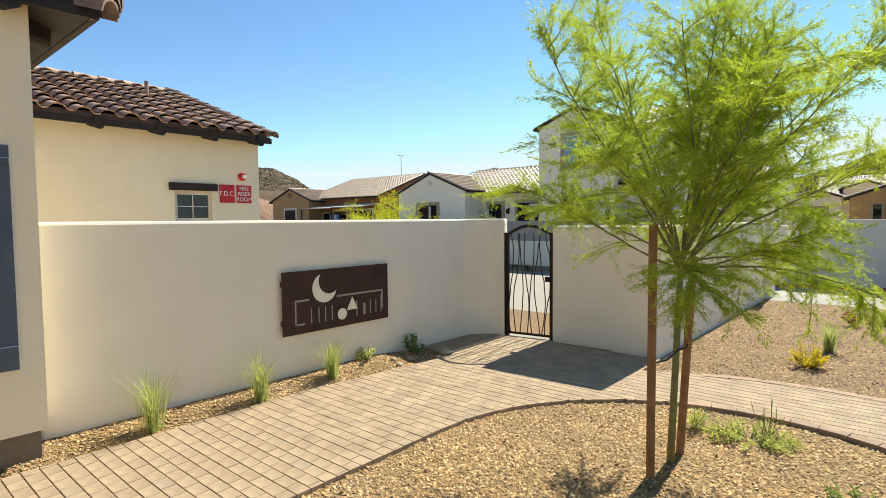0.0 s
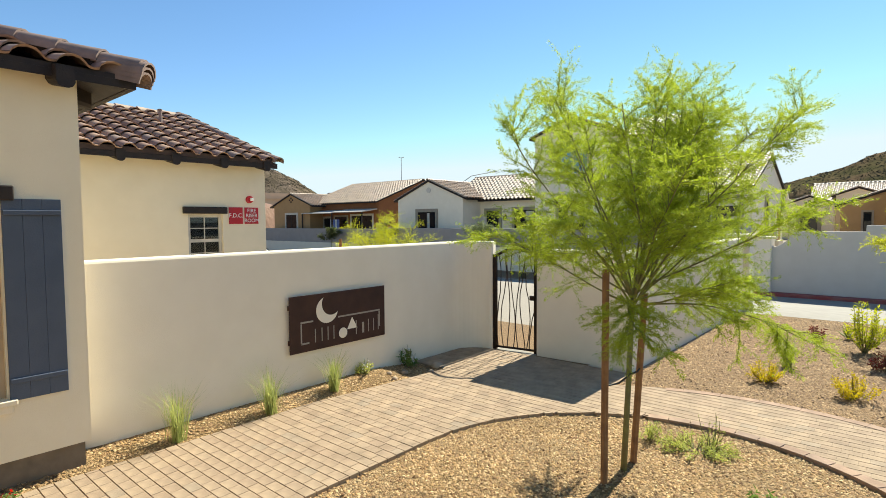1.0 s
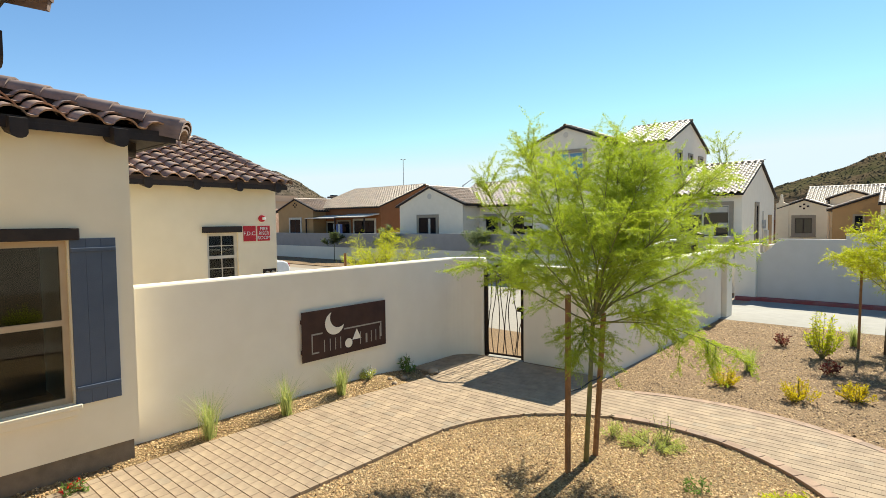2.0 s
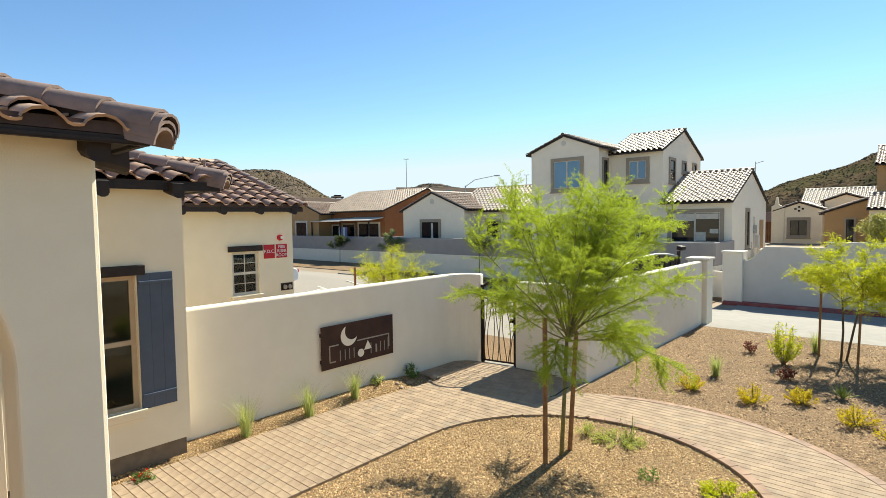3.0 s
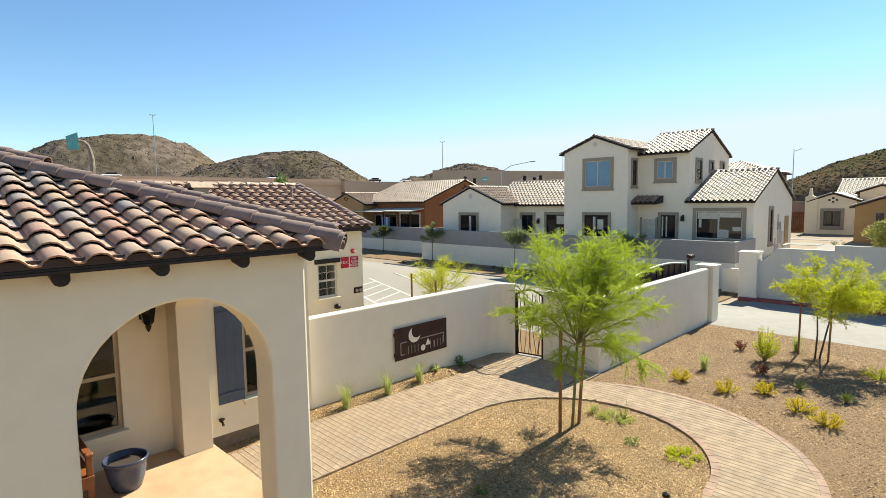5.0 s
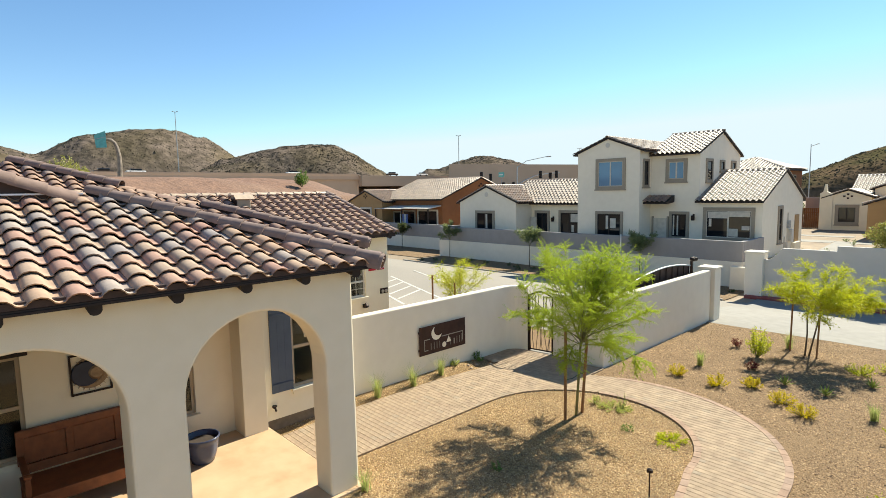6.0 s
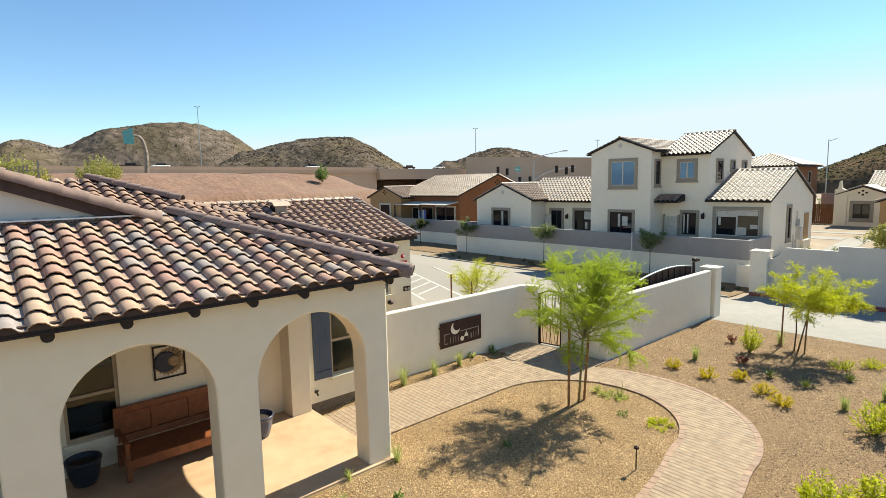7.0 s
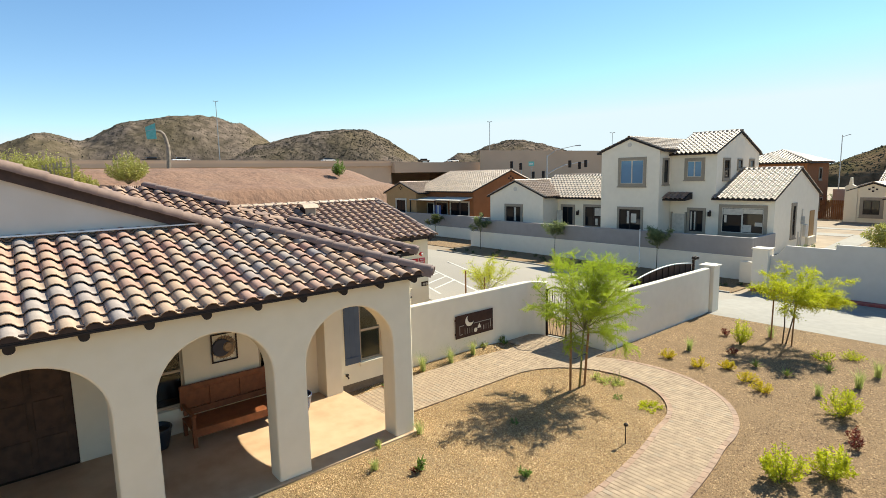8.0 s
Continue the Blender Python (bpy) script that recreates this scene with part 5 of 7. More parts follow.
# red dirt bank in front of the highway
vs, fs = [], []
NU, NV = 170, 40
for j in range(NV):
    for i in range(NU):
        y = -70 + 140 * i / (NU - 1)
        k = j / (NV - 1)
        x = -58 - 0.32 * (y - 10) * (1 if y > 10 else 0.2) - 34 * k
        fade = min(1, max(0, (66 - y) / 20))
        z = -0.6 + (5.2 * smooth_step(0, 0.09, k) + 3.0 * smooth_step(0.05, 0.6, k)) * smooth_step(0, 1, fade) + 0.45 * noise.fractal((x * 0.07, y * 0.07, 1), 0.9, 2.0, 6)
        vs.append((x, y, z if k > 0.01 else -1.2))
for j in range(NV - 1):
    for i in range(NU - 1):
        fs.append((j * NU + i, j * NU + i + 1, (j + 1) * NU + i + 1, (j + 1) * NU + i))
tagged(mesh_np("dirt_bank", vs, fs, REDDIRT, None, True), "bare red dirt bank below the highway", "bank", kind="structure")


def light_pole(az, dist, top_el, base_z, arms, label):
    x, y = polar(az, dist)
    zt = EYE8.z + math.tan(radians(top_el)) * dist
    p = thing("light_pole", label, "light pole", (x, y, base_z), "highway light poles")
    bm = bmesh.new()
    tube(bm, [(x, y, base_z), (x, y, zt)], 0.0009 * min(dist, 220), 0.0005 * min(dist, 220), 8)
    part("pole", bm, GALV, p)
    c, s_ = math.cos(radians(az + 90)), math.sin(radians(az + 90))
    for d in arms:
        bm = bmesh.new()
        tube(bm, [(x, y, zt - 0.25), (x + c * d, y + s_ * d, zt)], 0.035 * dist / 100, sides=5)
        part("arm", bm, GALV, p)
        bm = bmesh.new()
        box(bm, -0.4, 0.4, -0.3, 0.3, -0.15, 0.15, Matrix.Translation((x + c * d, y + s_ * d, zt)) @ Matrix.Scale(dist / 330, 4))
        part("lamp_head", bm, GALV, p)
    return p


light_pole(162.3, 190, 7.48, -0.7, (-0.6, 0.6), "tall twin-head galvanised highway light pole")
light_pole(135.1, 210, 5.42, -0.7, (-0.65, 0.65), "tall twin-head galvanised highway light pole")
light_pole(122.8, 300, 3.88, -0.7, (-0.9, 0.9), "distant twin-head light pole")
light_pole(103.9, 85, 2.70, -0.7, (-0.75,), "street light pole beyond the houses")
# street lamp with a long arm, in front of the highway
x, y = polar(129.2, 105)
lamp = thing("street_lamp", "tall galvanised street lamp with a long curved arm", "street lamp", (x, y, 0))
bm = bmesh.new()
tube(bm, [(x, y, -0.6), (x, y, 9.2)], 0.17, 0.11, 8)
part("pole", bm, GALV, lamp)
bm = bmesh.new()
tube(bm, [(x, y, 9.0), (x + 1.3, y + 1.1, 10.2), (x + 4.2, y + 3.4, 10.9)], 0.07, 0.05, 6)
part("arm", bm, GALV, lamp)
part("lamp_head", boxes((x + 4.0, x + 4.9, y + 3.3, y + 3.8, 10.8, 10.98)), GALV, lamp)
# signal mast at the junction
def signal_head(parent, az, dist, el):
    x, y = polar(az, dist)
    z = EYE8.z + math.tan(radians(el)) * dist
    h = part("signal_head", boxes((x - 0.21, x + 0.21, y - 0.34, y - 0.06, z - 0.60, z + 0.60)), RUBBER, parent)
    for dz in (0.26, -0.14, -0.54):
        part("visor", boxes((x - 0.16, x + 0.16, y - 0.44, y - 0.341, z + dz, z + dz + 0.18)), IRON, h)
    return x, y, z


x, y = polar(129.2, 95)
mast = thing("signal_mast", "traffic signal mast arm with dark signal heads", "traffic signal", (x, y, 0))
bm = bmesh.new()
tube(bm, [(*polar(az, 95), EYE8.z + math.tan(radians(el)) * 95) for az, el in ((129.2, -0.1), (128.3, 0.42), (127.4, 0.80), (126.2, 1.0), (125.0, 1.05))], 0.13, 0.07, 6)
part("mast_arm", bm, GALV, mast)
bm = bmesh.new()
tube(bm, [(x, y, -0.6), (x, y, EYE8.z)], 0.16, 0.13, 8)
part("post", bm, GALV, mast)
for az, el in ((126.83, 0.9), (125.87, 0.72), (125.26, 0.9)):
    signal_head(mast, az, 95, el)
for az, el in ((132.76, 0.96), (131.82, 0.76), (130.54, -0.14), (129.5, -0.11)):
    sg = thing("traffic_signal", "dark traffic signal head on a pole", "traffic signal", (*polar(az, 97), 0), "junction signals")
    x, y, z = signal_head(sg, az, 97, el)
    part("post", boxes((x - 0.06, x + 0.06, y - 0.05, y + 0.07, -0.6, z + 0.6)), GALV, sg)
x, y = polar(130.77, 98)
sg = thing("road_sign", "green guide sign on a post with plain white bars", "road sign", (x, y, 0))
part("post", boxes((x - 0.05, x + 0.05, y - 0.05, y + 0.05, -0.6, 7.8)), GALV, sg)
GREEN = mat("green_sign_sheet", (0.16, 0.50, 0.46), None, 2.0, 0.5)
part("plate", boxes((x - 0.6, x + 0.6, y - 0.16, y - 0.06, 7.2, 8.0)), GREEN, sg)
part("bar", boxes((x - 0.45, x + 0.4, y - 0.19, y - 0.165, 7.48, 7.66)), WHITE, sg)
# overhead highway sign on a bowed post
RUST_POST = mat("weathered_steel_post", (0.34, 0.27, 0.20), (0.22, 0.17, 0.13), 1.5, 0.7)
def far_pt(az, el, dist):
    return Vector((*polar(az, dist), EYE8.z + math.tan(radians(el)) * dist))


sg = thing("highway_sign", "back of a teal highway sign on a bowed steel post", "road sign", (*polar(166.8, 120), 7.5))
bm = bmesh.new()
tube(bm, [far_pt(az, el, 120) for az, el in ((166.83, 0.9), (166.72, 2.4), (166.73, 3.2), (166.85, 3.9), (167.0, 4.32), (167.22, 4.55), (167.6, 4.62))], 0.42, 0.27, 8)
part("post", bm, RUST_POST, sg)
part("post_foot", boxes((*[polar(166.83, 120)[0] + d for d in (-0.5, 0.5)], *[polar(166.83, 120)[1] + d for d in (-0.5, 0.5)], 7.2, 8.1)), CONCRETE, sg)
part("plate", extrude([far_pt(az, el, 119.4) for az, el in ((168.48, 4.95), (167.63, 5.33), (167.60, 3.91), (168.40, 3.86))], (-0.12, 0.03, 0)), GREEN, sg)
part("panel_seam", extrude([far_pt(az, el, 119.35) for az, el in ((168.46, 4.60), (167.62, 4.86), (167.62, 4.81), (168.46, 4.55))], (-0.02, 0.005, 0)), GALV, sg)
# cars on the highway, small and far
for y0, c in ((24, IRON), (31, WHITE), (74, WHITE), (112, IRON), (126, WHITE)):
    car = thing("car", "small pale car on the far highway", "car", (-148.5, y0, 11.2), "highway cars")
    part("body", boxes((-149.4, -147.7, y0, y0 + 4.4, 10.95, 11.5)), c, car, bevel=0.2)
    part("cabin", boxes((-149.2, -147.9, y0 + 1.0, y0 + 3.5, 11.5, 12.0)), GLASS_FAR, car, bevel=0.2)
    for w in (0.8, 3.6):
        bm = bmesh.new()
        tube(bm, [(-147.9, y0 + w, 11.0), (-147.65, y0 + w, 11.0)], 0.32, 0.32, 10)
        part("wheel", bm, RUBBER, car)


car = thing("parked_car", "white car parked behind the utility building", "car", (-23.25, 12.5, 0.02))
CARWHITE = mat("white_car_paint", (0.80, 0.80, 0.79), None, 2.0, 0.25, spec=0.6)
side = [(10.20, 0.30), (10.16, 0.62), (10.35, 0.82), (11.30, 0.93), (14.35, 0.95), (14.62, 0.86), (14.74, 0.60), (14.70, 0.34), (14.40, 0.24), (10.50, 0.24)]
part("body", extrude([(-24.12, y, z) for y, z in side], (1.76, 0, 0)), CARWHITE, car, bevel=0.06)
roof = [(11.15, 0.93), (11.95, 1.40), (12.35, 1.46), (13.55, 1.45), (14.25, 0.95)]
part("cabin", extrude([(-23.98, y, z) for y, z in roof], (1.48, 0, 0)), CARWHITE, car, bevel=0.07)
part("side_glass", extrude([(-22.497, y, z) for y, z in ((11.45, 0.99), (12.05, 1.33), (13.45, 1.36), (13.92, 0.99))], (0.008, 0, 0)), GLASS_FAR, car)
part("rear_glass", extrude([(-23.88, 13.72, 1.36), (-22.62, 13.72, 1.36), (-22.58, 14.17, 1.03), (-23.92, 14.17, 1.03)], (0, 0.02, 0.02)), GLASS_FAR, car)
for x0 in (-24.08, -22.68):
    part("tail_light", boxes((x0, x0 + 0.28, 14.66, 14.735, 0.66, 0.82)), REDSIGN, car, bevel=0.02)
for x0 in (-24.15, -22.53):
    for y0 in (11.0, 13.75):
        bm = bmesh.new()
        tube(bm, [(x0, y0, 0.33), (x0 + 0.20, y0, 0.33)], 0.32, 0.32, 18)
        w = part("tyre", bm, RUBBER, car)
        bm = bmesh.new()
        tube(bm, [(x0 - 0.008, y0, 0.33), (x0 + 0.208, y0, 0.33)], 0.20, 0.20, 14)
        part("rim", bm, GALV, w)


def far_bush(az, dist, base_z, r, h, leaf, label, n=900):
    x, y = polar(az, dist)
    FAR_BUSHES.append((x, y, base_z, r, h, leaf, label, n))


FAR_BUSHES = []
far_bush(175.9, 68, 5.0, 3.0, 4.0, 3, "yellow-green desert tree on the far bank", 12000)
far_bush(178.4, 67, 5.0, 3.2, 4.2, 3, "yellow-green desert tree on the far bank", 12000)
far_bush(173.6, 69, 4.6, 1.5, 2.2, 3, "low yellow-green bush on the far bank", 4000)
far_bush(170.2, 72, 5.6, 2.5, 3.6, 3, "pale yellow-green bush on the far bank", 7000)
far_bush(150.9, 95, 6.0, 1.25, 3.0, 1, "small round green tree on the red bank", 2600)
far_bush(104.8, 80, 0.3, 3.0, 2.6, 2, "olive desert bush behind the houses")
far_bush(102.8, 84, 0.3, 3.5, 3.2, 2, "olive desert bush behind the houses")
far_bush(106.0, 82, 0.3, 2.2, 2.2, 2, "olive desert bush behind the houses")
# pale slatted fence on the bank
fence = thing("bank_fence", "weathered grey slatted fence on the bank", "fence", (*polar(175.4, 66), 5))
for k in range(7):
    p = far_pt(176.75 - 0.26 * k, 1.5 + 0.06 * k, 66)
    part("slat", extrude([p + Vector((0, 0.0, 0)), p + Vector((0, 0.15, 0.02)), p + Vector((0, 0.13 - 0.02 * (k % 3), -1.8)), p + Vector((0, -0.02 - 0.02 * (k % 3), -1.8))], (0.05, 0, 0)), TRIM, fence)
for el in (1.25, 0.75):
    a, b = far_pt(176.8, el - 0.05, 66.1), far_pt(174.4, el + 0.12, 66.1)
    part("rail", extrude([a, b, b + Vector((0, 0, 0.1)), a + Vector((0, 0, 0.1))], (-0.05, 0, 0)), TRIM, fence)
p = far_pt(174.4, 2.2, 66)
part("post", boxes((p.x - 0.08, p.x + 0.08, p.y - 0.08, p.y + 0.08, 3.0, p.z)), TRIM, fence)

# ---------------------------------------------------------------- paver path round the bed
BC, BR = (-2.45, 5.12), 2.2


def bed_right(y):
    return -0.25 + 0.68 * (1 - math.exp(-max(0.0, BC[1] - y) / 2.1))


def path_right(y):
    return 1.2 + 0.62 * (1 - math.exp(-max(0.0, 5.4 - y) / 2.6))


def in_bed(x, y, grow=0.0):
    if (x - BC[0]) ** 2 + (y - BC[1]) ** 2 < (BR + grow) ** 2:
        return True
    return y < BC[1] and -4.66 - grow < x < bed_right(y) + grow


def in_path(x, y, shrink=0.0):
    if x < -3.2:
        shrink = 0.0
    if in_bed(x, y, shrink):
        return False
    s = shrink
    if x < -4.5 and y < 7.3:                                        # leg beside the wall
        return 0.64 < y and x > -6.60 + 0.12 * max(0, y - 5.0) + 0.12 * max(0, 2.2 - y) + s
    if y > 7.2 and x < -3.95:                                       # pad at the gate
        return x > -7.0 and y < 8.86
    if y > 5.4:
        return (x + 2.1) ** 2 + (y - 5.4) ** 2 < (3.32 - s) ** 2
    return -13 < y and bed_right(y) - 0.2 < x < path_right(y) - s


path = thing("paver_path", "tan concrete paver path curving from porch to gate", "path", (-5.5, 4, 0), kind="structure")
PW, PH, TOP = 0.168, 0.119, 0.050


def spans(y, a, b, shrink):
    """The stretch of [a, b] at height y that lies on the path."""
    k = [a + (b - a) * i / 32 for i in range(33)]
    ok = [x for x in k if in_path(x, y, shrink)]
    return (min(ok), max(ok)) if len(ok) > 2 else None


def paver_block(q, top, ch=0.005, cx=0.02):
    """A paver from its four corners: chamfered top, sides down to the sand."""
    c = [sum(p[0] for p in q) / 4, sum(p[1] for p in q) / 4]
    ins = [(p[0] + (c[0] - p[0]) * cx, p[1] + (c[1] - p[1]) * 0.05) for p in q]
    vs = [(*p, top) for p in ins] + [(*p, top - ch) for p in q] + [(*p, top - 0.05) for p in q]
    fs = [(0, 1, 2, 3)] + [(4 + i, 4 + (i + 1) % 4, (i + 1) % 4, i) for i in range(4)] + [(8 + i, 8 + (i + 1) % 4, 4 + (i + 1) % 4, 4 + i) for i in range(4)]
    return vs, fs


full_me = None
jv, jf = [], []
count = 0
rows_n = int((9.0 + 13) / PH)
for j in range(rows_n):
    y0 = -13 + j * PH
    for i in range(-44, 12):
        x0 = i * PW + (0.0, 0.5, 0.12, 0.62, 0.38)[j % 5] * PW
        g, e = (0.0026, 0.0018) if x0 < -4.5 else (0.0027, 0.0005)
        ya, yb = y0 + g, y0 + PH - g
        lo, hi = spans(ya, x0 + e, x0 + PW - e, 0.06), spans(yb, x0 + e, x0 + PW - e, 0.06)
        for f in (0.2, 0.4, 0.6, 0.8):
            if lo and not hi and spans(y0 + PH * (1 - f), x0 + e, x0 + PW - e, 0.06):
                yb = y0 + PH * (1 - f)
                hi = spans(yb, x0 + e, x0 + PW - e, 0.06)
            if hi and not lo and spans(y0 + PH * f, x0 + e, x0 + PW - e, 0.06):
                ya = y0 + PH * f
                lo = spans(ya, x0 + e, x0 + PW - e, 0.06)
        if not lo or not hi:
            continue
        q = [(lo[0], ya), (lo[1], ya), (hi[1], yb), (hi[0], yb)]
        whole = yb - ya > PH - 2 * g - 1e-4 and min(lo[1] - lo[0], hi[1] - hi[0]) > PW - 2 * e - 1e-4
        dz = rng.uniform(-0.0015, 0.0015)
        if x0 < -4.5 and y0 < 5.2 and whole and count < 300:
            if full_me is None:
                vs, fs = paver_block([(-PW / 2 + e, -PH / 2 + g), (PW / 2 - e, -PH / 2 + g), (PW / 2 - e, PH / 2 - g), (-PW / 2 + e, PH / 2 - g)], 0.0)
                full_me = bpy.data.meshes.new("paver")
                full_me.from_pydata(vs, [], fs)
                full_me.materials.append(PAVER)
            ob = new("paver", full_me)
            ob.parent, ob.matrix_parent_inverse = path, path.matrix_basis.inverted()
            ob.matrix_basis = pose(x0 + PW / 2, y0 + PH / 2, TOP + dz, rng.uniform(-0.5, 0.5), rng.uniform(-0.3, 0.3), rng.uniform(-0.2, 0.2))
            count += 1
        else:
            vs, fs = paver_block(q, TOP + (dz if x0 < -4.5 else dz * 0.4), cx=0.02 if x0 < -4.5 else 0.002)
            b = len(jv)
            jv += vs
            jf += [tuple(k + b for k in f) for f in fs]
tagged(mesh_np("pavers", jv, jf, PAVER_J, path), kind="stuff")
jv, jf = [], []
# border course: pavers laid end to end along the edges


def edge_course(points, inward):
    """Soldier pavers following a smooth edge."""
    global jv, jf
    pts = [Vector((*p, 0)) for p in points]
    out = [pts[0]]
    rest = 0.225
    for a, b in zip(pts, pts[1:]):
        ln = (b - a).length
        k = rest
        while k < ln:
            out.append(a + (b - a) * (k / ln))
            k += 0.225
        rest = k - ln
    for a, b in zip(out, out[1:]):
        t = (b - a).normalized()
        nrm = Vector((-t.y, t.x, 0)) * inward
        a2, b2 = a + t * 0.002, b - t * 0.002
        q = [a2[:2], b2[:2], (b2 + nrm * 0.125)[:2], (a2 + nrm * 0.125)[:2]]
        if inward < 0:
            q = [q[0], q[3], q[2], q[1]]
        vs, fs = paver_block(q, TOP + 0.0045 + rng.uniform(-0.001, 0.002))
        base = len(jv)
        jv += vs
        jf += [tuple(n + base for n in f) for f in fs]


inner = [(BC[0] - BR * math.cos(radians(a)), BC[1] + BR * math.sin(radians(a))) for a in range(72, 181, 3)] + [(bed_right(5.0 - 0.2 * k), 5.0 - 0.2 * k) for k in range(90)]
edge_course(inner, 1)
outer = [(-2.1 + 3.32 * math.cos(radians(a)), 5.4 + 3.32 * math.sin(radians(a))) for a in range(112, -1, -3)] + [(path_right(y), y) for y in [5.2 - 0.2 * k for k in range(90)]]
edge_course(outer, -1)
tagged(mesh_np("border_pavers", jv, jf, PAVER_EDGE, path), "rose-tan border pavers", kind="stuff")
bm = bmesh.new()
for k in range(290):
    for i in range(119):
        x0, y0 = -7.0 + 0.075 * i, -13 + 0.075 * k
        if all(in_path(x0 + a, y0 + b) for a in (0, 0.075) for b in (0, 0.075)):
            bm.faces.new([bm.verts.new((x0 + a, y0 + b, 0.042)) for a, b in ((0, 0), (0.075, 0), (0.075, 0.075), (0, 0.075))])
part("bedding_sand", bm, CHARCOAL, path)

# ---------------------------------------------------------------- the porch roof's tiles, one by one
vs, fs = tile_rows(TW, TL)
tile_me = bpy.data.meshes.new("roof_tile")
tile_me.from_pydata(vs, [], fs)
tile_me.materials.append(TILE)
flat_lips(tile_me)
LP = math.sqrt(1 + PS * PS)
rot, org = slope_frame((PX, -7.78, PZ + 0.02), (0, 1, 0), (-1, 0, PS))
inv = club.matrix_basis.inverted()
for i, j in tile_spots(28, 11, lambda u, v: -7.78 + u < PY - HK * v / LP + 0.03 and v / LP < 3.62):
    ob = new("roof_tile", tile_me)
    ob.parent, ob.matrix_parent_inverse = club, inv
    at = org + rot.to_3x3() @ Vector((i * TW + rng.uniform(-0.005, 0.005), j * TL + rng.uniform(-0.008, 0.008), rng.uniform(-0.003, 0.004)))
    ob.matrix_basis = Matrix.Translation(at) @ rot @ pose(0, 0, 0, rng.uniform(-0.6, 0.6), rng.uniform(-0.8, 0.8), rng.uniform(-0.8, 0.8))
tagged(tile_field("porch_tiles", (PX, -13.2, PZ + 0.02), (0, 1, 0), (-1, 0, PS), 17, 11, lambda u, v: True, TILE_J, club), kind="stuff")

# ---------------------------------------------------------------- sign, gates
SX = -7.02
sign = thing("wall_sign", "rust-brown steel plate sign with cut-out moon and lettering", "sign", (SX, 5.76, 1.0))
Y0, Y1, Z0, Z1 = 4.92, 6.61, 0.615, 1.38
part("plate", boxes((SX + 0.05, SX + 0.058, Y0, Y1, Z0, Z1)), RUSTPLATE, sign, bevel=0.002)
for y in (Y0 + 0.03, Y1 - 0.03):
    for z in (Z0 + 0.15, Z1 - 0.15):
        part("standoff", boxes((SX, SX + 0.05, y - 0.02, y + 0.02, z - 0.03, z + 0.03)), RUSTPLATE, sign)


def sy(k):
    return Y0 + (Y1 - Y0) * k


def sz(k):
    return Z1 - (Z1 - Z0) * k


mc, mz = sy(0.36), sz(0.31)
moon = [(mc + 0.185 * math.cos(radians(110.4 + 236.4 * k / 20)), mz + 0.185 * math.sin(radians(110.4 + 236.4 * k / 20))) for k in range(21)]
moon += [(mc + 0.075 + 0.165 * math.cos(radians(309.6 - 162 * k / 14)), mz + 0.085 + 0.165 * math.sin(radians(309.6 - 162 * k / 14))) for k in range(1, 14)]
part("moon", extrude([(SX + 0.0585, y, z) for y, z in moon], (0.002, 0, 0)), STUCCO_W, sign, "pale crescent cut-out")
for d in ((0.10, 0.22, 0.49, 0.46), (0.47, 0.94, 0.49, 0.46), (0.925, 0.94, 0.80, 0.495), (0.10, 0.112, 0.86, 0.495), (0.10, 0.18, 0.865, 0.835)):
    part("line", boxes((SX + 0.0585, SX + 0.0605, sy(d[0]), sy(d[1]), sz(d[2]), sz(d[3]))), SIGN_CUT_SHADE, sign)
for a, top, wd in ((0.235, 0.62, 0.011), (0.30, 0.62, 0.011), (0.36, 0.62, 0.011), (0.42, 0.62, 0.011), (0.66, 0.60, 0.012), (0.73, 0.66, 0.03), (0.80, 0.62, 0.011), (0.86, 0.62, 0.011), (0.915, 0.56, 0.011)):
    part("bar", boxes((SX + 0.0585, SX + 0.0605, sy(a), sy(a + wd * 0.75), sz(0.865), sz(top))), SIGN_CUT_SHADE, sign)

dot = [(SX + 0.0585, sy(0.52) + 0.075 * math.cos(k * 0.3142), sz(0.79) + 0.075 * math.sin(k * 0.3142)) for k in range(20)]
part("dot", extrude(dot, (0.002, 0, 0)), STUCCO_W, sign)
part("triangle", extrude([(SX + 0.0585, sy(0.565), sz(0.74)), (SX + 0.0585, sy(0.675), sz(0.74)), (SX + 0.0585, sy(0.62), sz(0.52))], (0.002, 0, 0)), STUCCO_W, sign)

GA, GB = Vector((-6.47, 8.86, 0)), Vector((-5.70, 8.99, 0))


def gate_pt(k, z, off=0.0):
    p = GA + (GB - GA) * k
    return (p.x, p.y + off, z)


gate = thing("garden_gate", "dark wrought iron garden gate with wavy bars", "gate", (-6.08, 8.92, 0))
for k in (0.0, 1.0):
    bm = bmesh.new()
    p = gate_pt(k, 0)
    box(bm, p[0] - 0.03, p[0] + 0.03, p[1] - 0.03, p[1] + 0.03, 0.03, 1.76)
    part("post", bm, IRON, gate)
bm = bmesh.new()
tube(bm, [gate_pt(k / 12, 1.72 + 0.15 * math.sin(math.pi * k / 12)) for k in range(13)], 0.026, sides=6)
part("top_rail", bm, IRON, gate)
bm = bmesh.new()
tube(bm, [gate_pt(0, 0.10), gate_pt(1, 0.10)], 0.022, sides=6)
part("bottom_rail", bm, IRON, gate)
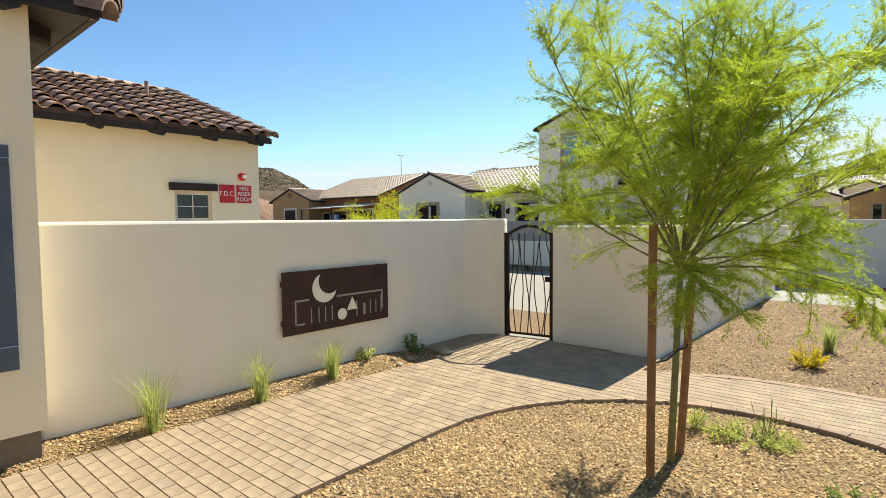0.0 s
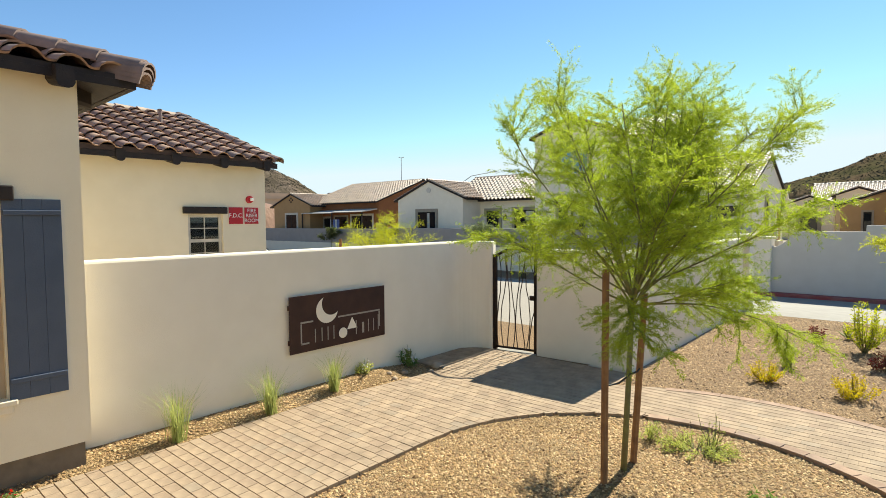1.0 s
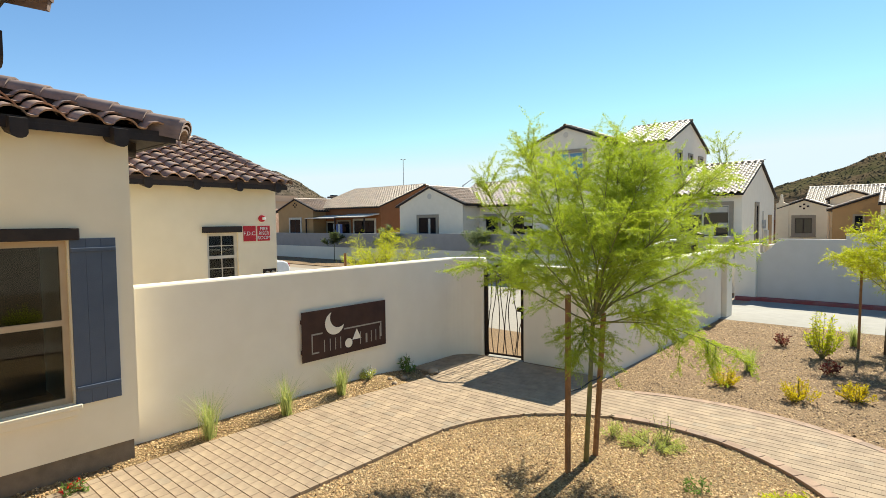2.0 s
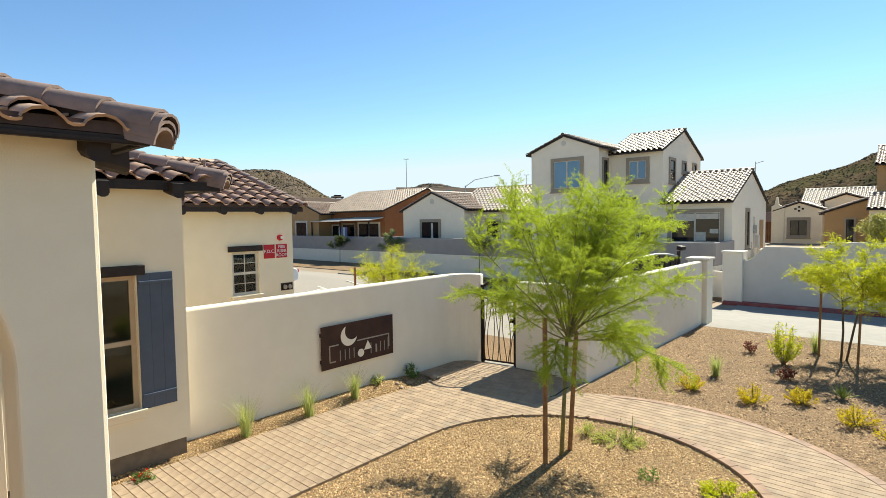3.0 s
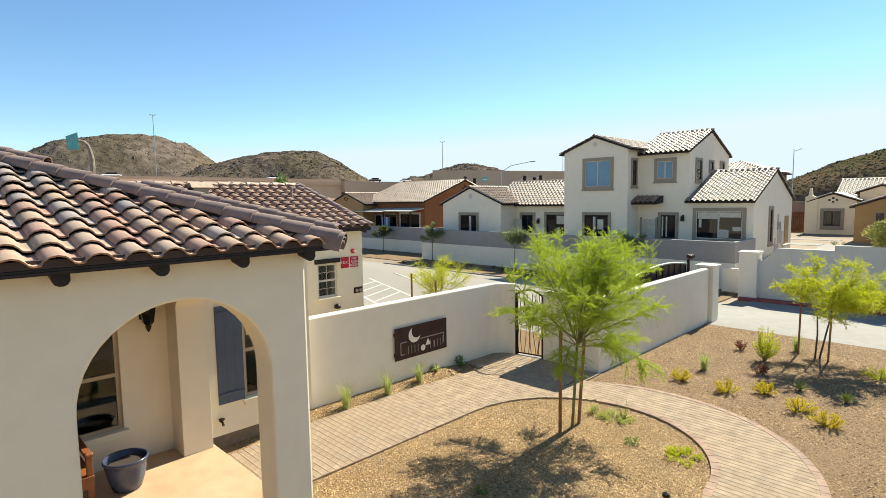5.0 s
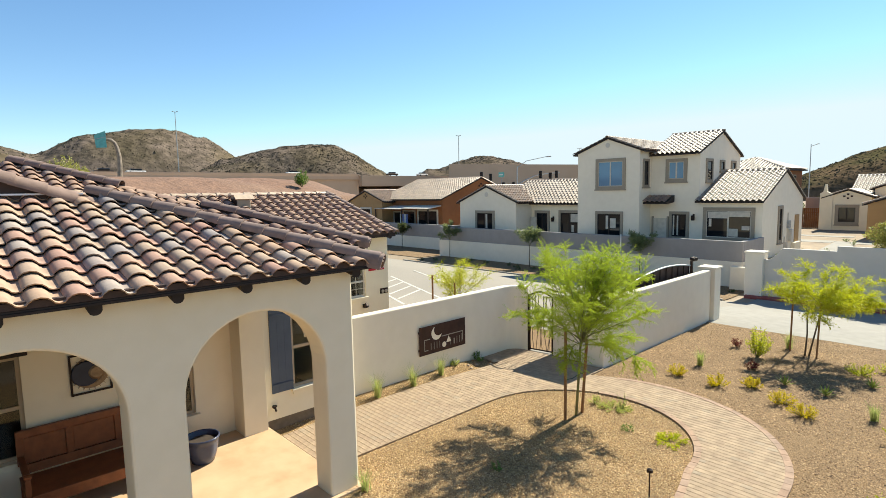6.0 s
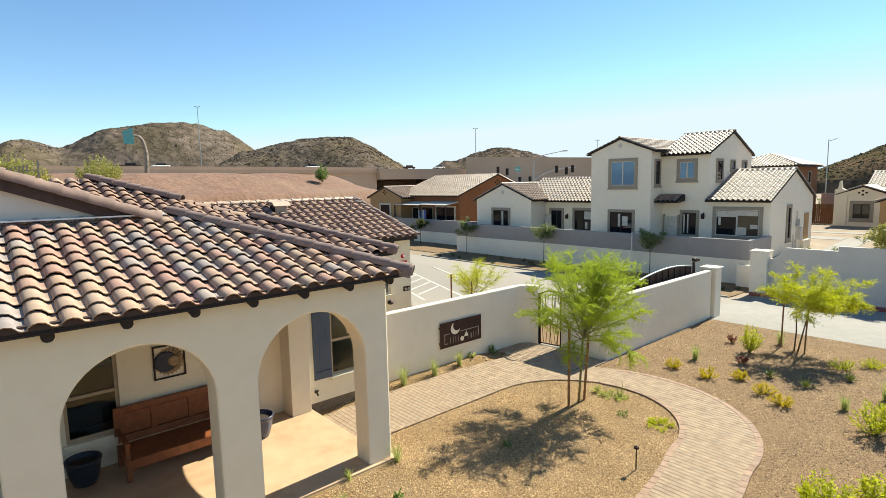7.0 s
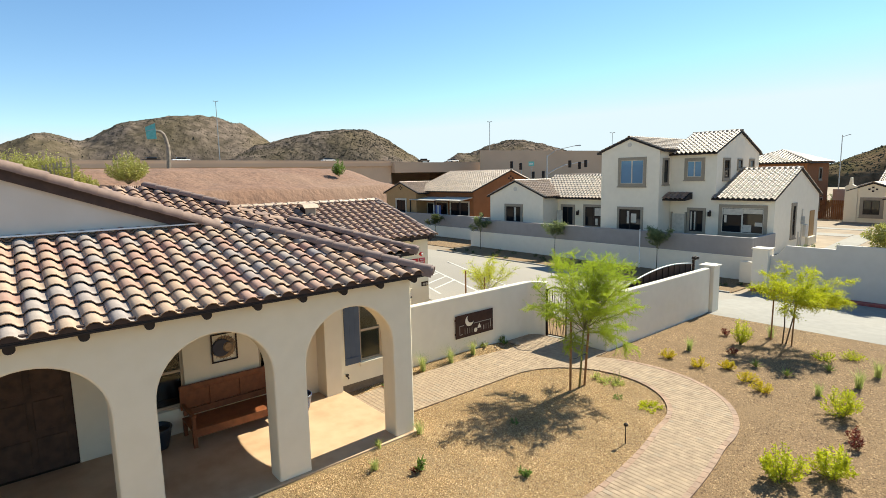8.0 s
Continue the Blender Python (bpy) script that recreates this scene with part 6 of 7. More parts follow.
for n_bar in range(8):
    k0 = (n_bar + 0.8) / 8.6
    ph, am = rng.uniform(0, 6.28), rng.uniform(0.03, 0.075)
    bm = bmesh.new()
    tube(bm, [gate_pt(min(0.97, max(0.03, k0 + am * math.sin(ph + z * rng.uniform(3.2, 3.6)))), z) for z in [0.1 + 0.11 * s for s in range(16)]], 0.009, sides=5)
    part("wavy_bar", bm, IRON, gate)
part("latch", boxes((-5.80, -5.71, 8.93, 8.97, 0.98, 1.06)), IRON, gate)
part("threshold", boxes((-6.5, -5.68, 8.86, 9.06, 0.0, 0.05)), CONCRETE, gate, "pale concrete threshold", bevel=0.008)

drive = thing("driveway_gate", "open dark iron driveway gate leaf with arched top rail", "gate", (-4.62, 13, 0))
top = lambda y: 1.66 + 0.52 * math.sin(math.pi * min(1, max(0, (y - 10.2) / 7.6)))
bm = bmesh.new()
tube(bm, [(-4.62, 10.2 + 0.3 * k, top(10.2 + 0.3 * k)) for k in range(20)], 0.026, sides=6)
part("arched_rail", bm, GALV, drive, "pale arched top rail")
bm = bmesh.new()
tube(bm, [(-4.62, 10.2, 0.25), (-4.62, 15.9, 0.25)], 0.03, sides=6)
part("bottom_rail", bm, IRON, drive)
bm = bmesh.new()
tube(bm, [(-4.62, 10.9, 1.70), (-4.62, 15.9, 1.74)], 0.03, sides=6)
part("mid_rail", bm, IRON, drive)
part("infill", extrude([(-4.635, y, top(y) - 0.03) for y in [10.25 + 0.28 * k for k in range(21)]] + [(-4.635, 15.85, 0.27), (-4.635, 10.25, 0.27)], (-0.006, 0, 0)), RUSTPLATE, drive, "dark brown mesh infill")
for k in range(13):
    y = 10.3 + 0.46 * k
    part("picket", boxes((-4.63, -4.61, y - 0.01, y + 0.01, 0.25, top(y) - 0.02)), IRON, drive)
spot = thing("entry_sensor", "dark twin-head entry camera on a short post", "camera post", (-4.62, 16.05, 0))
part("post", boxes((-4.66, -4.58, 16.0, 16.08, 0, 2.18)), IRON, spot)
for dy in (-0.08, 0.10):
    bm = bmesh.new()
    tube(bm, [(-4.62, 16.04 + dy, 2.27), (-4.46, 16.0 + dy, 2.25)], 0.07, 0.06, 10)
    part("head", bm, IRON, spot)
pp = thing("marker_post", "slim white marker post before the retaining wall", "post", (-13.5, 27.2, -0.6))
bm = bmesh.new()
tube(bm, [(-13.5, 27.2, -0.65), (-13.5, 27.2, 2.0)], 0.035, sides=8)
part("pole", bm, WHITE, pp)
for k, (xa, ya, xb, yb) in enumerate(((-21.4, 15.1, -13.6, 12.3), (-21.0, 12.9, -14.6, 10.6), (-22.0, 17.4, -13.2, 14.2), (-20.3, 14.6, -19.4, 12.5), (-19.2, 14.2, -18.2, 12.1), (-18.0, 13.8, -17.0, 11.6), (-16.8, 13.4, -15.8, 11.2))):
    d = (Vector((xb, yb, 0)) - Vector((xa, ya, 0))).normalized()
    nn = Vector((-d.y, d.x, 0)) * 0.06
    out = [(xa + nn.x, ya + nn.y), (xb + nn.x, yb + nn.y), (xb - nn.x, yb - nn.y), (xa - nn.x, ya - nn.y)]
    tagged(solid("parking_stripe", extrude([(x, y, 0.021) for x, y in out], (0, 0, -0.02)), WHITE_LINE, "worn white painted parking line", "road marking", "structure"), group="parking lines")


# ---------------------------------------------------------------- plants
def limb(p, d, length, n, bend, rr, droop=0.0):
    pts, q, d = [Vector(p)], Vector(p), Vector(d).normalized()
    for _ in range(n):
        d = (d + Vector((rr.uniform(-bend, bend), rr.uniform(-bend, bend), rr.uniform(-bend, bend) - droop))).normalized()
        q = q + d * (length / n)
        pts.append(q)
    return pts


def leaf_quads(mids, dirs, lens, wides, rr):
    """Narrow leaves as pointed four-corner blades."""
    n = len(mids)
    m, d = np.array(mids, float), np.array(dirs, float)
    d /= np.linalg.norm(d, axis=1)[:, None] + 1e-9
    r = np.random.RandomState(rr.randrange(10 ** 6)).normal(size=(n, 3))
    s = np.cross(d, r)
    s /= np.linalg.norm(s, axis=1)[:, None] + 1e-9
    ln, wd = np.array(lens)[:, None], np.array(wides)[:, None]
    v = np.stack([m, m + d * ln * 0.45 + s * wd, m + d * ln, m + d * ln * 0.45 - s * wd], 1).reshape(-1, 3)
    f = np.arange(4 * n).reshape(-1, 4)
    return v, f


def fast_mesh(name, v, f, material, parent=None, smooth=False):
    me = bpy.data.meshes.new(name)
    k = f.shape[1]
    me.vertices.add(len(v))
    me.vertices.foreach_set("co", np.asarray(v, np.float32).ravel())
    me.loops.add(f.size)
    me.loops.foreach_set("vertex_index", f.astype(np.int32).ravel())
    me.polygons.add(len(f))
    me.polygons.foreach_set("loop_start", np.arange(0, f.size, k, dtype=np.int32))
    me.update(calc_edges=True)
    me.validate()
    me.materials.append(material)
    ob = new(name, me)
    if parent:
        ob.parent, ob.matrix_parent_inverse = parent, parent.matrix_basis.inverted()
    return ob


def feathery_tree(at, forks, n_limbs, length, spread, seed, leaves, label, bark=BARK_G, leaf=LEAF_PV, leaf_len=0.055, lean=(0, 0), trunk_r=0.035, up=1.0, slim=0.055, airy=0.0, twiglets=2, skirt=0):
    """A young desert tree: trunks that fork, thin arching limbs, feathery leaves along the twigs."""
    rr = random.Random(seed)
    t = thing("young_tree", label, "tree", at)
    bt, bl = bmesh.new(), bmesh.new()
    mids, dirs, lens, wides = [], [], [], []
    twigs = []
    for dx, dy, h in forks:
        base = Vector(at) + Vector((dx * 0.25, dy * 0.25, -0.05))
        fork = Vector(at) + Vector((dx, dy, h))
        mid = (base + fork) / 2 + Vector((rr.uniform(-0.03, 0.03), rr.uniform(-0.03, 0.03), 0))
        tube(bt, [base, mid, fork], trunk_r, trunk_r * 0.75, 8)
        for k in range(n_limbs):
            a = 6.2832 * (k + rr.uniform(-0.3, 0.3)) / n_limbs
            tilt = rr.uniform(0.35, 1.0) if k % 3 else rr.uniform(0.05, 0.3)
            fan = spread * (1 + 0.2 * (math.cos(a) * lean[0] + math.sin(a) * lean[1]) / max(0.05, math.hypot(*lean)))
            d = Vector((math.cos(a) * tilt * fan + lean[0], math.sin(a) * tilt * fan + lean[1], up * rr.uniform(0.55, 1.0)))
            ln = length * rr.uniform(0.75, 1.1)
            if skirt and k % skirt == 1:                             # low side limbs that arch over and hang
                d = Vector((math.cos(a) * 1.2 + lean[0], math.sin(a) * 1.2 + lean[1], rr.uniform(0.30, 0.65)))
                ln *= 0.66
            pts = limb(fork - Vector((0, 0, rr.uniform(0, 0.12))), d, ln, 7, 0.13, rr, 0.03)
            tube(bl, pts, trunk_r * 0.34, 0.0035, 5, False)
            for q in range(2, 8):
                for _ in range((1, 2, 4, 4, 4, 5)[q - 2]):
                    a2 = rr.uniform(0, 6.2832)
                    p = pts[q - 1].lerp(pts[q], rr.random())
                    dd = (pts[q] - pts[q - 1]).normalized()
                    d2 = (dd * 1.15 + Vector((math.cos(a2), math.sin(a2), rr.uniform(-0.45, 0.45)))).normalized()
                    sub = limb(p, d2, rr.uniform(0.35, 0.75) * length * 0.5 * (0.95 - q * 0.06), 5, 0.2, rr, 0.05)
                    tube(bl, sub, 0.0042, 0.0015, 3, False)
                    twigs.append(sub)
                    for e in range(2, 6):
                        for _ in range(twiglets):
                            a3 = rr.uniform(0, 6.2832)
                            d3 = ((sub[e] - sub[e - 1]).normalized() * 1.0 + Vector((math.cos(a3), math.sin(a3), rr.uniform(-0.6, 0.5)))).normalized()
                            tw = limb(sub[e - 1].lerp(sub[e], rr.random()), d3, rr.uniform(0.10, 0.26), 2, 0.2, rr, 0.06)
                            twigs.append(tw)
    per = max(1, leaves // max(1, sum(len(w) - 1 for w in twigs)))
    for w in twigs:
        for a, b in zip(w, w[1:]):
            for _ in range(per):
                p = a.lerp(b, rr.random())
                dv = (b - a).normalized() * 1.1 + Vector((rr.gauss(0, 0.5), rr.gauss(0, 0.5), rr.gauss(0, 0.5)))
                mids.append(p + Vector((rr.gauss(0, airy), rr.gauss(0, airy), rr.gauss(0, airy))))
                dirs.append(dv)
                lens.append(leaf_len * rr.uniform(0.6, 1.4))
                wides.append(leaf_len * rr.uniform(0.6, 1.3) * slim)
    part("trunk", bt, bark, t, smooth=True)
    tagged(part("branchwork", bl, BARK_G, t, smooth=True), kind="stuff")
    v, f = leaf_quads(mids, dirs, lens, wides, rr)
    tagged(fast_mesh("leaves", v, f, leaf, t), "feathery leaves", kind="stuff")
    return t


def stake(x, y, h, lean=(0, 0), r=0.032, ground=0.0):
    s = thing("tree_stake", "round brown wooden tree stake", "stake", (x, y, ground), "tree stakes")
    bm = bmesh.new()
    tube(bm, [(x, y, ground - 0.05), (x + lean[0], y + lean[1], ground + h - 0.01), (x + lean[0], y + lean[1], ground + h)], r, r * 0.97, 10)
    part("pole", bm, STAKE, s, smooth=False)
    return s


feathery_tree((-2.85, 5.76, 0.0), [(0.03, 0.17, 1.66)], 34, 2.06, 0.95, 12, 510000, "young feathery yellow-green palo verde tied to stakes", leaf_len=0.0225, slim=0.105, lean=(0.14, 0.06), up=1.06, airy=0.008, trunk_r=0.031, skirt=5)
stake(-2.87, 5.44, 1.93)
stake(-2.84, 6.03, 1.66, (0.07, 0.06))
tie = thing("tree_tie", "black rubber tie between trunk and stakes", "tree tie", (-2.9, 5.9, 0.92))
bm = bmesh.new()
tube(bm, [(-2.86, 5.44, 0.90), (-2.82, 5.62, 0.89), (-2.80, 5.83, 0.93), (-2.78, 5.95, 0.93), (-2.79, 6.05, 0.94)], 0.008, sides=5)
part("strap", bm, RUBBER, tie)
feathery_tree((-0.50, 13.85, 0.0), [(0.0, 0.0, 1.35), (0.34, 0.1, 1.5)], 13, 1.4, 1.5, 23, 72000, "young wide-crowned feathery tree on two thin stems", bark=BARK, leaf=LEAF_LIME, trunk_r=0.024, up=0.46, lean=(0.34, 0), leaf_len=0.046, slim=0.13, airy=0.010)
stake(-0.92, 14.05, 1.95, (0.02, 0), 0.024)
stake(-0.20, 13.75, 1.9, (0.04, 0.02), 0.024)
feathery_tree((-10.0, 9.3, 0.0), [(0.1, 0.0, 1.15), (-0.1, 0.1, 1.05)], 10, 1.35, 1.05, 31, 28000, "young yellow-green sapling behind the garden wall", leaf=LEAF_LIME, trunk_r=0.02)
stake(-10.4, 8.5, 1.98)
stake(-9.5, 8.7, 1.8)
for k, (x, y, h) in enumerate(((-28.4, 26.6, 1.5), (-20.2, 26.6, 1.5), (-12.0, 26.7, 1.5))):
    feathery_tree((x, y, gz(x, y)), [(0.0, 0.05, h + 0.1)], 7, 1.35, 0.62, 50 + k, 2300, "small grey-green street tree before the retaining wall", bark=BARK, leaf=LEAF_STREET, leaf_len=0.13, slim=0.16, trunk_r=0.03)
feathery_tree((-38.0, 29.3, -0.6), [(0.0, 0.05, 1.2)], 6, 1.3, 0.7, 77, 2000, "small dark-leaved street tree before a yard wall", bark=BARK, leaf=LEAF_OLIVE, leaf_len=0.15, slim=0.16, trunk_r=0.03)
feathery_tree((-0.25, 25.9, 0.5), [(0.0, 0.05, 1.1)], 8, 1.45, 0.38, 79, 5200, "dry yellow-green bushy tree in the gravel yard", bark=BARK, leaf=LEAF_BUSH, leaf_len=0.13, slim=0.16)


def grass_clump(x, y, h, n, leaf, label, wide=0.006, spread=0.5, seed=0):
    rr = random.Random(int(x * 100) + int(y * 37) + seed)
    v, f = [], []
    for _ in range(n):
        a = rr.uniform(0, 6.2832)
        out = rr.uniform(0.05, spread)
        hh = h * rr.uniform(0.55, 1.1)
        p = Vector((x + rr.gauss(0, 0.035), y + rr.gauss(0, 0.035), gz(x, y) + bank(x, y) + 0.01))
        d = Vector((math.cos(a), math.sin(a), 0))
        s = Vector((-d.y, d.x, 0)) * wide * rr.uniform(0.6, 1.2)
        q1 = p + d * out * hh * 0.35 + Vector((0, 0, hh * 0.6))
        q2 = p + d * out * hh * 1.0 + Vector((0, 0, hh * rr.uniform(0.85, 1.0)))
        b = len(v)
        v += [p - s, p + s, q1 + s * 0.8, q1 - s * 0.8, q2]
        f += [(b, b + 1, b + 2, b + 3), (b + 3, b + 2, b + 4, b + 4)]
    me = [tuple(q) if q[2] != q[3] else tuple(q[:3]) for q in f]
    ob = mesh_np("grass_clump", v, me, leaf)
    return tagged(ob, label, "grass", kind="")


def shrub(x, y, r, h, n, leaf, label, name="shrub", leaf_len=0.05, wide=0.3, seed=0, stems=True, ground=None):
    """A leafy mound: stems fanning out, with leaves set along them."""
    rr = random.Random(int(x * 91) + int(y * 53) + seed)
    z0 = gz(x, y) + bank(x, y) if ground is None else ground
    t = thing(name, label, "shrub", (x, y, z0))
    bm = bmesh.new()
    mids, dirs, lens, wides = [], [], [], []
    ns = max(8, n // 45)
    for k in range(ns):
        a = rr.uniform(0, 6.2832)
        o = math.sqrt(rr.random())
        tip = Vector((x + math.cos(a) * r * o, y + math.sin(a) * r * o, z0 + h * (1 - 0.55 * o * o) * rr.uniform(0.75, 1.1)))
        b0 = Vector((x + rr.gauss(0, 0.02), y + rr.gauss(0, 0.02), z0))
        mid = b0.lerp(tip, 0.55) + Vector((math.cos(a) * 0.15 * r, math.sin(a) * 0.15 * r, 0))
        tube(bm, [b0, mid, tip], 0.006, 0.002, 3, False)
        for _ in range(n // ns):
            q = rr.uniform(0.25, 1.0)
            p = b0.lerp(mid, q / 0.55) if q < 0.55 else mid.lerp(tip, (q - 0.55) / 0.45)
            mids.append(p + Vector((rr.gauss(0, 0.012), rr.gauss(0, 0.012), rr.gauss(0, 0.012))))
            dirs.append(((rr.gauss(0, 1)), rr.gauss(0, 1), rr.gauss(0.5, 0.8)))
            lens.append(leaf_len * rr.uniform(0.6, 1.3))
            wides.append(leaf_len * wide * rr.uniform(0.35, 0.6))
    part("stem_fan", bm, BARK_G, t)
    v, f = leaf_quads(mids, dirs, lens, wides, rr)
    tagged(fast_mesh("leaves", v, f, leaf, t), kind="stuff")
    return t


def agave(x, y, r, leaf, label):
    rr = random.Random(int(x * 77) + int(y * 13))
    t = thing("agave", label, "succulent", (x, y, 0))
    for k in range(16):
        a = 6.2832 * k * 0.381966
        e = radians(25 + 55 * k / 16)
        d = Vector((math.cos(a) * math.cos(e), math.sin(a) * math.cos(e), math.sin(e)))
        s = Vector((-math.sin(a), math.cos(a), 0)) * 0.022
        ln = r * rr.uniform(0.85, 1.1)
        p = Vector((x, y, 0.02))
        n_ = d.cross(s).normalized() * 0.008
        bm = bmesh.new()
        w = [bm.verts.new(q) for q in (p - s * 0.6, p + s * 0.6, p + d * ln * 0.45 + s + n_, p + d * ln * 0.45 - s + n_, p + d * ln, p + d * ln * 0.4 - n_)]
        for q in ((0, 1, 2, 3), (3, 2, 4), (1, 0, 5), (2, 1, 5), (0, 3, 5), (4, 2, 5), (3, 4, 5)):
            bm.faces.new([w[i] for i in q])
        part("blade", bm, leaf, t)
    return t


GR = "clump of thin straw-green ornamental grass by the wall"
for x, y, h in ((-6.70, 3.36, 0.62), (-6.68, 4.45, 0.60), (-6.74, 5.45, 0.56)):
    grass_clump(x, y, h, 200, LEAF_STRAW, GR, wide=0.0030, spread=0.80)
for x, y, h in ((-2.26, 10.95, 0.5), (-1.0, 14.3, 0.55), (2.2, 11.1, 0.6), (1.65, 9.8, 0.4), (2.35, 12.4, 0.6), (3.9, 13.2, 0.6)):
    grass_clump(x, y, h, 150, LEAF_STRAW, "clump of dry grey-green grass in rose gravel", spread=0.85, wide=0.004)
for x, y, h in ((-3.39, 0.71, 0.38), (-3.48, -0.33, 0.22), (-2.92, -0.78, 0.28)):
    grass_clump(x, y, h, 60, LEAF_STRAW, "small sparse grass tuft in golden gravel", spread=0.9)
LY = "low golden-flowered desert shrub in gravel"
for x, y, r in ((-2.4, 9.8, 0.24), (-1.35, 9.7, 0.28), (-0.72, 10.1, 0.22), (0.05, 9.5, 0.28), (0.58, 9.05, 0.28), (1.5, 13.6, 0.34), (0.95, 12.9, 0.36)):
    shrub(x, y, r * 1.15, 0.32, 1400, LEAF_LIME if r > 0.33 else LEAF_GOLD, LY, "flower_shrub", 0.035, 0.4)
shrub(-1.4, 12.75, 0.36, 0.95, 1500, LEAF_LIME, "upright bright lime-green shrub in gravel", leaf_len=0.07)
shrub(2.4, 8.75, 0.5, 0.75, 2000, LEAF_LIME, "bright lime-green shrub in gravel", leaf_len=0.07)
shrub(2.45, 4.8, 0.42, 0.75, 1900, LEAF_LIME, "bright lime-green leafy shrub beside the path", leaf_len=0.08)
shrub(3.0, 5.6, 0.4, 0.7, 1700, LEAF_LIME, "bright lime-green leafy shrub in gravel", leaf_len=0.08)
shrub(4.1, 3.6, 0.45, 0.7, 1700, LEAF_LIME, "bright lime-green leafy shrub in gravel", leaf_len=0.08)
for x, y in ((-2.15, 13.4), (-1.15, 11.5), (3.05, 7.2), (2.9, 7.6)):
    shrub(x, y, 0.16, 0.35, 260, LEAF_RED, "small dark red leafy shrub in gravel", leaf_len=0.07)
for x, y in ((-0.22, 10.85), (0.64, 10.7), (1.3, 12.0), (-1.7, 13.9)):
    agave(x, y, 0.28, LEAF_STRAW, "small spiky grey-green agave in rose gravel")
shrub(-0.85, 6.0, 0.38, 0.12, 1000, LEAF_LIME, "low spreading lime-green ground cover", "ground_cover", 0.05)
shrub(-2.92, 6.66, 0.17, 0.22, 420, LEAF_PALE, "small pale green weed under the young tree", leaf_len=0.035)
shrub(-2.45, 6.72, 0.42, 0.13, 2600, LEAF_PALE, "low feathery pale green ground cover under the young tree", "ground_cover", 0.03)
shrub(-2.36, 6.86, 0.16, 0.44, 160, LEAF_PALE, "sparse tall weed rising from the ground cover", "weed", 0.025)
shrub(-1.7, 5.9, 0.16, 0.16, 120, LEAF_GREEN, "small sparse green weed in golden gravel", leaf_len=0.05)
shrub(-2.38, -0.04, 0.11, 0.30, 150, LEAF_GREEN, "small upright green seedling in golden gravel", leaf_len=0.09)
shrub(-2.46, -0.12, 0.13, 0.08, 60, LEAF_RED, "dry dark red leaves at the foot of a seedling", leaf_len=0.08)
shrub(-0.89, 1.37, 0.13, 0.2, 150, LEAF_GREEN, "small green seedling in golden gravel", leaf_len=0.08)
shrub(-2.55, 2.88, 0.12, 0.15, 90, LEAF_GREEN, "small green weed in the shade of the young tree", leaf_len=0.06)
shrub(-6.9, 6.15, 0.14, 0.2, 330, LEAF_PALE, "small green flowering plant by the wall", leaf_len=0.05)
shrub(-6.9, 6.15, 0.10, 0.27, 26, FLOWER_WHITE, "white flower heads above the small plant", "flower", 0.03, 0.9)
shrub(-6.86, 7.0, 0.17, 0.3, 420, LEAF_GREEN, "green flowering plant by the gate", leaf_len=0.06)
shrub(-6.86, 7.0, 0.15, 0.36, 34, FLOWER_WHITE, "white flower heads by the gate", "flower", 0.035, 0.9)
shrub(-6.45, 1.85, 0.15, 0.16, 300, LEAF_GREEN, "small green bedding plant by the footing", leaf_len=0.05)
shrub(-6.45, 1.85, 0.13, 0.2, 40, FLOWER_RED, "red flower heads of the bedding plant", "flower", 0.035, 0.9)
for k in range(26):
    x, y = -29 + k * 0.9 + rng.uniform(-0.4, 0.4), rng.uniform(23.9, 26.8)
    shrub(x, y, rng.uniform(0.15, 0.3), rng.uniform(0.15, 0.35), 120, LEAF_OLIVE, "low olive desert shrub in the planting strip", leaf_len=0.1)

for x, y in ((-6.2, 32.6), (-6.25, 33.4), (-6.15, 34.6), (-5.9, 35.8), (-4.9, 31.4), (-4.6, 36.6), (-1.2, 36.0), (-0.6, 42.6), (-4.4, 43.2), (-5.2, 45.8), (0.6, 33.2)):
    shrub(x, y, rng.uniform(0.2, 0.35), rng.uniform(0.25, 0.55), 150, LEAF_STREET, "low grey-green shrub in the gravel yard", leaf_len=0.1, ground=0.5)
for x, y, z, r, h, leaf, label, n in FAR_BUSHES:
    shrub(x, y, r, h, n, (LEAF_LIME, LEAF_GREEN, LEAF_OLIVE, LEAF_BUSH)[leaf], label, "desert_bush", 0.19, 0.5, ground=z)


def boulder(x, y, r, seed):
    bm = bmesh.new()
    bmesh.ops.create_icosphere(bm, subdivisions=2, radius=r)
    for v in bm.verts:
        v.co *= 1 + 0.3 * noise.noise(v.co * (2.2 / r) * 0.4 + Vector((seed, 0, 0)))
        v.co.z *= 0.7
        v.co += Vector((x, y, r * 0.4 + bank(x, y)))
    return solid("rock", bm, ROCK, "small tan rock on the gravel", "rock", smooth=True)


for k, (x, y, r) in enumerate(((-6.55, 7.35, 0.10), (-6.68, 6.75, 0.06), (-6.6, 6.45, 0.05), (-6.75, 6.5, 0.045), (-6.45, 7.1, 0.05))):
    boulder(x, y, r, k)
# path light and sprinkler stake
pl = thing("path_light", "slim dark path light bent over the gravel", "path light", (-0.33, 3.9, 0))
bm = bmesh.new()
tube(bm, [(-0.30, 3.95, 0), (-0.30, 3.95, 0.42)], 0.012, sides=6)
part("post", bm, IRON, pl)
part("head", lathe(bmesh.new(), [(0.02, 0.0), (0.05, 0.01), (0.045, 0.05), (0.01, 0.07)], (-0.30, 3.95, 0.42), 10), IRON, pl)


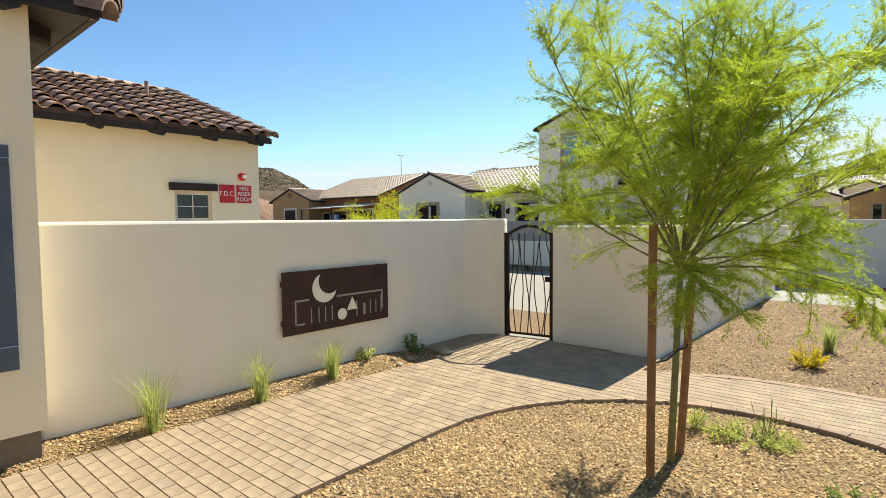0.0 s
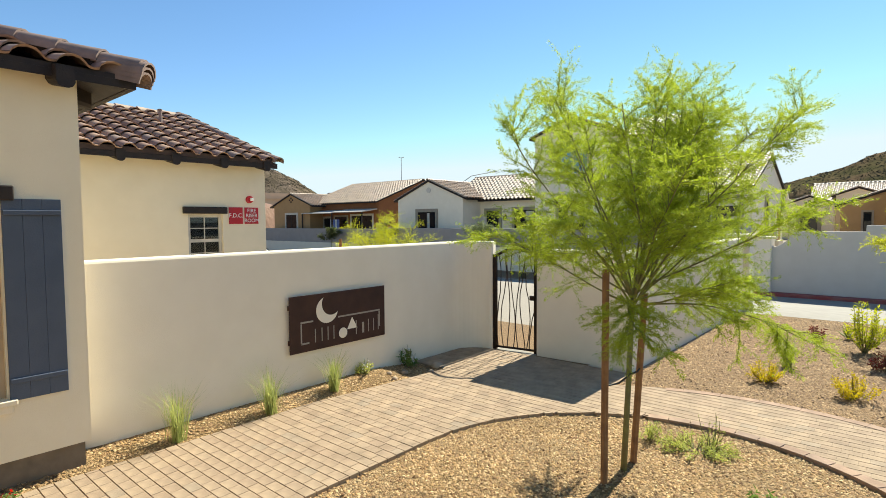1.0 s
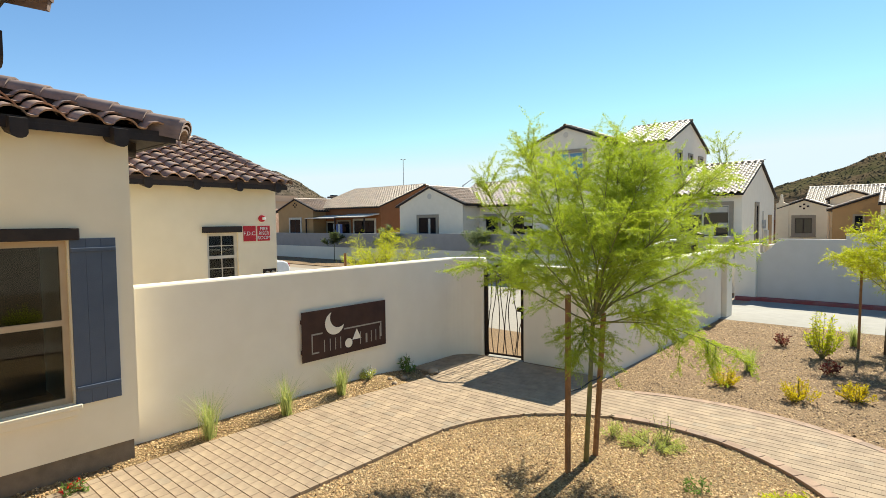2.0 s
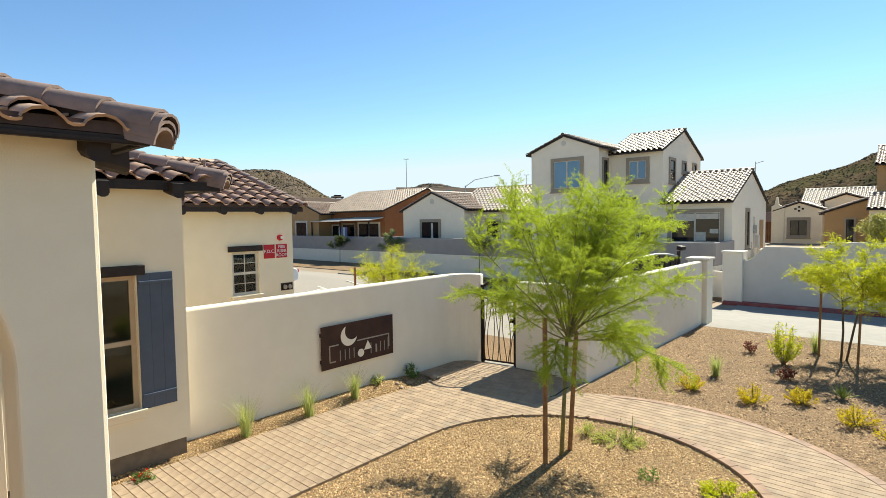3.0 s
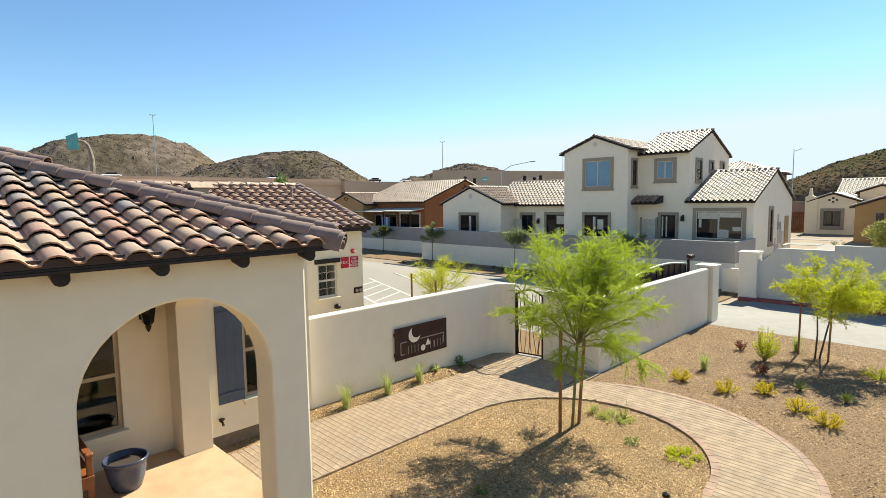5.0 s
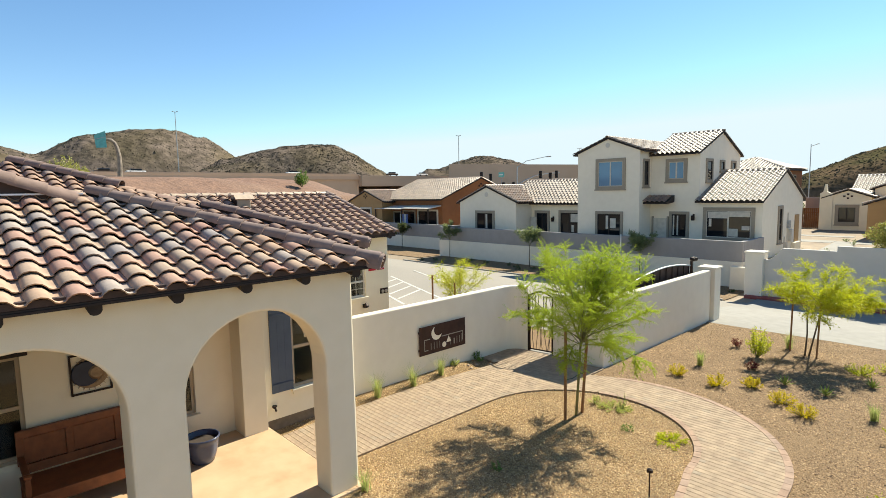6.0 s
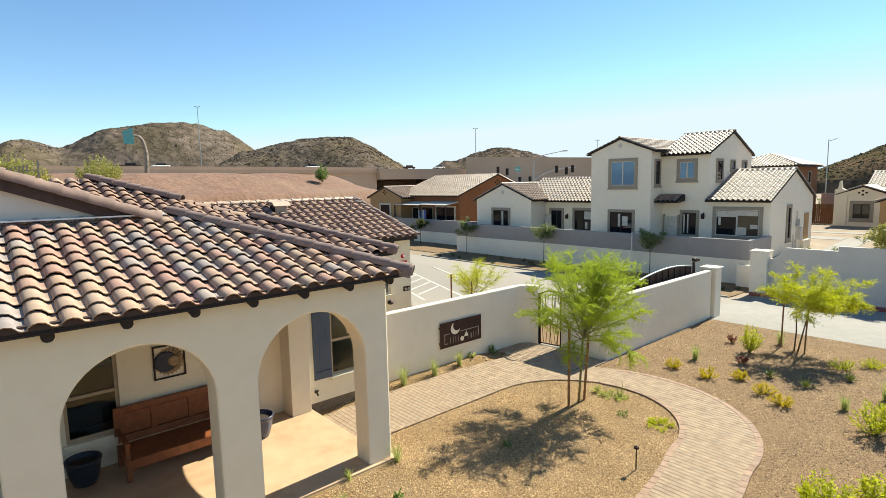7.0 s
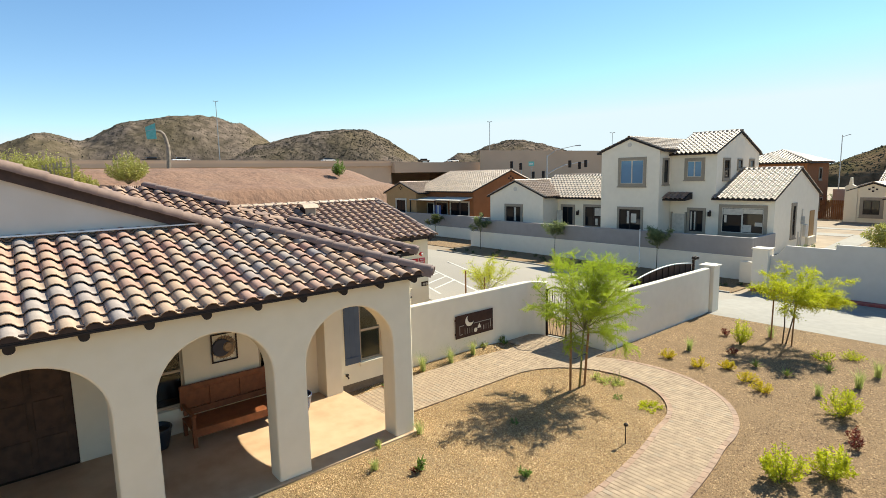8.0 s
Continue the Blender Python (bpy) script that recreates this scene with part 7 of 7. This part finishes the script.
# ---------------------------------------------------------------- loose gravel
def pebbles(name, n, x0, x1, y0, y1, keep, material, label, small, big, seed):
    r = np.random.RandomState(seed)
    x, y = r.uniform(x0, x1, n * 2), r.uniform(y0, y1, n * 2)
    ok = np.array([keep(a, b) for a, b in zip(x, y)])
    x, y = x[ok][:n], y[ok][:n]
    n = len(x)
    s = r.uniform(small, big, n)
    base = np.array([(1, 0, 0), (0, 1, 0), (-1, 0, 0), (0, -1, 0), (0, 0, 0.75)], float)
    v = base[None] * s[:, None, None] * r.uniform(0.6, 1.3, (n, 5, 1))
    a = r.uniform(0, 6.2832, n)
    tl = r.normal(0, 0.35, n)
    ca, sa = np.cos(a), np.sin(a)
    vx, vy = v[..., 0] * ca[:, None] - v[..., 1] * sa[:, None], v[..., 0] * sa[:, None] + v[..., 1] * ca[:, None]
    vz = v[..., 2] + tl[:, None] * v[..., 0]
    z = 0.012 + s * 0.12 + np.array([bank(a, b) for a, b in zip(x, y)])
    v = np.stack([vx + x[:, None], vy + y[:, None], vz + z[:, None]], -1).reshape(-1, 3)
    f = np.array([(0, 1, 4), (1, 2, 4), (2, 3, 4), (3, 0, 4)])
    f = (f[None] + (np.arange(n) * 5)[:, None, None]).reshape(-1, 3)
    ob = fast_mesh(name, v, f, material)
    return tagged(ob, label, "gravel", kind="stuff")


def golden(x, y):
    if in_path(x, y) or (x < -3.38 and y < 0.85):
        return False
    return in_bed(x, y) or (x < -5.4 and y > 1.1 and x > -7.0 and y < 7.6)


pebbles("loose_gravel", 115000, -7.0, 0.45, -9, 7.6, golden, PEBBLE, "loose golden gravel stones", 0.0085, 0.020, 3)
pebbles("loose_gravel", 130000, -3.95, 7.5, -4, 15.9, lambda x, y: not in_path(x, y) and not in_bed(x, y) and (x > 1.1 or y > 8.0) and x < 7.5, PEBBLE_ROSE, "loose rose-brown gravel stones", 0.010, 0.026, 4)

# ---------------------------------------------------------------- things in the porch
bench = thing("porch_bench", "orange-brown wooden bench with panelled back", "bench", (-6.45, -2.3, FLOOR))
B0, B1, BF = -3.30, -1.25, -5.97                       # ends and front of the seat
part("seat", boxes((-6.80, BF, B0, B1, FLOOR + 0.36, FLOOR + 0.405)), BENCHWOOD, bench, bevel=0.008)
part("apron", boxes((BF - 0.035, BF - 0.008, B0 + 0.07, B1 - 0.07, FLOOR + 0.23, FLOOR + 0.36)), BENCHWOOD, bench)
for y in (B0 + 0.045, B1 - 0.045):
    for x in (BF - 0.05, -6.77):
        part("leg", boxes((x - 0.04, x + 0.04, y - 0.04, y + 0.04, FLOOR, FLOOR + 0.36)), BENCHWOOD, bench, bevel=0.006)
    part("arm_post", boxes((BF - 0.09, BF - 0.02, y - 0.035, y + 0.035, FLOOR + 0.405, FLOOR + 0.66)), BENCHWOOD, bench, bevel=0.006)
    part("armrest", extrude([(x, y - 0.045, FLOOR + z) for x, z in ((-6.84, 0.66), (BF - 0.06, 0.66), (BF + 0.02, 0.68), (BF + 0.03, 0.72), (BF - 0.02, 0.745), (BF - 0.12, 0.71), (-6.84, 0.71))], (0, 0.09, 0)), BENCHWOOD, bench, "scroll-ended armrest", bevel=0.01)
part("top_rail", boxes((-6.91, -6.83, B0, B1, FLOOR + 0.98, FLOOR + 1.10)), BENCHWOOD, bench, bevel=0.012)
part("lower_rail", boxes((-6.895, -6.835, B0 + 0.05, B1 - 0.05, FLOOR + 0.41, FLOOR + 0.55)), BENCHWOOD, bench, bevel=0.006)
for k in range(4):
    y = min(max(B0 + (B1 - B0) * k / 3, B0 + 0.05), B1 - 0.05)
    part("stile", boxes((-6.90, -6.84, y - 0.05, y + 0.05, FLOOR + 0.55, FLOOR + 0.98)), BENCHWOOD, bench, bevel=0.004)
for k in range(3):
    a, b = B0 + (B1 - B0) * k / 3 + 0.05, B0 + (B1 - B0) * (k + 1) / 3 - 0.05
    part("back_panel", boxes((-6.885, -6.86, a, b, FLOOR + 0.56, FLOOR + 0.97)), BENCHWOOD, bench, bevel=0.008)

art = thing("sun_plaque", "square iron wall plaque with blue moon and bronze sun", "wall art", (RB, -2.28, 1.8))
ya, yb, za, zb = -2.53, -1.94, 1.66, 2.34
yc, zc = (ya + yb) / 2, (za + zb) / 2
for d in ((ya, ya + 0.03, za, zb), (yb - 0.03, yb, za, zb), (ya + 0.03, yb - 0.03, zb - 0.03, zb), (ya + 0.03, yb - 0.03, za, za + 0.03)):
    part("frame_bar", boxes((RB + 0.01, RB + 0.035, *d)), IRON, art)
MOONBLUE = mat("midnight_blue_enamel", (0.028, 0.034, 0.06), None, 6.0, 0.45)
BRONZE = mat("aged_bronze", (0.30, 0.22, 0.14), (0.2, 0.14, 0.09), 9.0, 0.45, 0.2, 60, metal=0.7)
disc = bmesh.new()
tube(disc, [(RB + 0.01, yc - 0.07, zc), (RB + 0.05, yc - 0.07, zc)], 0.215, 0.20, 28)
part("moon_disc", disc, MOONBLUE, art, "dark blue moon disc")
for k in range(22):
    a = 6.2832 * k / 22
    r0, r1 = 0.19, 0.30
    bm = extrude([(RB + 0.012, yc + math.cos(a - 0.09) * r0, zc + math.sin(a - 0.09) * r0), (RB + 0.012, yc + math.cos(a) * r1, zc + math.sin(a) * r1), (RB + 0.012, yc + math.cos(a + 0.09) * r0, zc + math.sin(a + 0.09) * r0)], (0.02, 0, 0))
    part("ray", bm, BRONZE, art)
halo = bmesh.new()
tube(halo, [(RB + 0.004, yc, zc), (RB + 0.012, yc, zc)], 0.265, 0.262, 36)
part("halo", halo, BRONZE, art, "aged bronze disc behind the rays")
half = bmesh.new()
tube(half, [(RB + 0.052, yc + 0.08, zc), (RB + 0.07, yc + 0.08, zc)], 0.12, 0.09, 24)
part("sun_disc", half, BRONZE, art)

POT = [(0.13, 0.0), (0.155, 0.015), (0.195, 0.15), (0.222, 0.30), (0.232, 0.385), (0.245, 0.395), (0.247, 0.42), (0.236, 0.435), (0.222, 0.425), (0.215, 0.37), (0.20, 0.33)]


def planter(x, y, k, tall, material, label):
    """A pot with a rolled rim, open down to the soil."""
    p = thing("planter_pot", label, "pot", (x, y, FLOOR), "porch pots")
    part("pot", lathe(bmesh.new(), [(r * k, z * tall) for r, z in POT], (x, y, FLOOR), 32), material, p, smooth=True)
    part("soil", lathe(bmesh.new(), [(0.19 * k, 0.0), (0.18 * k, 0.01)], (x, y, FLOOR + 0.35 * tall), 20), SOIL, p)
    return p


planter(-6.12, -0.83, 1.2, 1.08, POTGLAZE, "glossy dark blue-grey glazed pot of bare soil on the porch")
planter(-6.52, -3.86, 1.18, 1.1, POTDARK, "dark glazed pot beside the bench on the porch")
lan = thing("porch_lantern", "dark iron wall lantern with tapered glass body", "lantern", (RB, -0.23, 2.3))
part("back_plate", boxes((RB + 0.002, RB + 0.03, -0.31, -0.15, 2.5, 2.86)), IRON, lan, bevel=0.008)
bm = bmesh.new()
tube(bm, [(RB + 0.03, -0.23, 2.86), (RB + 0.12, -0.23, 3.0), (RB + 0.19, -0.23, 2.96)], 0.012, sides=6)
part("arm", bm, IRON, lan)
part("hood", lathe(bmesh.new(), [(0.18, 0.0), (0.155, 0.03), (0.06, 0.11), (0.015, 0.17)], (RB + 0.19, -0.23, 2.80), 6), IRON, lan)
part("glass_body", lathe(bmesh.new(), [(0.05, -0.36), (0.085, -0.32), (0.135, 0.0)], (RB + 0.19, -0.23, 2.795), 6), GLASS_FAR, lan, "dark seeded glass body")
part("finial", lathe(bmesh.new(), [(0.01, -0.1), (0.035, -0.05), (0.05, 0.0)], (RB + 0.19, -0.23, 2.42), 8), IRON, lan)
bib = thing("hose_bib", "small dark metal tap on the porch wall", "tap", (BX, 0.9, 0.58))
bm = bmesh.new()
tube(bm, [(BX, 0.77, 0.58), (BX + 0.1, 0.77, 0.58), (BX + 0.14, 0.77, 0.53)], 0.022, sides=8)
part("spout", bm, IRON, bib)
bm = bmesh.new()
tube(bm, [(BX + 0.07, 0.77, 0.61), (BX + 0.07, 0.77, 0.63)], 0.05, sides=10)
part("handle", bm, IRON, bib)
